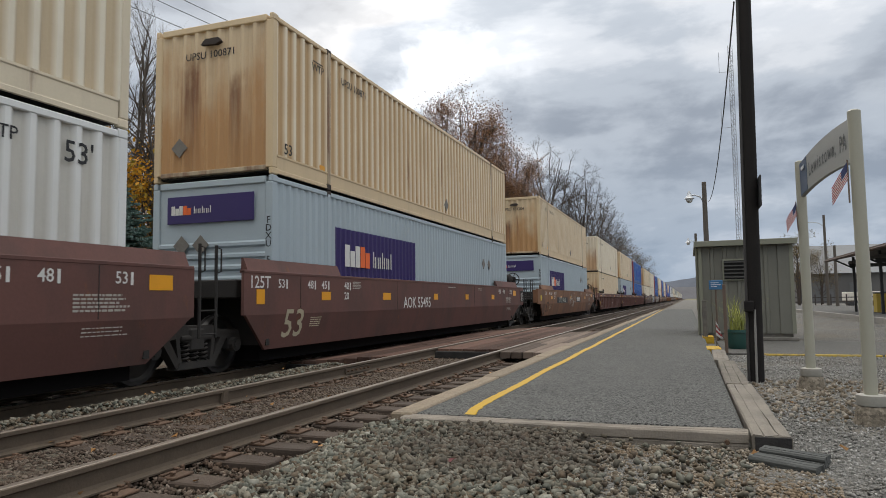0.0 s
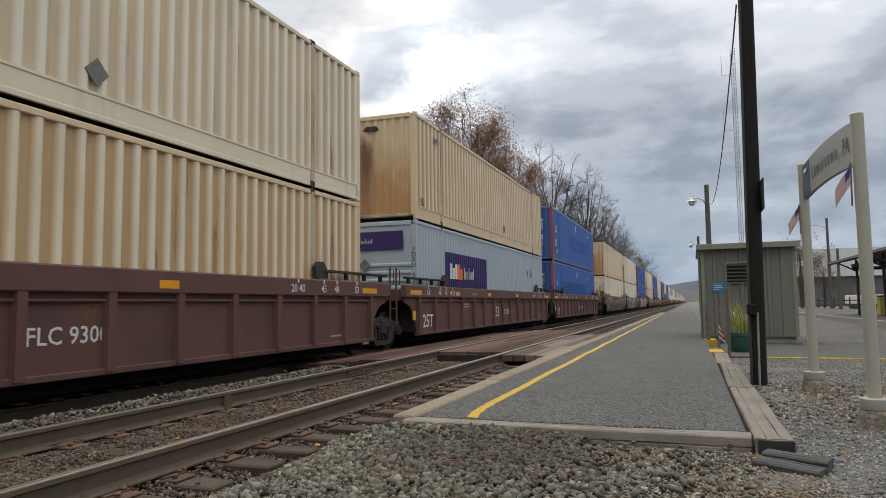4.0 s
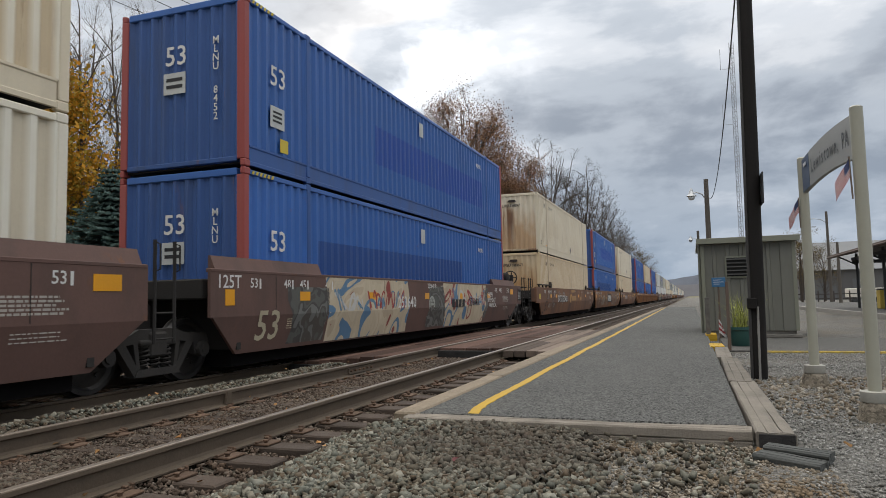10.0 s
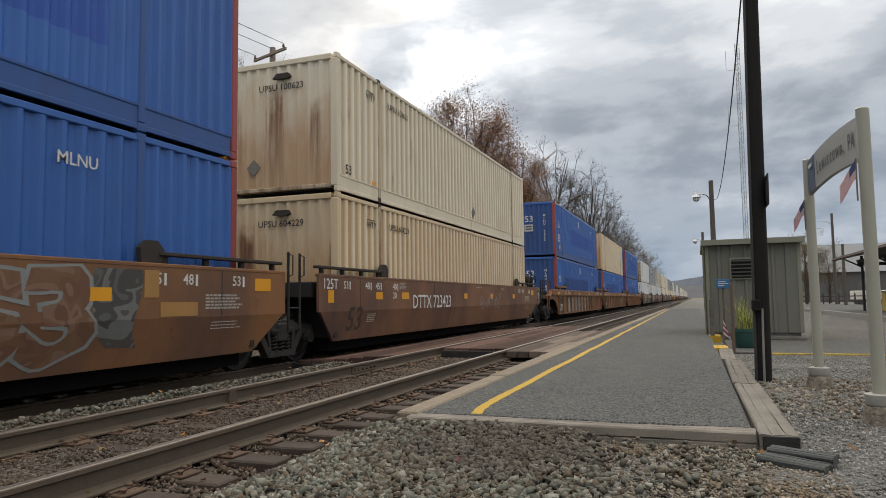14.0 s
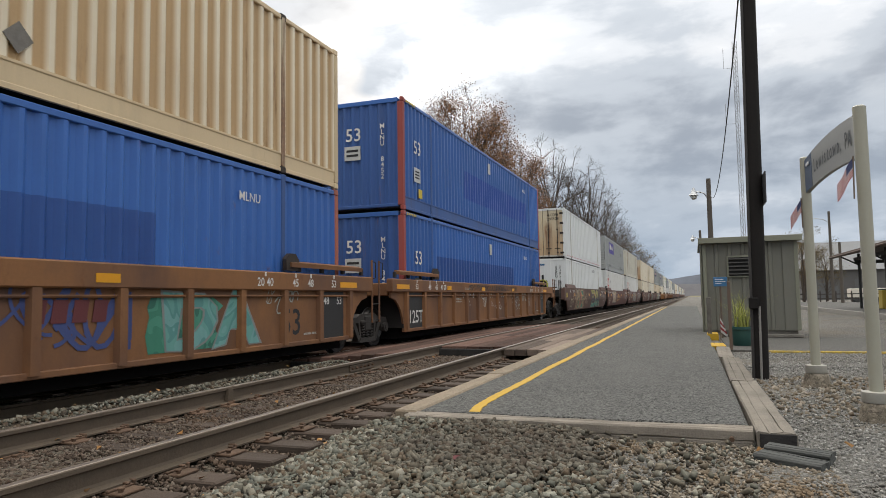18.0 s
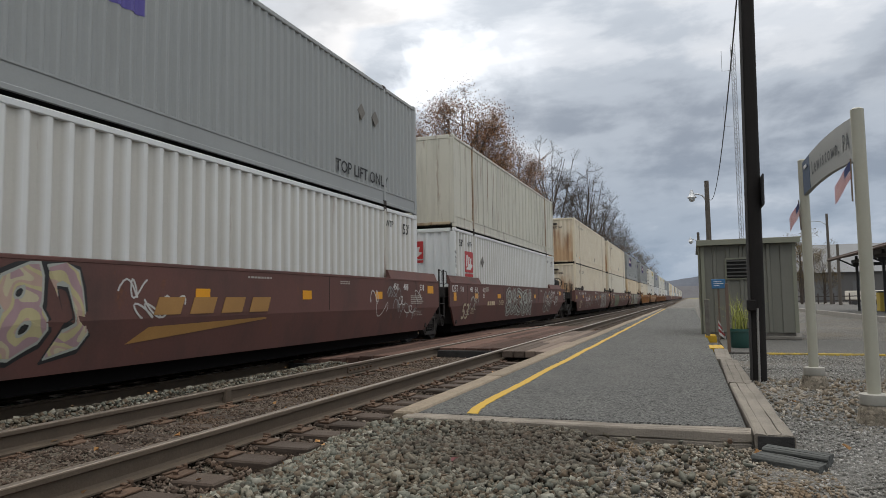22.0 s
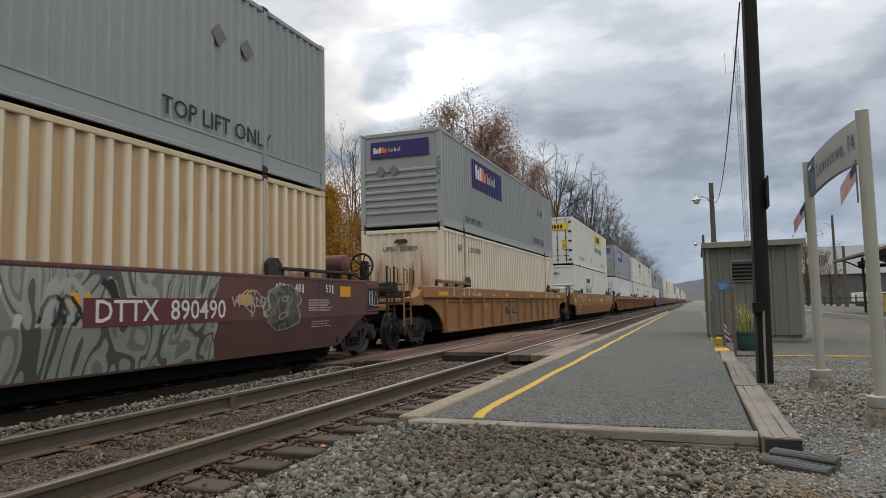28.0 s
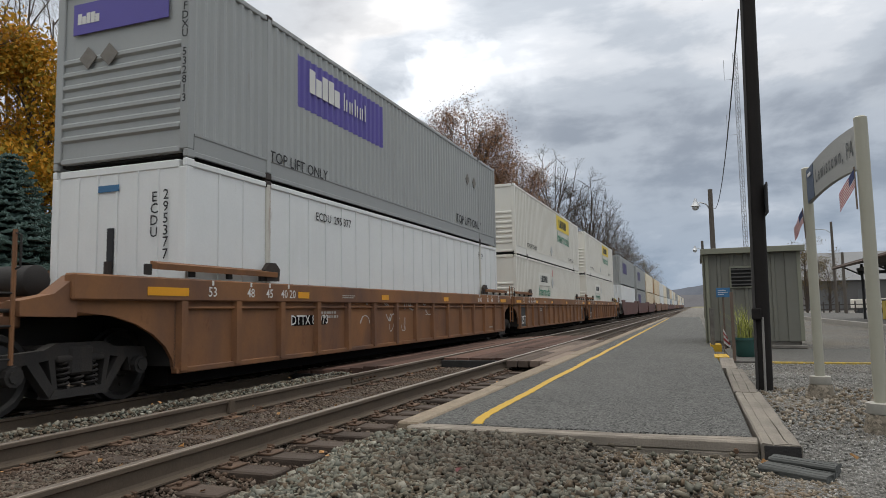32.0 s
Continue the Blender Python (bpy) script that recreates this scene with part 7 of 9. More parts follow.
        if upper:
            yy, zz, wd, sc = 9.05, 1.95, 3.75, 1.4
        else:
            yy, zz, wd, sc = 4.2, 1.75, 2.6, 1.0
        plate_side(c, xs - 0.008, yy, yy + wd, zz, zz + 0.62 * min(sc, 1.25), YELLOWP if upper else JBW, "yellow name panel", "name_panel")
        u = yy + 0.16 * wd
        for k, (bw, bh) in enumerate(((0.07, 1.0), (0.03, 0.18), (0.10, 1.0), (0.03, 0.18), (0.10, 1.0), (0.10, 1.0), (0.11, 1.0), (0.09, 1.0))):
            plate_side(c, xs + 0.0, u, u + bw * wd * 0.72, zz + 0.16, zz + 0.16 + 0.3 * sc * bh, BLACK, name="logo_block")
            u += bw * wd * 0.86 + 0.02
        sign_side(c, "Intermodal", 0.42 * sc, xs + 0.001, yy + wd / 2, zz - 0.3 * sc, GREENT)
        if upper:
            sign_side(c, "TOP LIFT ONLY", 0.2, xs - 0.003, 3.0, 0.5, BLACK)
            sign_side(c, "TOP LIFT ONLY", 0.2, xs - 0.003, 13.2, 0.5, BLACK)
        else:
            plate_side(c, xs - 0.008, 7.42, 7.52, 2.25, 2.6, REDMARK, name="red_stripe")
        part("placard_holder", shared("placard_big", lambda: Geo().prism([(0, -0.26), (0.26, 0), (0, 0.26), (-0.26, 0)], "x", 0, 0.014)), PATCH, c, m=pose(xs - 0.012, 7.45, 0.65 if upper else 1.95))
        if doors:
            plate_end(c, -0.022, -0.98, 0.98, 2.12, 2.52, YELLOWP, "yellow name panel", "name_panel", 0.004)
        else:
            plate_end(c, 0.0, -0.55, 0.4, 2.3, 2.5, mat("pale_label", (0.5, 0.5, 0.48), 0.5), name="name_panel")
        for k in range(7):
            z = 2.2 if doors else 2.35
            s = 1.0 if doors else 0.5
            plate_end(c, -0.028 if doors else -0.006, (-0.62 + k * 0.19) * s - (0 if doors else 0.06), (-0.48 + k * 0.19) * s - (0 if doors else 0.06), z, z + 0.22 * s, BLACK, name="logo_block", t=0.004)
        if near and doors:
            plate_end(c, -0.024, 0.62, 0.9, 0.95, 1.5, LABELY, name="caution_label", t=0.004)
            sign_end(c, "CAUTION", 0.05, 0.76, -0.031, 1.42, BLACK)
            sign_end(c, "WIDE", 0.07, 0.76, -0.031, 1.17, BLACK)
            sign_end(c, "TURNS", 0.07, 0.76, -0.031, 1.05, BLACK)
            plate_end(c, -0.022, -0.95, -0.55, 1.42, 1.72, BLACK, name="notice", t=0.004)
            for z in (2.0 - 0.12, 1.15):
                part("placard_holder", shared("placard_end", lambda: Geo().prism([(0, -0.18), (0.18, 0), (0, 0.18), (-0.18, 0)], "y", -0.012, 0)), PLACARD, c, m=pose(-0.72, -0.01, z))
    return c


def end_doors(c, paint):
    w = HALF - 0.15
    for sx in (-1, 1):
        x0, x1 = (-w, -0.012) if sx < 0 else (0.012, w)
        d = part("door", Geo().soft(x0, x1, 0.03, 0.07, 0.17, H96 - 0.13, 0.006), paint, c)
        for k in range(2):
            x = x0 + (k + 0.6) * (x1 - x0) / 2.2
            part("lock_rod", Geo().tube([(x, 0.0, 0.1), (x, 0.0, H96 - 0.08)], 0.02, 8), CAST, d, smooth=50)
            for z in (0.3, 0.9, 1.65, 2.5):
                part("rod_bracket", shared("rod_bracket", lambda: Geo().soft(-0.045, 0.045, -0.02, 0.03, -0.035, 0.035, 0.006)), CAST, d, m=pose(x, 0, z))
            part("lock_handle", shared("lock_handle", lambda: Geo().soft(-0.02, 0.32, -0.03, -0.015, -0.018, 0.018, 0.005)), CAST, d, m=pose(x - 0.15, 0, 0.55))
        for k in range(5):
            part("hinge", shared("hinge", lambda: Geo().soft(-0.1, 0.1, -0.012, 0.03, -0.055, 0.055, 0.008)), CAST, d, m=pose(x1 - 0.06 if sx > 0 else x0 + 0.06, 0, 0.3 + k * 0.57))


# ---- well cars ----
def car_paint(name, c, **k):
    o = dict(rough=0.7, var=0.22, scale=0.7, fine=25, bump=0.1, dirt=(0.045, 0.037, 0.033), dirt_amt=0.62, dirt_scale=0.7, streak=(1, 0.8, 0.45), rust=0.42, spec=0.3)
    o.update(k)
    return mat(name, c, **o)


CAR = {
    "maroon": car_paint("maroon_car_paint", (0.125, 0.058, 0.048)),
    "brown": car_paint("brown_car_paint", (0.125, 0.071, 0.058)),
    "rust": car_paint("faded_rust_car_paint", (0.215, 0.104, 0.055), dirt=(0.07, 0.044, 0.040), dirt_amt=0.85, dirt_scale=0.4, rust=0.55),
    "orange": car_paint("weathered_orange_car_paint", (0.235, 0.107, 0.044), dirt=(0.105, 0.058, 0.042), dirt_amt=0.85, dirt_scale=0.4, rust=0.6),
    "ochre": car_paint("ochre_car_paint", (0.30, 0.145, 0.052), dirt=(0.13, 0.06, 0.04), dirt_amt=0.65, rust=0.5),
}
CAR_WORDS = {"maroon": "maroon", "brown": "dark brown", "rust": "faded rust-brown", "orange": "weathered orange-brown", "ochre": "ochre-orange"}
WHEELS = []


def wheel_geo():
    prof = [(0.0, 0.07), (0.14, 0.075), (0.16, 0.04), (0.36, 0.02), (0.40, 0.06), (0.455, 0.062), (0.462, -0.03), (0.49, -0.05), (0.485, -0.075), (0.40, -0.07),
            (0.36, -0.02), (0.16, -0.02), (0.14, -0.05), (0.0, -0.05)]
    n = 28
    v = [(x, r * math.cos(2 * math.pi * k / n), r * math.sin(2 * math.pi * k / n)) for r, x in prof for k in range(n)]
    f = [(i * n + k, i * n + (k + 1) % n, (i + 1) * n + (k + 1) % n, (i + 1) * n + k) for i in range(len(prof) - 1) for k in range(n)]
    g = Geo().add(v, f)
    for k in range(3):
        a = 2 * math.pi * k / 3
        g.tube([(0.02, 0.26 * math.cos(a), 0.26 * math.sin(a)), (0.045, 0.26 * math.cos(a), 0.26 * math.sin(a))], 0.03, 6)
    return g


def frame_geo():
    """A cast truck side frame with its spring opening."""
    g = Geo()
    t0, t1 = 0.93, 1.07
    g.prism([(-1.06, 0.56), (-1.0, 0.70), (-0.5, 0.73), (-0.34, 0.80), (0.34, 0.80), (0.5, 0.73), (1.0, 0.70), (1.06, 0.56), (0.74, 0.58), (0.4, 0.62), (-0.4, 0.62), (-0.74, 0.58)], "x", t0, t1)
    for s in (-1, 1):
        g.prism([(s * 0.72, 0.60), (s * 0.56, 0.60), (s * 0.28, 0.17), (s * 0.40, 0.17)], "x", t0, t1)
        g.prism([(s * 0.44, 0.64), (s * 0.36, 0.64), (s * 0.30, 0.22), (s * 0.36, 0.22)], "x", t0, t1)
        g.prism([(s * 1.06, 0.58), (s * 0.74, 0.58), (s * 0.78, 0.40), (s * 1.02, 0.40)], "x", t0 + 0.01, t1 - 0.02)
        g.tube([(1.0, s * 0.89, 0.47), (1.13, s * 0.89, 0.47)], 0.115, 10)
        g.tube([(1.13, s * 0.89, 0.47), (1.15, s * 0.89, 0.47)], 0.07, 8)
    g.prism([(-0.42, 0.17), (0.42, 0.17), (0.36, 0.27), (-0.36, 0.27)], "x", t0 - 0.04, t1 + 0.02)
    return g


def spring_geo():
    g = Geo()
    for x, y in ((1.02, -0.2), (1.02, 0.0), (1.02, 0.2)):
        pts = [(x + 0.062 * math.cos(a), y + 0.062 * math.sin(a), 0.27 + 0.30 * a / (2 * math.pi * 5)) for a in [2 * math.pi * 5 * k / 50 for k in range(51)]]
        g.tube(pts, 0.017, 5)
    g.soft(0.92, 1.1, -0.34, 0.34, 0.575, 0.66, 0.02)
    return g


def truck(car, y):
    tk = part("truck", shared("truck_bolster", lambda: Geo().soft(-1.1, 1.1, -0.17, 0.17, 0.42, 0.76, 0.03)), TRUCK, car, "grimy cast-steel truck", m=pose(0, y, 0))
    for s in (-1, 1):
        tm = None if s > 0 else pose(0, 0, 0, 0, 0, 180)
        part("side_frame", shared("side_frame", frame_geo, 30), TRUCK, tk, m=tm)
        part("spring", shared("truck_spring", spring_geo, 60), TRUCK, tk, m=tm)
        part("axle", shared("axle", lambda: Geo().tube([(-0.95, 0, 0), (0.95, 0, 0)], 0.085, 10), 50), TRUCK, tk, m=pose(0, s * 0.89, 0.462))
        for q in (-1, 1):
            w = part("wheel", shared("wheel", wheel_geo, 35), WHEEL, tk)
            w.matrix_parent_inverse = pose(q * 0.74, s * 0.89, 0.462, 0, 0, 0 if q > 0 else 0) @ Matrix.Diagonal((1 if q > 0 else -1, 1, 1, 1))
            WHEELS.append(w)


def brake_wheel_geo():
    g = Geo().tube([(0.27 * math.cos(a), 0, 0.27 * math.sin(a)) for a in [2 * math.pi * k / 20 for k in range(21)]], 0.025, 6)
    for k in range(5):
        a = 2 * math.pi * k / 5
        g.tube([(0, 0.02, 0), (0.27 * math.cos(a), 0, 0.27 * math.sin(a))], 0.018, 5)
    return g.tube([(0, 0, 0), (0, 0.12, 0)], 0.05, 8)


def ladder(car, x, y, z0, z1, paint, w=0.40):
    ld = part("ladder", Geo().tube([(x, y - w / 2, z0), (x, y - w / 2, z1)], 0.024, 6).tube([(x, y + w / 2, z0), (x, y + w / 2, z1)], 0.024, 6), paint, car)
    for k in range(int((z1 - z0 - 0.35) / 0.34)):
        part("rung", shared("rung", lambda: Geo().tube([(0, -0.2, 0), (0, 0.2, 0)], 0.014, 6)), GRIME, ld, m=pose(x, y, z0 + 0.06 + 0.34 * k))
    for q in (-1, 1):
        part("grab_iron", shared("grab_iron", lambda: Geo().tube([(0, 0, 0), (0.09, 0, 0.03), (0.09, 0, 0.36), (0, 0, 0.39)], 0.012, 6)), GRIME, ld, m=pose(x, y + q * w / 2, z1 - 0.42))
    return ld


def scrawl(rng, y, z, w, h):
    """Points of one looping sprayed line."""
    n = 24
    a, b = rng.uniform(1.0, 2.4), rng.uniform(3.0, 6.0)
    p, q = rng.uniform(0, 6.28), rng.uniform(0, 6.28)
    return [(y + w * (k / n + 0.34 * math.sin(b * k / n * 2 + p)), z + h * 0.5 * (1 + math.sin(a * 2 * k / n * 3.14 + q) * 0.9)) for k in range(n + 1)]


def text_block(parent, x, y, z, w, lines, h, material, seed=1):
    """Small stencilled lines too worn to read, as plain bars."""
    rng, g = random.Random(seed), Geo()
    for k in range(lines):
        u, end = 0.0, w * rng.uniform(0.72, 1.0)
        while u < end:
            ln = rng.uniform(1.2, 4.0) * h
            zz = z - k * h * 1.75
            g.box(side_at(zz, x), side_at(zz, x) + 0.003, y + u, y + min(u + ln, end), zz, zz + h)
            u += ln + h * 0.7
    return part("stencilled_text", g, material, parent)


def ribbon(pts, w, x, t=0.004):
    """A flat painted stroke on the side of a car."""
    g = Geo()
    v = []
    for i, (y, z) in enumerate(pts):
        y0, z0 = pts[max(i - 1, 0)]
        y1, z1 = pts[min(i + 1, len(pts) - 1)]
        d = math.hypot(y1 - y0, z1 - z0) or 1
        ny, nz = -(z1 - z0) / d * w / 2, (y1 - y0) / d * w / 2
        v += [(side_at(z + nz - 0.03, x), y + ny, z + nz), (side_at(z - nz - 0.03, x), y - ny, z - nz)]
    return g.add(v, [(2 * i, 2 * i + 1, 2 * i + 3, 2 * i + 2) for i in range(len(pts) - 1)])


SPRAY = {k: mat("spray_" + k, c, 0.6, var=0.25, scale=2) for k, c in dict(white=(0.50, 0.49, 0.46), pale=(0.34, 0.35, 0.31), green=(0.12, 0.20, 0.10), cream=(0.46, 0.36, 0.24), red=(0.32, 0.05, 0.04),
         yellow=(0.42, 0.38, 0.10), teal=(0.07, 0.24, 0.20), grey=(0.22, 0.23, 0.22), black=(0.02, 0.02, 0.02), blue=(0.11, 0.20, 0.29), navy=(0.05, 0.07, 0.19), orange=(0.42, 0.15, 0.05), ochre=(0.34, 0.18, 0.055), olive=(0.17, 0.17, 0.10)).items()}


LEAN = 0.13
PAINTED_X = {"smooth": 1.494, "ribbed": 1.406}


def side_at(z, x):
    """Outer face of a smooth car side, which leans in below its fold."""
    return x - (LEAN * (0.93 - z) / 0.58 if z < 0.93 and x > 1.45 else 0.0)


def fat_word(car, text, y0, y1, z0, z1, fill, line, x, seed=1, ghost=False):
    """Sprayed letters, each with an outline behind it."""
    rng = random.Random(seed)
    w = (y1 - y0) / len(text)
    for k, ch in enumerate(text):
        base, _ = letter_shape(ch, 0.0)
        lo = [min(p[i] for p in base) for i in (0, 1)]
        hi = [max(p[i] for p in base) for i in (0, 1)]
        tilt, jz, jw = rng.uniform(-0.09, 0.09), rng.uniform(-0.04, 0.04), rng.uniform(0.92, 1.1)
        layers = [("sprayed_outline", 0.092, line, 0.0), ("sprayed_letter", 0.055, fill, 0.003)]
        if ghost == "shadow":
            layers.insert(0, ("sprayed_shadow", 0.15, SPRAY["black"], -0.002))
        elif ghost:
            layers.append(("sprayed_line", -0.018, line, 0.006))
        for nm, fat, m, dx in layers:
            v, f = letter_shape(ch, fat)
            g = []
            for a, b in v:
                u = (a - lo[0]) / (hi[0] - lo[0]) - 0.5
                q = (b - lo[1]) / (hi[1] - lo[1]) - 0.5
                yy = y0 + (k + 0.5) * w + u * w * 0.86 * jw + tilt * q + 0.05 * math.sin(q * 7 + k)
                zz = (z0 + z1) / 2 + q * (z1 - z0) * 0.92 + jz + 0.04 * math.sin(u * 6 + k * 2)
                zz = min(max(zz, 0.40), 1.585)
                g.append((side_at(zz, x) + 0.001 + dx, yy, zz))
            part(nm, Geo().add(g, f), m, car)


def mural(car, y0, y1, z0, z1, m, x, seed=1, name="mural"):
    """A painted field with uneven ends over the side of a car."""
    rng = random.Random(seed)
    n = max(2, int((y1 - y0) / 0.35))
    rows = [z0, (z0 + 0.93) / 2, 0.93, (0.93 + z1) / 2, z1] if z0 < 0.8 else [z0, (z0 + z1) / 2, z1]
    v = []
    for z in rows:
        a, b = y0 + rng.uniform(-0.15, 0.15), y1 + rng.uniform(-0.15, 0.15)
        for k in range(n + 1):
            zz = z + (rng.uniform(-0.03, 0.03) if z == z0 and z0 > 0.45 else 0)
            v.append((side_at(zz, x) - 0.001, a + (b - a) * k / n, zz))
    f = [(r * (n + 1) + k, r * (n + 1) + k + 1, (r + 1) * (n + 1) + k + 1, (r + 1) * (n + 1) + k) for r in range(len(rows) - 1) for k in range(n)]
    part(name, Geo().add(v, f), m, car)


def spray(name, palette, scale=1.2, bands=5.0, twist=1.2, stretch=(1, 1, 1), rough=0.6):
    """Sprayed fields of colour that curl into one another."""
    m = bpy.data.materials.new(name)
    m.use_nodes = True
    n = Nodes(m.node_tree)
    co = n.add("ShaderNodeTexCoord").outputs["Object"]
    v = n.noise(n.mapped(co, scale=stretch), scale, 1.0, 0.4, distortion=twist)
    v = n.math("FRACT", n.math("MULTIPLY", v, bands))
    col = n.ramp(v, [(i / len(palette), c) for i, c in enumerate(palette)])
    col.node.color_ramp.interpolation = "CONSTANT"
    wear = n.noise(n.mapped(co, scale=(1, 1, 0.3)), 5.0, 6, 0.65)
    k = n.math("ADD", 0.72, n.math("MULTIPLY", wear, 0.5))
    col = n.mix(1.0, col, n.add("ShaderNodeCombineColor", {0: k, 1: k, 2: k}).outputs[0], "MULTIPLY")
    p = n.add("ShaderNodeBsdfPrincipled", {"Base Color": col, "Roughness": rough, "Specular IOR Level": 0.3})
    n.add("ShaderNodeOutputMaterial", {0: p.outputs[0]})
    return m


def fade_spray(name, top, foot, z):
    """Sprayed paint that turns from one colour to another at a height."""
    m = bpy.data.materials.new(name)
    m.use_nodes = True
    n = Nodes(m.node_tree)
    co = n.add("ShaderNodeTexCoord").outputs["Object"]
    h = n.add("ShaderNodeSeparateXYZ", {0: co}).outputs[2]
    f = n.math("ADD", n.math("MULTIPLY", n.math("SUBTRACT", h, z), 6.0), n.math("MULTIPLY", n.noise(co, 2.5, 3), 1.0), True)
    col = n.mix(f, foot, top)
    k = n.math("ADD", 0.72, n.math("MULTIPLY", n.noise(co, 4.0, 6, 0.65), 0.55))
    col = n.mix(1.0, col, n.add("ShaderNodeCombineColor", {0: k, 1: k, 2: k}).outputs[0], "MULTIPLY")
    p = n.add("ShaderNodeBsdfPrincipled", {"Base Color": col, "Roughness": 0.6, "Specular IOR Level": 0.3})
    n.add("ShaderNodeOutputMaterial", {0: p.outputs[0]})
    return m


MURALS = {
    "snake": spray("snakeskin_spray", [(0.20, 0.23, 0.13), (0.13, 0.15, 0.08), (0.24, 0.26, 0.16), (0.09, 0.10, 0.06)], 7.0, 6.0, 0.6),
    "ice": spray("pale_blue_spray", [(0.30, 0.34, 0.40), (0.20, 0.24, 0.33), (0.36, 0.39, 0.42)], 1.6, 4.0),
    "cream": spray("cream_red_blue_spray", [(0.50, 0.42, 0.30), (0.54, 0.46, 0.33), (0.47, 0.38, 0.27), (0.25, 0.06, 0.045), (0.52, 0.44, 0.32), (0.10, 0.19, 0.30)], 0.8, 2.3, 1.5),
    "cloud": spray("grey_cloud_spray", [(0.10, 0.10, 0.09), (0.065, 0.06, 0.055), (0.15, 0.15, 0.14), (0.08, 0.07, 0.06)], 1.8, 3.0),
    "tan": spray("tan_green_spray", [(0.34, 0.22, 0.13), (0.30, 0.20, 0.12), (0.05, 0.045, 0.035), (0.36, 0.25, 0.15), (0.11, 0.08, 0.06)], 1.0, 4.0, 1.6),
    "emerald": spray("emerald_spray", [(0.05, 0.21, 0.14), (0.07, 0.26, 0.18), (0.04, 0.15, 0.11)], 1.4, 4.0),
    "crimson": spray("crimson_spray", [(0.26, 0.045, 0.055), (0.30, 0.06, 0.06)], 1.4, 4.0),
    "candy": spray("yellow_pink_spray", [(0.46, 0.40, 0.22), (0.44, 0.31, 0.25), (0.48, 0.42, 0.28), (0.36, 0.24, 0.25)], 1.3, 4.0),
    "mint": spray("mint_spray", [(0.14, 0.34, 0.30), (0.10, 0.27, 0.25), (0.17, 0.36, 0.34)], 1.6, 4.0),
    "melon": spray("yellow_green_blue_spray", [(0.37, 0.41, 0.22), (0.34, 0.38, 0.21), (0.16, 0.23, 0.28), (0.36, 0.40, 0.23)], 0.6, 3.0, 0.8, (0.4, 0.4, 1.4)),
    "plum": spray("plum_black_spray", [(0.035, 0.028, 0.035), (0.07, 0.05, 0.08), (0.03, 0.026, 0.03), (0.12, 0.06, 0.075)], 1.6, 4.0, 1.2),
    "stone": spray("stone_grey_spray", [(0.155, 0.155, 0.145), (0.185, 0.185, 0.172), (0.13, 0.13, 0.12)], 1.3, 3.0),
    "brownish": spray("bare_brown_spray", [(0.118, 0.068, 0.056), (0.128, 0.074, 0.06)], 1.4, 4.0),
    "sea": fade_spray("olive_to_teal_spray", (0.30, 0.28, 0.075), (0.07, 0.235, 0.185), 0.98),
    "ash2": spray("ashen_spray", [(0.29, 0.295, 0.24), (0.33, 0.335, 0.28), (0.20, 0.205, 0.165), (0.30, 0.305, 0.25), (0.10, 0.10, 0.085)], 1.2, 4.0, 1.2, (1, 1.4, 0.5)),
    "wire": spray("faded_wire_spray", [(0.17, 0.09, 0.05), (0.21, 0.12, 0.08), (0.15, 0.075, 0.045)], 1.4, 4.0),
    "ghost": spray("ghost_spray", [(0.095, 0.06, 0.052), (0.115, 0.075, 0.066)], 1.4, 4.0),
}


def block_logo(car, y0, y1, z0, z1, m, x, slats=0):
    """A reporting mark as plain slanted blocks."""
    n = 3 if slats else 4
    w = (y1 - y0) / n
    for k in range(n):
        a = y0 + k * w
        part("logo_block", Geo().prism([(a, z0), (a + w * 0.72, z0), (a + w * 0.86, z1), (a + w * 0.14, z1)], "x", x, x + 0.006), m, car)
    for k in range(slats):
        z = z0 + (z1 - z0) * (k + 1) / (slats + 1.5)
        part("logo_bar", Geo().box(x, x + 0.009, y0 - 0.1, y1 - 0.1, z - 0.018, z + 0.006), BLACK, car)


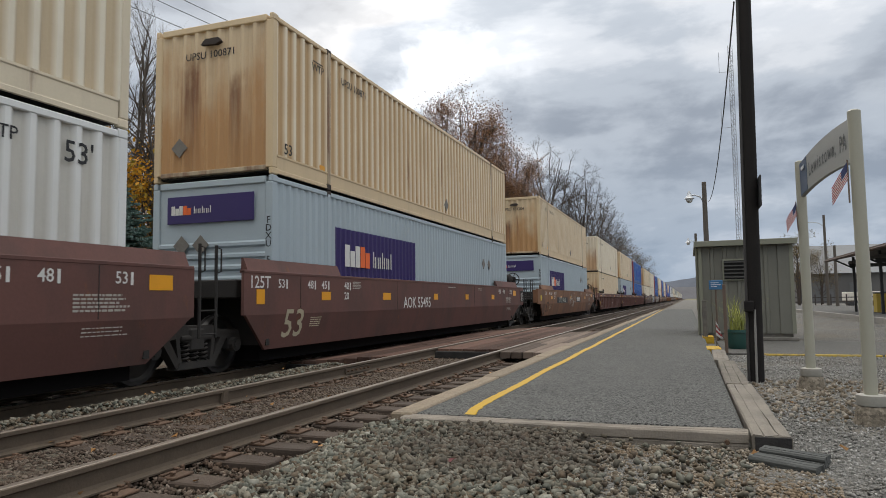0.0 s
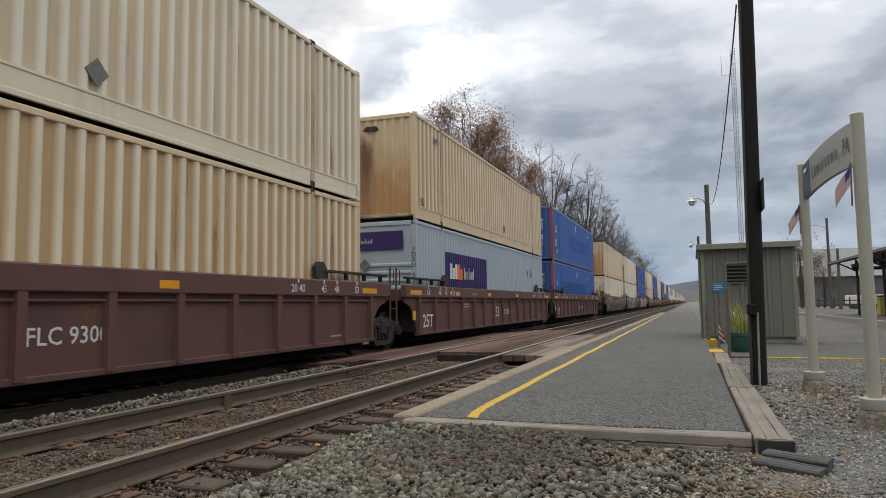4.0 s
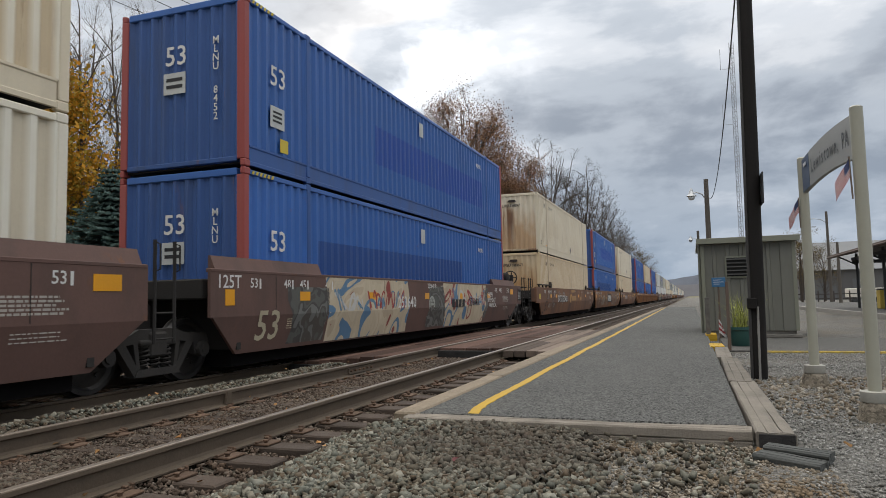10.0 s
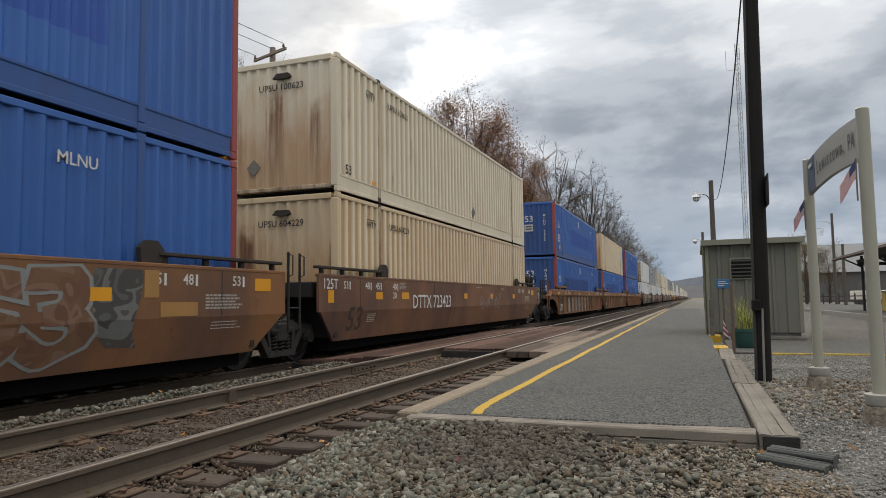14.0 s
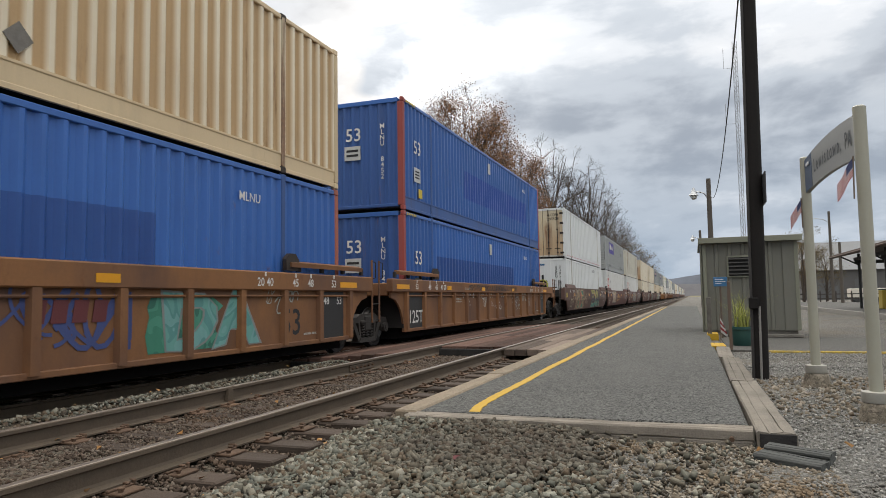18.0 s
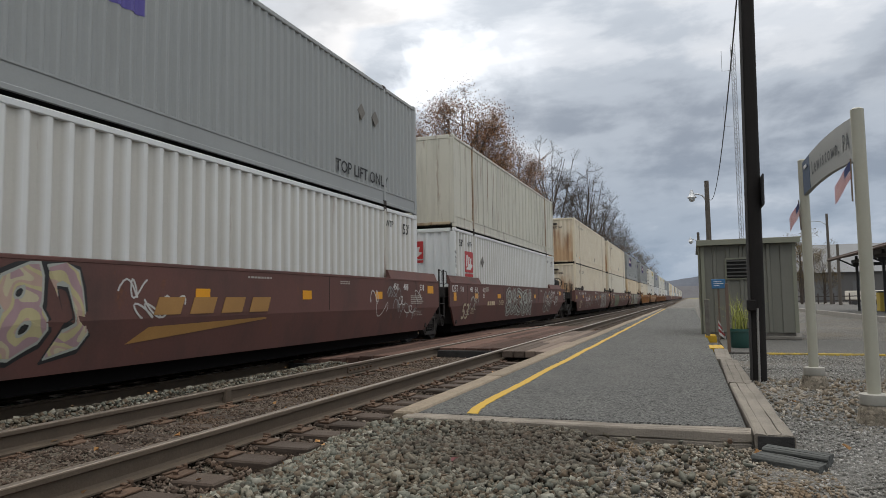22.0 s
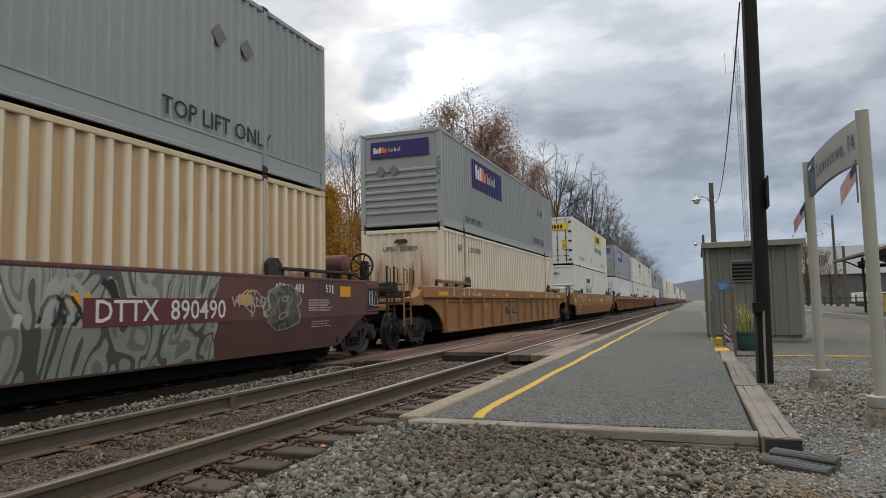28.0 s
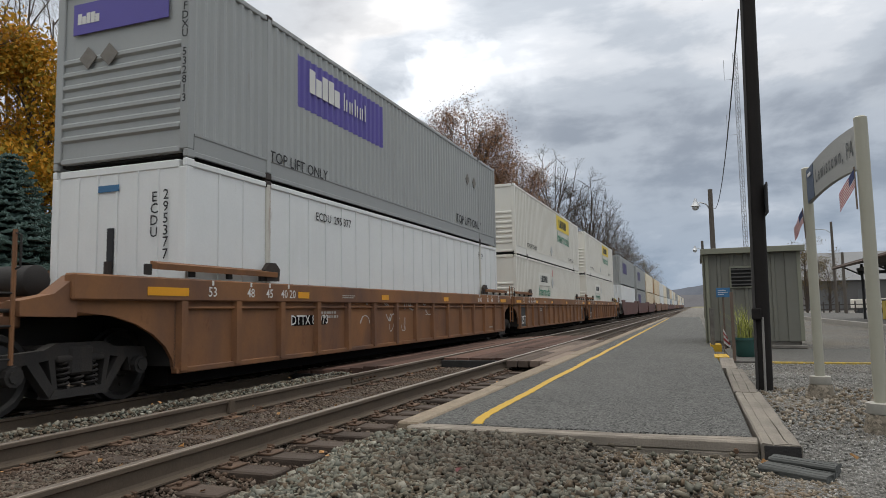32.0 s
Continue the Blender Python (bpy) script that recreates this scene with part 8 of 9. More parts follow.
def graffiti(car, x, style, *a):
    """Sprayed marks and stencils on the side of a car."""
    if style == "tag":
        seed, y0, y1, colours = a
        rng = random.Random(seed)
        y = y0
        while y < y1:
            w, h = rng.uniform(0.2, 0.5), rng.uniform(0.15, 0.42)
            z = rng.uniform(0.62, 1.5 - h)
            part("sprayed_line", ribbon([(p, min(max(q, 0.5), 1.57)) for p, q in scrawl(rng, y, z, w, h)], rng.uniform(0.014, 0.028), x + 0.004), SPRAY[rng.choice(colours)], car)
            y += w * rng.uniform(0.5, 0.95)
    elif style == "brush":
        seed, y0, y1, colours, wide = a
        rng = random.Random(seed)
        y = y0
        while y < y1:
            w, h = rng.uniform(0.35, 0.8), rng.uniform(0.35, 0.85)
            z = rng.uniform(0.46, 1.5 - h)
            part("sprayed_stroke", ribbon([(min(max(p, y0), y1), min(max(q, 0.42), 1.57)) for p, q in scrawl(rng, y, z, w, h)], wide * rng.uniform(0.6, 1.3), x + 0.003), SPRAY[rng.choice(colours)], car)
            y += w * rng.uniform(0.35, 0.7)
    elif style == "chord":
        seed, y0, y1, colours = a
        rng = random.Random(seed)
        y = y0
        while y < y1:
            w = rng.uniform(0.1, 0.3)
            part("sprayed_line", ribbon([(p, min(max(q, 1.33), 1.57)) for p, q in scrawl(rng, y, 1.36, w, 0.18)], 0.02, 1.494), SPRAY[rng.choice(colours)], car)
            y += w * rng.uniform(0.8, 1.3)
    elif style == "letters":
        text, y0, y1, z0, z1, fill, line = a[:7]
        fat_word(car, text, y0, y1, z0, z1, MURALS[fill], SPRAY[line], x, int(y0 * 10), a[7] if len(a) > 7 else False)
    elif style == "mural":
        y0, y1, z0, z1, m = a
        mural(car, y0, y1, z0, z1, MURALS[m], x, int(y0 * 7))
    elif style == "word":
        text, size, y, z, m = a
        sign_side(car, text, size, x + 0.009, y, z, {"white": WHITE, "black": BLACK, "pale": SPRAY["pale"], "cream": SPRAY["cream"], "blue": SPRAY["blue"]}[m])
    elif style == "plate":
        y0, y1, z0, z1, m = a
        plate_side(car, x - 0.002, y0, y1, z0, z1, {"maroon": PLATE_RED, "black": BLACK, "grey": GRIME, "pitch": SOOTY, "ochre": SPRAY["ochre"]}[m], name="stencil_plate")
    elif style == "logo":
        y0, y1, z0, z1, m, slats = a
        block_logo(car, y0, y1, z0, z1, {"white": WHITE, "ochre": SPRAY["ochre"], "black": BLACK, "maroon": PLATE_RED, "cream": SPRAY["cream"]}[m], x + 0.004, slats)
    elif style == "swoosh":
        y0, y1, z0, z1, m = a
        v = [(side_at(z, x) + 0.004, y, z) for y, z in ((y0, z0), (y1, z1 - 0.03), (y1, z1), (y0 + 0.35, z1 - 0.06))]
        part("logo_stripe", Geo().add(v, [(0, 1, 2, 3)]), SPRAY[m], car)
    elif style == "outline":
        y0, y1, z0, z1, m = a
        part("stencil_frame", Geo().box(x, x + 0.003, y0, y1, z0, z0 + 0.02).box(x, x + 0.003, y0, y1, z1 - 0.02, z1).box(x, x + 0.003, y0, y0 + 0.02, z0 + 0.02, z1 - 0.02).box(x, x + 0.003, y1 - 0.02, y1, z0 + 0.02, z1 - 0.02), SPRAY[m], car)
    elif style == "ring":
        y, z, r, m = a
        part("emblem", ribbon([(y + r * math.cos(q), z + r * math.sin(q)) for q in [2 * math.pi * k / 24 for k in range(25)]], 0.05, x + 0.003), SPRAY[m], car)
        part("emblem", ribbon([(y + r * 0.75 * math.cos(q), z + r * 0.75 * math.sin(q)) for q in [2 * math.pi * k / 24 for k in range(25)]], 0.025, x + 0.003), SPRAY[m], car)
        for d in (-0.3, 0.3):
            part("emblem", ribbon([(y + d * r, z - 0.6 * r), (y + d * r, z + 0.6 * r)], 0.06, x + 0.003), SPRAY[m], car)
        part("emblem", ribbon([(y - 0.6 * r, z), (y + 0.6 * r, z)], 0.06, x + 0.003), SPRAY[m], car)


SOOTY = mat("sooty_brown_patch", (0.055, 0.036, 0.03), 0.75, var=0.35, scale=2)
PLATE_RED = mat("maroon_stencil_plate", (0.12, 0.028, 0.03), 0.6, var=0.15)


def well_car(style, colour, front, rear, near=True, hood="hood", number="", art=()):
    """style: 'smooth' or 'ribbed' sides; front and rear: 'lead' ends with a coupler, or 'joint' ends that share a truck."""
    paint = CAR[colour]
    c = thing("well_car", "%s %s container well car of the passing train" % (CAR_WORDS[colour], "smooth-sided" if style == "smooth" else "rib-sided"), "well car", group="well cars of the train")
    f_top, f_bot = (-1.9, -0.3) if front == "lead" else (-1.05, -0.3)
    r_top, r_bot = (L53 + 1.9, L53 + 0.3) if rear == "lead" else (L53 + 1.05, L53 + 0.3)
    f_mid = -1.25 if front == "lead" else -1.0
    r_mid = L53 + 1.25 if rear == "lead" else L53 + 1.0
    zb, zm, zt = 0.35, 0.93, 1.62
    X = 1.49

    def plates():
        g = Geo()
        if style == "smooth":
            g.prism([(f_top, zm), (f_top, zt), (r_top, zt), (r_top, zm)], "x", X - 0.05, X)
            o = [(X, f_mid, zm), (X, r_mid, zm), (X - LEAN, r_bot, zb), (X - LEAN, f_bot, zb), (X - 0.05, f_mid, zm), (X - 0.05, r_mid, zm), (X - LEAN - 0.05, r_bot, zb), (X - LEAN - 0.05, f_bot, zb)]
            g.add(o, [(0, 1, 2, 3), (7, 6, 5, 4), (3, 2, 6, 7), (0, 3, 7, 4), (2, 1, 5, 6)])
        else:
            arc = [(f_top + (f_bot - f_top) * math.sin(a) ** 0.8, 1.16 - (1.16 - zb) * (1 - math.cos(a)) ** 0.8) for a in [k * math.pi / 2 / 6 for k in range(7)]]
            arc2 = [(r_top - (r_top - r_bot) * math.sin(a) ** 0.8, 1.16 - (1.16 - zb) * (1 - math.cos(a)) ** 0.8) for a in [k * math.pi / 2 / 6 for k in range(7)]]
            g.prism([(f_top, 1.32)] + arc + arc2[::-1] + [(r_top, 1.32)], "x", X - 0.14, X - 0.09)
        return g
    for s in (1, -1):
        m = None if s > 0 else pose(0, L53, 0, 0, 0, 180)
        if s < 0 and front != rear:
            m = Matrix.Diagonal((-1, 1, 1, 1))
        part("side_plate", shared(("side_plate", style, front, rear), plates), paint, c, m=m)
        if style == "smooth":
            part("top_chord", shared(("top_chord", front, rear), lambda: Geo().soft(X - 0.09, X + 0.006, f_top, r_top, zt - 0.03, zt + 0.025, 0.01)), paint, c, m=m)
        else:
            part("top_chord", shared(("top_chord_r", front, rear), lambda: Geo().soft(X - 0.16, X, f_top - 0.1, r_top + 0.1, 1.29, 1.60, 0.02)), paint, c, m=m)
            part("bottom_chord", shared(("bottom_chord_r", front, rear), lambda: Geo().soft(X - 0.15, X - 0.04, f_bot, r_bot, zb - 0.03, zb + 0.05, 0.01)), paint, c, m=m)
    if style == "ribbed":
        n = 15
        for k in range(n):
            y = -0.2 + (L53 + 0.4) * k / (n - 1)
            part("rib", shared("rib", lambda: Geo().prism([(-0.09, 0.0), (-0.06, 0.09), (0.06, 0.09), (0.09, 0.0)], "z", 0.36, 1.30)), paint, c, m=pose(X - 0.1, y, 0) @ pose(0, 0, 0, 0, 0, -90))
        part("pipe", shared("side_pipe", lambda: Geo().tube([(X - 0.06, -0.2, 1.2), (X - 0.06, L53 + 0.2, 1.2)], 0.022, 6)), paint, c)
    # floor hung low and blackened to stand for the shade under the car
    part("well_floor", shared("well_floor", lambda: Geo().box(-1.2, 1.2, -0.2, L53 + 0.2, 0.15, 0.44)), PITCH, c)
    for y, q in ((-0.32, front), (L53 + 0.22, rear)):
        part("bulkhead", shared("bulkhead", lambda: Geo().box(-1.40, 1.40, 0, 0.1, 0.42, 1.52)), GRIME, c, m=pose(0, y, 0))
    for end, sgn, q in ((front, 1, "front"), (rear, -1, "rear")):
        em = Matrix.Identity(4) if sgn > 0 else TURN
        if end == "lead":
            part("end_deck", shared("end_deck", lambda: Geo().soft(-1.38, 1.38, -1.88, -0.33, 1.12, 1.30, 0.02).soft(-0.45, 0.45, -3.0, -1.8, 0.98, 1.14, 0.02)), paint if style == "ribbed" else GRIME, c, m=em)
            part("draft_sill", shared("draft_sill", lambda: Geo().soft(-0.26, 0.26, -3.05, -0.4, 0.70, 1.10, 0.02)), GRIME, c, m=em)
            part("coupler", shared("coupler", lambda: Geo().soft(-0.08, 0.08, -3.3, -3.0, 0.78, 0.94, 0.02).soft(-0.17, 0.16, -3.49, -3.28, 0.72, 1.0, 0.04)), CAST, c, m=em)
            part("walkway", shared("walkway", lambda: Geo().soft(-1.36, 1.36, -3.0, -2.55, 1.16, 1.20, 0.01)), GRIME, c, m=em)
            part("handrail", shared("handrail", lambda: Geo().tube([(-1.3, -2.95, 1.2), (-1.3, -2.95, 1.62), (1.3, -2.95, 1.62), (1.3, -2.95, 1.2)], 0.018, 6)), GRIME, c, m=em)
            part("brake_cylinder", shared("brake_cylinder", lambda: Geo().tube([(-0.5, -1.7, 1.55), (-0.45, -1.7, 1.55), (0.55, -1.7, 1.55), (0.6, -1.7, 1.55)], [0.12, 0.19, 0.19, 0.12], 14), 40), GRIME, c, m=em)
            ladder(c, 1.40 if sgn > 0 else 1.40, -2.85 if sgn > 0 else L53 + 2.75, 0.62, 2.02, paint if style == "ribbed" else GRIME)
            ladder(c, -1.40, -2.85 if sgn > 0 else L53 + 2.75, 0.62, 2.02, GRIME)
            truck(c, -1.5 if sgn > 0 else L53 + 1.5)
            if style == "ribbed" and sgn < 0 and colour == "orange":
                bw = part("brake_wheel", shared("brake_wheel", brake_wheel_geo, 50), mat("acid_yellow", (0.50, 0.52, 0.06), 0.6, var=0.15), c, "bright yellow hand brake wheel", m=pose(0.95, L53 + 2.2, 1.72))
                part("brake_box", shared("brake_box", lambda: Geo().soft(-0.22, 0.18, 0.05, 0.4, -0.45, 0.25, 0.03)), GRIME, c, m=pose(0.95, L53 + 2.2, 1.72))
            if sgn < 0:
                part("air_reservoir", shared("air_reservoir", lambda: Geo().tube([(-0.72, 0, 0), (-0.66, 0, 0), (0.66, 0, 0), (0.72, 0, 0)], [0.1, 0.2, 0.2, 0.1], 14), 40), CAR["maroon"] if colour == "maroon" and style == "smooth" and hood == "rack" else GRIME, c, m=pose(0.55, L53 + 0.95, 1.62 if style == "ribbed" else 1.98))
                part("reservoir_stand", shared("reservoir_stand", lambda: Geo().soft(-0.5, -0.42, -0.12, 0.12, -0.7, -0.15, 0.01).soft(0.42, 0.5, -0.12, 0.12, -0.7, -0.15, 0.01)), GRIME, c, m=pose(0.55, L53 + 0.95, 1.98))
                if style == "smooth":
                    part("brake_wheel", shared("brake_wheel", brake_wheel_geo, 50), GRIME, c, m=pose(1.05, L53 + 2.0, 2.0))
                    part("brake_box", shared("brake_post", lambda: Geo().soft(-0.09, 0.09, 0.05, 0.2, -0.75, 0.12, 0.03)), GRIME, c, m=pose(1.05, L53 + 2.0, 2.0))
            if style == "smooth":
                part("end_box", shared("end_box", lambda: Geo().soft(1.22, 1.505, -1.93, -1.33, 0.98, 1.60, 0.02)), paint, c, m=em if sgn > 0 else Matrix.Translation((0, L53 + 3.26, 0)))
            else:
                part("end_bracket", shared("end_bracket", lambda: Geo().prism([(-1.9, 1.58), (-1.9, 1.1), (-2.6, 1.12), (-2.6, 1.28), (-2.2, 1.36)], "x", 1.2, 1.44)), paint, c, m=em if sgn > 0 else Matrix.Translation((0, L53, 0)) @ Matrix.Diagonal((1, -1, 1, 1)))
        else:
            part("joint_deck", shared("joint_deck", lambda: Geo().soft(-1.3, 1.3, -1.0, -0.33, 1.2, 1.5, 0.02).soft(-0.3, 0.3, -1.75, -0.9, 0.72, 1.15, 0.04)), paint if style == "ribbed" else GRIME, c, m=em)
            if sgn > 0:
                truck(c, -1.62)
            else:
                ladder(c, 1.44, L53 + 1.4, 0.62, 1.98, paint if style == "ribbed" else GRIME, 0.36)
    # guides that stand above the side at both ends
    for sgn in (1, -1):
        base = Matrix.Identity(4) if sgn > 0 else Matrix.Translation((0, L53, 0)) @ Matrix.Diagonal((1, -1, 1, 1))
        for s in (1, -1):
            m = base if s > 0 else base @ Matrix.Diagonal((-1, 1, 1, 1))
            if hood == "hood":
                part("guide_plate", shared("guide_plate", lambda: Geo().prism([(1.485, 1.64), (1.40, 1.84), (1.36, 1.84), (1.36, 1.64)], "y", -0.95, 2.12)), paint, c, m=m)
            else:
                if style == "ribbed" and colour != "maroon":
                    part("guide_rail", shared("guide_beam", lambda: Geo().prism([(1.33, 1.72), (1.47, 1.70), (1.48, 1.78), (1.33, 1.82)], "y", -0.7, 2.0)), paint, c, m=m)
                else:
                    part("guide_rail", shared("guide_rail", lambda: Geo().soft(1.33, 1.47, -1.0, 1.8, 1.75, 1.80, 0.008)), CAST, c, m=m)
                for k in range(4):
                    part("guide_foot", shared("guide_foot", lambda: Geo().soft(1.36, 1.42, -0.05, 0.05, 1.63, 1.77, 0.008)), GRIME, c, m=m @ pose(0, -0.8 + k * 0.82, 0))
                part("lock_lug", shared("lock_lug", lambda: Geo().prism([(1.75, 1.64), (1.7, 1.82), (1.82, 1.94), (2.0, 1.94), (2.12, 1.84), (2.1, 1.64)], "x", 1.36, 1.44)), CAST, c, m=m)
    if near:
        xt = X + 0.002
        if style == "smooth":
            for y, w in ((1.35, 0.34), (2.75 if number[:1] == "D" else 4.1, 0.42), (7.4, 0.30), (10.2, 0.3), (13.2, 0.34)):
                plate_side(c, X, y, y + w, 1.16, 1.32, REFLECT, name="reflector")
            plate_side(c, X, -0.72 if front == "joint" else -1.3, -0.5 if front == "joint" else -1.02, 1.1, 1.34, LABELY if front == "lead" else REFLECT, name="label")
            plate_side(c, X, L53 + 0.2, L53 + 0.62, 1.3, 1.5, REFLECT, name="reflector")
            part("lettering", lettering("53", 0.5), mat("dark_stencil", (0.06, 0.042, 0.035), 0.8) if colour in ("rust", "orange") else mat("buff_stencil", (0.46, 0.40, 0.28), 0.7), c, m=Matrix.Translation((side_at(0.74, X) + 0.008, 0.42, 0.74)) @ pose(0, 0, 0, 0, 12.6, 0) @ FACE_SIDE)
            for y, tx in ((0.0, "53"), (0.95, "48"), (1.45, "45"), (2.35, "40"), (L53 - 0.25, "53"), (L53 - 1.3, "48"), (L53 - 1.9, "45")):
                sign_side(c, tx, 0.15, xt, y, 1.44, WHITE)
                plate_side(c, X, y + 0.14, y + 0.18, 1.36, 1.52, WHITE, name="stencil_bar")
            sign_side(c, "20", 0.15, xt, 2.35, 1.24, WHITE)
            if front == "joint":
                sign_side(c, "125T", 0.2, xt, -0.62, 1.45, WHITE)
            if number:
                sign_side(c, number, 0.34 if number[0] == "D" else 0.27, X + 0.012, 4.8 if number[0] == "D" else 6.2, 1.08, WHITE)
            text_block(c, X, L53 - 0.95, 1.22, 0.9, 5, 0.026, STENCIL, 3)
            text_block(c, X, L53 - 0.8, 0.84, 0.75, 3, 0.026, STENCIL, 4)
            text_block(c, X, 2.62, 1.52, 0.42, 5, 0.018, STENCIL, 5)
            text_block(c, X, 0.98, 0.84, 0.42, 5, 0.022, mat("buff_stencil", (0.46, 0.40, 0.28), 0.7), 6)
            text_block(c, X, 8.6, 1.5, 0.8, 1, 0.03, STENCIL, 7)
            text_block(c, X, 11.6, 1.5, 0.5, 2, 0.022, STENCIL, 8)
            if rear == "lead":
                bd = plate_side(c, 1.506, L53 + 1.38, L53 + 1.9, 1.06, 1.5, GRIME, "dark square board with white strokes", name="end_board", t=0.004)
                for k in range(3):
                    part("stroke", Geo().box(1.5105, 1.513, L53 + 1.43 + k * 0.07, L53 + 1.448 + k * 0.07, 1.12, 1.42), WHITE, bd)
                part("stroke", ribbon([(L53 + 1.64, 1.12), (L53 + 1.74, 1.42), (L53 + 1.86, 1.12), (L53 + 1.64, 1.12)], 0.018, 1.5115), WHITE, bd)
            for y in (0.6, 4.9, L53 - 5.0, L53 - 0.6):
                part("seam", Geo().box(X - 0.001, X + 0.004, y, y + 0.012, 0.95, zt - 0.03), GRIME, c)
        else:
            for y, w in ((-0.9, 0.75), (2.6, 0.36), (6.0, 0.36), (10.0, 0.36), (L53 - 0.3, 0.7)):
                plate_side(c, X, y, y + w, 1.36, 1.47, REFLECT, name="reflector")
            for y, tx in ((0.35, "53"), (1.25, "48"), (1.75, "45"), (2.3, "40 20"), (L53 - 0.55, "53"), (L53 - 1.4, "48"), (L53 - 1.9, "45"), (L53 - 2.8, "20 40")):
                sign_side(c, tx, 0.14, xt, y, 1.42, WHITE)
                plate_side(c, X, y - 0.02, y + 0.02, 1.52, 1.59, WHITE, name="stencil_bar")
            if colour == "maroon":
                sign_side(c, "125T", 0.34, X - 0.086, 0.4, 0.66, WHITE)
                sign_side(c, "53", 0.36, X - 0.086, 7.48, 0.80, WHITE)
                sign_side(c, number or "SFLC 9300", 0.2, X - 0.086, 8.66, 0.80, WHITE)
                plate_side(c, X - 0.088, -0.55, -0.35, 0.72, 0.95, LABELY, name="label")
            elif colour == "orange" and not number:
                pn = part("black_panel", Geo().box(X - 0.09, X - 0.084, 0.02, 0.88, 0.40, 1.28), mat("black_panel_paint", (0.025, 0.025, 0.025), 0.6, var=0.3), c)
                sign_side(c, "125T", 0.32, X - 0.08, 0.45, 0.66, WHITE)
                sign_side(c, "53", 0.46, X - 0.085, L53 - 1.9, 0.72, BLACK)
                pn = part("black_panel", Geo().box(X - 0.09, X - 0.084, L53 - 0.9, L53 - 0.02, 0.40, 1.28), mat("black_panel_paint", (0.025, 0.025, 0.025), 0.6, var=0.3), c)
                sign_side(c, "53", 0.15, X - 0.08, L53 - 0.2, 1.1, WHITE)
                sign_side(c, "48", 0.15, X - 0.08, L53 - 0.7, 1.1, WHITE)
            elif number:
                plate_side(c, X - 0.089, 2.55, 3.75, 0.88, 1.06, PITCH, name="stencil_plate", t=0.003)
                sign_side(c, number, 0.17, X - 0.083, 3.15, 0.97, WHITE)
            text_block(c, X - 0.088, 3.5, 1.08, 0.7, 2, 0.045, STENCIL, 9)
            text_block(c, X + 0.001, 4.2, 1.42, 0.6, 2, 0.022, STENCIL, 10)
            text_block(c, X - 0.088, L53 - 1.5, 0.5, 0.7, 1, 0.035, STENCIL, 11)
        for g in art:
            graffiti(c, PAINTED_X[style], *g)
    return c


# Each row: place of its container's front at the start, upper box, lower box, car style, paint, front end, rear end, guides, lettering
S, R, J, E = "smooth", "ribbed", "joint", "lead"
CONSIST = [
    (-9.40, "cream", "plain", S, "maroon", E, J, "hood", ""),
    (9.99, "tan", "sky", S, "maroon", J, E, "hood", "AOK 55495"),
    (32.98, "tan", "sky", S, "rust", E, E, "hood", ""),
    (56.07, "cream", "tan", R, "maroon", E, J, "rack", "SFLC 9300"),
    (75.45, "tan", "sky", R, "maroon", J, J, "rack", "SFLC 9300"),
    (94.66, "blue", "blue_o", R, "maroon", J, E, "rack", "SFLC 9300"),
    (117.92, "tan", "cream", S, "brown", E, J, "hood", ""),
    (137.27, "cream", "ivory", S, "brown", J, J, "hood", ""),
    (156.73, "blue", "blue", S, "brown", J, E, "hood", "253640"),
    (179.72, "cream", "tan", S, "rust", E, J, "rack", "DTTX 723423"),
    (199.16, "blue", "blue", S, "orange", J, J, "rack", ""),
    (218.52, "cream", "tan", S, "rust", J, E, "rack", "DTTX 723423"),
    (241.76, "blue", "blue", R, "orange", E, J, "rack", ""),
    (261.0, "tan", "blue_o", R, "orange", J, J, "rack", ""),
    (280.5, "blue", "blue", R, "orange", J, E, "rack", ""),
    (303.90, "reefer", "reefer", S, "brown", E, J, "hood", ""),
    (323.24, "grey", "arrow", S, "maroon", J, J, "hood", ""),
    (342.44, "offwhite", "arrow", S, "maroon", J, E, "hood", ""),
    (365.92, "cream", "cream", S, "maroon", E, J, "rack", ""),
    (384.61, "cream", "ivory", S, "maroon", J, J, "rack", ""),
    (403.60, "grey", "tan", S, "maroon", J, E, "rack", ""),
    (426.32, "grey", "cream", R, "ochre", E, E, "rack", ""),
    (449.00, "hunt", "hunt", S, "ochre", E, E, "rack", ""),
    (471.46, "grey", "reefer", R, "orange", E, J, "rack", "DTTX 88973"),
    (490.55, "hunt", "hunt", R, "orange", J, J, "rack", ""),
    (509.70, "hunt", "hunt", R, "orange", J, E, "rack", ""),
]
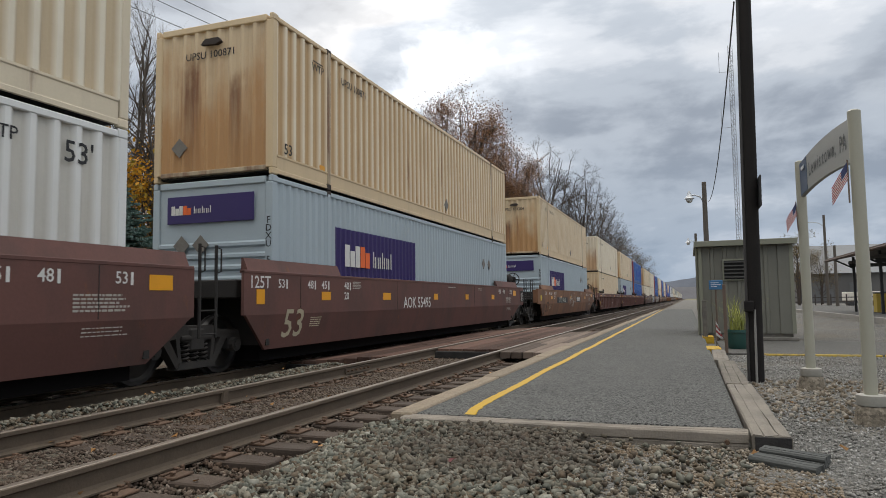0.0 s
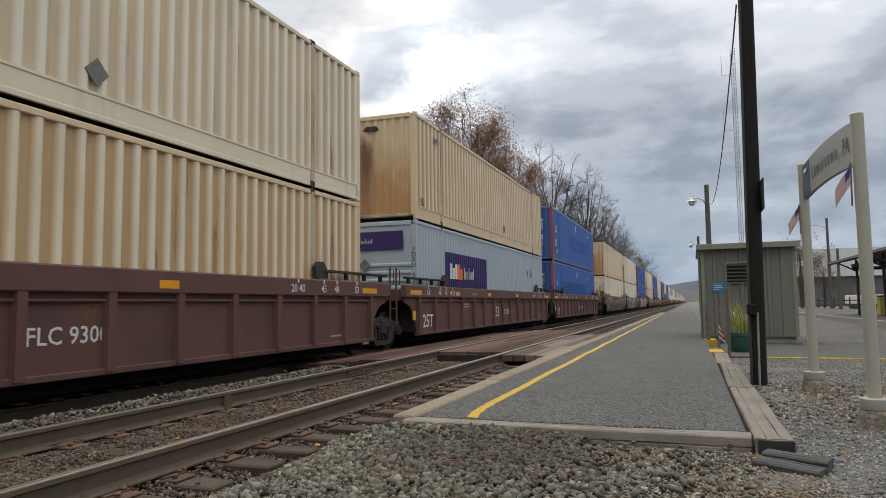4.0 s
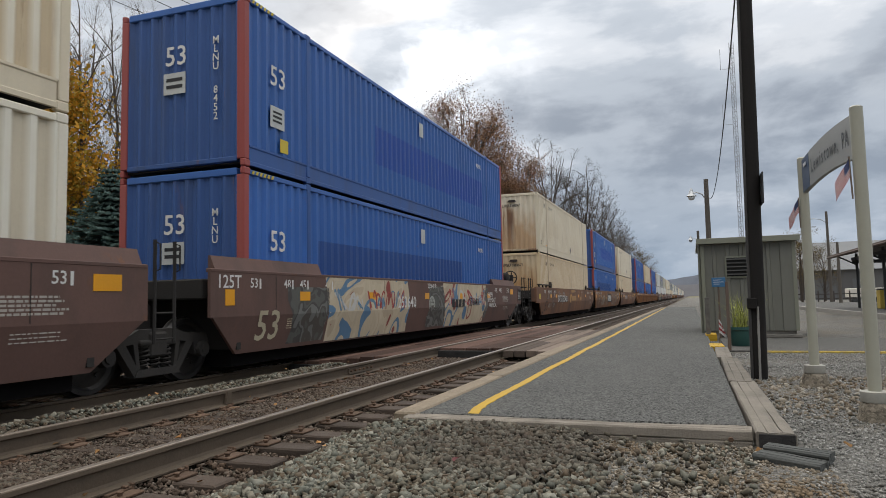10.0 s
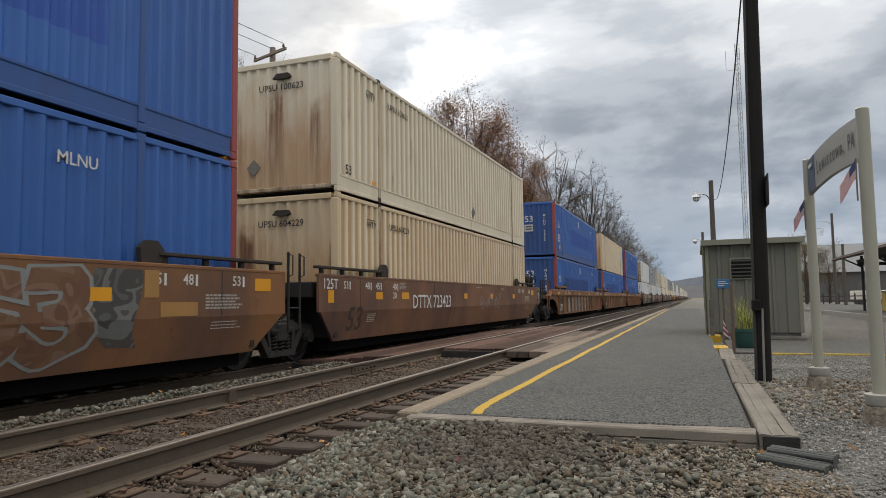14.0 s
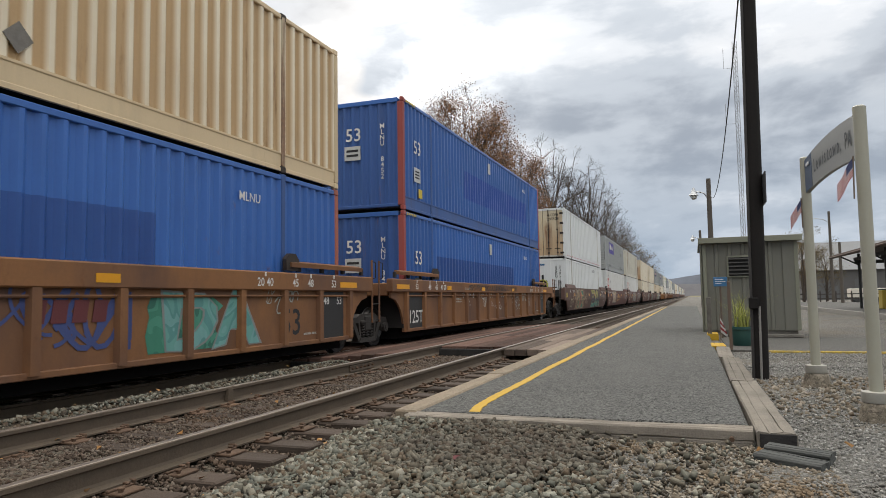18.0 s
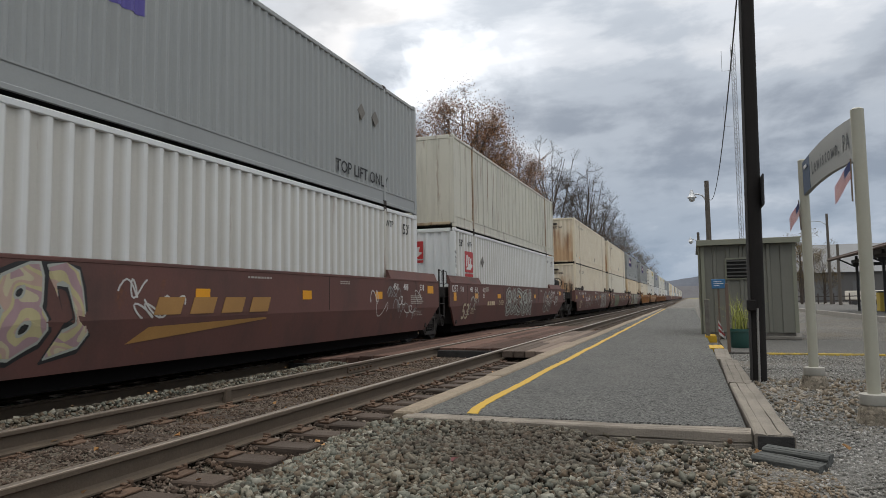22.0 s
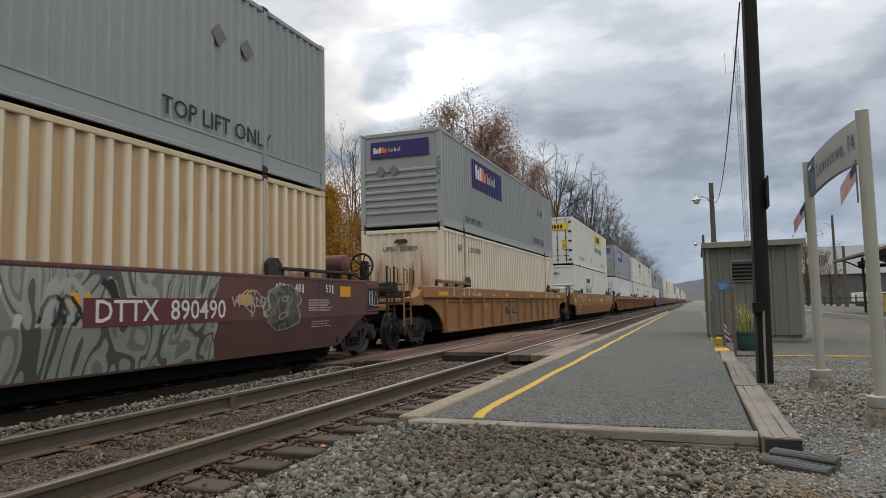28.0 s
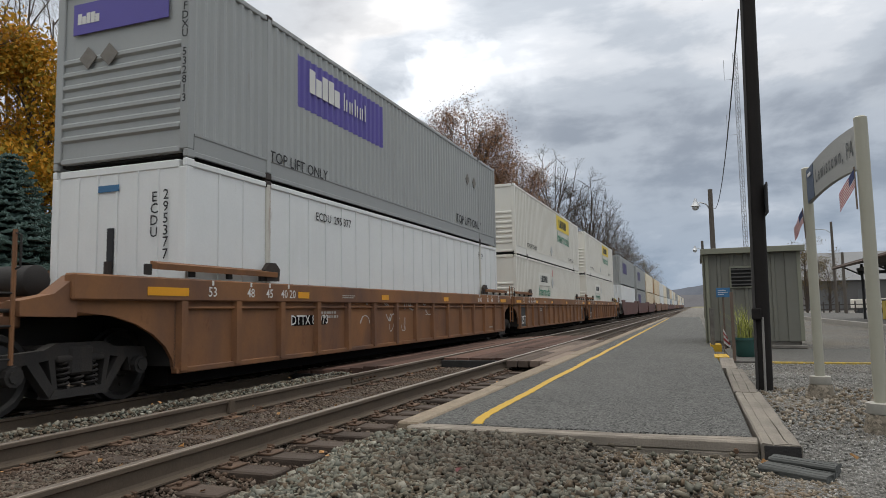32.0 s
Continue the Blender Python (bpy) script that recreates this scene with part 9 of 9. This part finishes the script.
ART = {
    2: [("tag", 21, 7.0, 9.2, ["pale"]), ("plate", 9.6, 11.3, 0.98, 1.3, "black"), ("logo", 9.75, 11.2, 1.02, 1.26, "white", 2), ("plate", 3.0, 6.3, 0.95, 1.25, "black"), ("word", "DTTX 646066", 0.26, 4.68, 1.1, "pale")],
    6: [("letters", "Gnap", 8.7, 12.7, 0.42, 1.58, "brownish", "pale"), ("tag", 32, 12.8, 13.4, ["pale"]), ("word", "A", 0.28, 6.65, 1.06, "pale"), ("word", "40", 0.3, 5.35, 1.06, "cream"),
        ("outline", 7.0, 7.42, 0.92, 1.22, "pale"), ("word", "LD LMT", 0.09, 7.95, 1.08, "pale"), ("word", "PER UNIT", 0.09, 8.5, 1.08, "pale")],
    7: [("letters", "Guams", 1.8, 5.85, 0.42, 1.57, "snake", "white"), ("letters", "8&nE", 6.3, 10.4, 0.5, 1.52, "ice", "pale"), ("word", "16.", 0.24, 1.5, 0.62, "pale"), ("tag", 43, 10.3, 11.0, ["white"]), ("tag", 44, 1.4, 1.8, ["pale"]),
        ("ring", 11.75, 1.15, 0.42, "olive")],
    8: [("mural", 7.6, 8.9, 0.42, 1.5, "cloud"), ("mural", 8.9, 12.9, 0.38, 1.6, "cream"), ("mural", 12.9, 13.2, 0.5, 1.5, "cloud"), ("mural", 2.4, 6.3, 0.38, 1.6, "cream"), ("mural", 1.1, 2.4, 0.42, 1.4, "cloud"), ("brush", 801, 2.6, 6.0, ["red", "blue", "red", "white"], 0.06), ("brush", 802, 9.0, 12.8, ["red", "blue", "red", "white"], 0.06), ("ring", 12.35, 1.04, 0.2, "blue"), ("ring", 7.9, 1.02, 0.2, "pale"),
        ("logo", 9.5, 10.75, 0.92, 1.14, "black", 0), ("word", "253640", 0.24, 11.63, 1.04, "black"), ("word", "HAPPY", 0.15, 13.55, 1.28, "white"), ("word", "BIRTHDAY", 0.15, 13.68, 1.1, "white"),
        ("word", "AMERICA...", 0.15, 13.85, 0.92, "white"), ("word", "253640 B", 0.12, 7.9, 1.5, "white")],
    9: [("plate", 3.3, 6.3, 0.9, 1.24, "pitch"), ("plate", 7.04, 7.53, 0.86, 1.28, "ochre"), ("plate", 7.7, 8.9, 1.44, 1.58, "ochre"), ("plate", 7.65, 9.43, 0.97, 1.25, "ochre"), ("plate", 10.84, 11.5, 1.0, 1.2, "ochre"),
        ("tag", 61, 0.6, 2.4, ["grey"]), ("tag", 62, 3.6, 5.4, ["grey"])],
    10: [("plate", 6.85, 9.5, 0.74, 1.40, "black"), ("logo", 7.1, 9.35, 0.84, 1.28, "white", 4), ("letters", "8&S3", 9.7, 13.3, 0.5, 1.55, "wire", "grey"), ("plate", 14.33, 15.04, 0.95, 1.14, "ochre"), ("plate", 14.05, 14.3, 1.2, 1.55, "ochre"), ("brush", 71, 2.6, 6.6, ["grey", "olive", "black"], 0.05), ("tag", 72, 0.4, 2.2, ["grey"]), ("mural", 13.4, 14.0, 0.6, 1.55, "cloud"), ("plate", 2.6, 3.3, 1.0, 1.14, "ochre"), ("plate", 5.2, 5.9, 1.02, 1.16, "ochre")],
    11: [("tag", 81, 9.0, 11.5, ["grey"])],
    12: [("mural", 2.2, 9.2, 0.42, 1.22, "ash2"), ("letters", "8AS&", 4.2, 8.6, 0.45, 1.2, "stone", "pale"), ("tag", 91, 9.2, 10.4, ["white", "cream"]), ("brush", 92, 10.7, 11.5, ["black"], 0.05), ("tag", 93, 13.2, 14.2, ["grey"])],
    13: [("letters", "ETA", 2.9, 5.9, 0.42, 1.22, "stone", "white", "shadow"), ("tag", 101, 6.0, 7.8, ["grey", "olive"]), ("logo", 9.2, 10.3, 0.9, 1.16, "maroon", 0), ("brush", 102, 8.5, 10.6, ["navy"], 0.06), ("mural", 10.95, 12.3, 0.45, 1.18, "emerald"), ("letters", "DA", 11.2, 13.3, 0.46, 1.22, "mint", "grey"), ("tag", 103, 13.4, 14.2, ["pale"])],
    14: [("tag", 111, 4.0, 5.2, ["white"]), ("tag", 114, 6.2, 7.4, ["white"]), ("tag", 115, 7.9, 8.6, ["white"]), ("tag", 112, 10.2, 13.2, ["white", "pale"]), ("chord", 113, 4.6, 10.6, ["black"])],
    15: [("mural", 2.0, 5.3, 0.40, 1.58, "tan"), ("letters", "A", 2.8, 3.4, 0.5, 1.5, "emerald", "cream"), ("letters", "O", 3.45, 4.05, 0.55, 1.45, "crimson", "cream"), ("letters", "E", 4.1, 4.8, 0.5, 1.5, "emerald", "cream"),
         ("tag", 123, 0.6, 2.0, ["cream"]), ("tag", 124, 5.0, 7.0, ["cream"]), ("word", "B", 0.16, 7.3, 1.12, "white"), ("mural", 8.5, 13.1, 0.38, 1.6, "plum"), ("letters", "EDOA", 8.5, 13.2, 0.40, 1.6, "sea", "cream", "shadow"), ("tag", 125, 13.2, 14.6, ["pale"]), ("brush", 126, 2.1, 5.2, ["cream", "black", "olive"], 0.05)],
    16: [("letters", "38&8D", 2.8, 5.6, 0.62, 1.57, "candy", "pale", "shadow"), ("tag", 132, 6.1, 6.8, ["white"]), ("logo", 6.6, 9.3, 0.97, 1.2, "ochre", 0), ("swoosh", 6.2, 9.1, 0.62, 0.88, "ochre"), ("tag", 133, 13.0, 15.6, ["white", "grey"])],
    17: [("logo", 2.75, 3.7, 0.92, 1.06, "cream", 0), ("word", "254359", 0.16, 4.55, 1.0, "cream"), ("letters", "8&38&", 5.3, 9.8, 0.5, 1.5, "ghost", "pale", 1), ("tag", 142, 12.6, 15.4, ["white"]), ("tag", 143, 0.5, 1.6, ["pale"]), ("letters", "GO", 12.2, 14.2, 0.5, 1.4, "ghost", "pale")],
    18: [("letters", "8&33&", 10.9, 14.3, 0.45, 1.5, "ghost", "pale", 1), ("tag", 151, 7.2, 10.4, ["pale", "grey"]), ("word", "DTTX 890490 A", 0.11, 7.9, 1.5, "white"), ("word", "LD LMT", 0.09, 7.9, 1.07, "white"), ("brush", 152, 2.4, 6.2, ["olive", "grey"], 0.035), ("plate", 2.4, 4.8, 0.9, 1.2, "maroon"), ("word", "DTTX 890490", 0.23, 3.6, 1.05, "white")],
    19: [("letters", "&88", 2.6, 6.5, 0.48, 1.5, "ghost", "green", 1), ("tag", 162, 8.0, 13.0, ["pale", "grey"])],
    20: [("letters", "ON", 2.6, 6.0, 0.40, 1.58, "melon", "black"), ("mural", 6.4, 12.8, 0.38, 1.58, "ash2"), ("brush", 171, 6.5, 12.7, ["black", "white", "pale", "black"], 0.07), ("plate", 10.4, 13.05, 0.92, 1.26, "maroon"), ("word", "DTTX  890490", 0.27, 11.72, 1.09, "white"),
         ("word", "WORLD!", 0.17, 13.5, 1.2, "pale"), ("tag", 172, 13.2, 14.2, ["cream"]), ("letters", "8", 13.95, 14.9, 0.75, 1.45, "cloud", "grey")],
    21: [("plate", 6.3, 8.4, 0.72, 0.98, "grey"), ("word", "DTTX 467084", 0.2, 7.35, 0.85, "pale")],
    22: [("logo", 9.3, 11.1, 1.12, 1.32, "cream", 0), ("word", "DTTX 646141", 0.12, 3.4, 1.12, "black")],
    23: [("tag", 181, 5.1, 5.6, ["white"]), ("tag", 182, 6.2, 6.7, ["white"]), ("tag", 183, 7.3, 7.8, ["white"]), ("tag", 184, 8.5, 9.0, ["white"])],
}
NUMBERS = {1: ("UPSU 100871", ""), 2: ("UPSU 103204", ""), 3: ("UPSU 606073", "UPSU 604993"), 6: ("UPSU 60114", "UPSU 103518"), 7: ("UPSU 6008", "UPSU 605773"),
           9: ("UPSU 6097", "UPSU 100671"), 11: ("UPSU 100623", "UPSU 604229"), 13: ("UPSU 6012", ""), 18: ("UPSU 602168", "UPSU 604683"), 19: ("UPSU 606418", "UPSU 606065"),
           20: ("FDXU 50", "UPSU 6064"), 21: ("FDXU 51", "UPSU 103829"), 15: ("295503", "238514"), 23: ("FDXU 532813", "295377"), 16: ("FDXU 53666", "")}
TRAIN = []
for i, (place, up, low, style, colour, fr, re, hood, number) in enumerate(CONSIST):
    art = ART.get(i, [])
    car = well_car(style, colour, fr, re, True, hood, number, art)
    nu = NUMBERS.get(i, ("", ""))
    a = container(up, nu[0], True, True, doors=(i in (15, 22)), faded=i in (16, 23))
    b = container(low, nu[1], False, True)
    TRAIN += [(car, place, 0.0), (b, place, DECK_LOW), (a, place, DECK_HIGH)]

# the tail of the train, far down the line, in fewer pieces
FAR_PAINT = {"grey": (GREY, GREY), "plain": (WHITEC, WHITEC), "cream": (CREAM_P, CREAM_END), "tan": (TAN_P, TAN_END), "sky": (SKY, SKY), "ivory": (IVORY, CREAM_END)}


def far_container(kind):
    p, e = FAR_PAINT[kind]
    c = thing("shipping_container", KIND[kind], "container", group="containers on the train")
    me = shared("far_side", lambda: corr(0.14, L53 - 0.14, 0.285, 0.05, 0.1, H96 - 0.06))
    part("side_panel", me, p, c, m=pose(HALF - 0.012, 0, 0) @ SIDE_M)
    part("side_panel", me, p, c, m=TURN @ pose(HALF - 0.012, 0, 0) @ SIDE_M)
    w = HALF - 0.15
    part("end_panel", shared("end_corr", lambda: corr(-w, w, 0.255, 0.045, 0.17, H96 - 0.13)), e, c, m=pose(0, 0.022, 0))
    part("end_panel", shared("end_corr", lambda: corr(-w, w, 0.255, 0.045, 0.17, H96 - 0.13)), p, c, m=TURN @ pose(0, 0.022, 0))
    part("roof", shared("roof", lambda: Geo().box(-HALF + 0.05, HALF - 0.05, 0.1, L53 - 0.1, H96 - 0.06, H96 - 0.03)), p, c)

    def cage():
        g = Geo()
        for y in (0.0, L53 - 0.14):
            for x in (-HALF, HALF - 0.15):
                g.soft(x, x + 0.15, y, y + 0.14, 0, H96, 0.012)
            g.box(-HALF + 0.15, HALF - 0.15, y, y + 0.12, 0.0, 0.17)
            g.box(-HALF + 0.15, HALF - 0.15, y, y + 0.12, H96 - 0.13, H96)
        return g
    part("frame", shared("far_cage", cage), p, c)
    if kind in ("sky", "grey"):
        part("brand_panel", Geo().box(HALF - 0.01, HALF, 2.3, 6.6, 1.2, 2.3), NAVY, c)
    return c


def far_car(colour):
    c = thing("well_car", "%s container well car far down the train" % CAR_WORDS[colour], "well car", group="well cars of the train")
    for s in (1, -1):
        part("side_plate", shared("far_plate", lambda: Geo().prism([(-1.1, 0.95), (-1.1, 1.64), (L53 + 1.1, 1.64), (L53 + 1.1, 0.95), (L53 + 0.3, 0.35), (-0.3, 0.35)], "x", 1.43, 1.49)), CAR[colour], c, m=Matrix.Diagonal((s, 1, 1, 1)))
        part("guide_plate", shared("far_guides", lambda: Geo().box(1.36, 1.45, -0.95, 2.1, 1.645, 1.83).box(1.36, 1.45, L53 - 2.1, L53 + 0.95, 1.645, 1.83)), CAR[colour], c, m=Matrix.Diagonal((s, 1, 1, 1)))
    # same blackened floor, with the under-car shade in its colour
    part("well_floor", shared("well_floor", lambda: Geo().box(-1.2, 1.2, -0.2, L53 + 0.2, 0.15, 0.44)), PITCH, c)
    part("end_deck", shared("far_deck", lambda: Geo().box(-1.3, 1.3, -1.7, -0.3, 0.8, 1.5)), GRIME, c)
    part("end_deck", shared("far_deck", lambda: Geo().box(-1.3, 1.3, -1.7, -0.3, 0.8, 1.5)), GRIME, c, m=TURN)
    truck(c, -1.62)
    return c


tail = [("grey", "plain"), ("grey", "grey"), ("cream", "tan"), ("tan", "cream"), ("plain", "plain"), ("cream", "cream"), ("grey", "plain"), ("tan", "sky"), ("plain", "ivory"), ("cream", "plain")]
for k in range(20):
    up, low = tail[k % 10]
    place = 532.6 + (k // 3) * 61.9 + (k % 3) * 19.4
    TRAIN += [(far_car(("maroon", "rust")[k // 3 % 2]), place, 0.0), (far_container(low), place, DECK_LOW), (far_container(up), place, DECK_HIGH)]


def motions():
    times = [2.0 * k for k in range(17)]
    for ob, place, z in TRAIN:
        walk(ob, [(t, pose(FAR_X, place - travelled(t), z)) for t in times])
    # all wheels roll alike: one wheel is keyed and the rest take its keys
    roll = [(k / FPS, pose(0, 0, 0, math.degrees(travelled(k / FPS) / 0.462) % 360)) for k in range(0, 961)]
    walk(WHEELS[0], roll)
    keys = WHEELS[0].animation_data
    for w in WHEELS[1:]:
        w.rotation_mode = "QUATERNION"
        w.animation_data_create()
        w.animation_data.action = keys.action
        w.animation_data.action_slot = keys.action_slot
    # the small flags flap in the draught
    for fl, x, y, z, ph in ((flag_a, 1.315, 6.50, 2.06, 0.0), (flag_b, 1.225, 8.72, 2.02, 1.7)):
        walk(fl, [(t * 0.5, pose(x, y, z, 6 * math.sin(2.3 * t + ph), 0, 170 + 22 * math.sin(1.7 * t + ph) + 9 * math.sin(3.9 * t))) for t in range(65)])


motions()
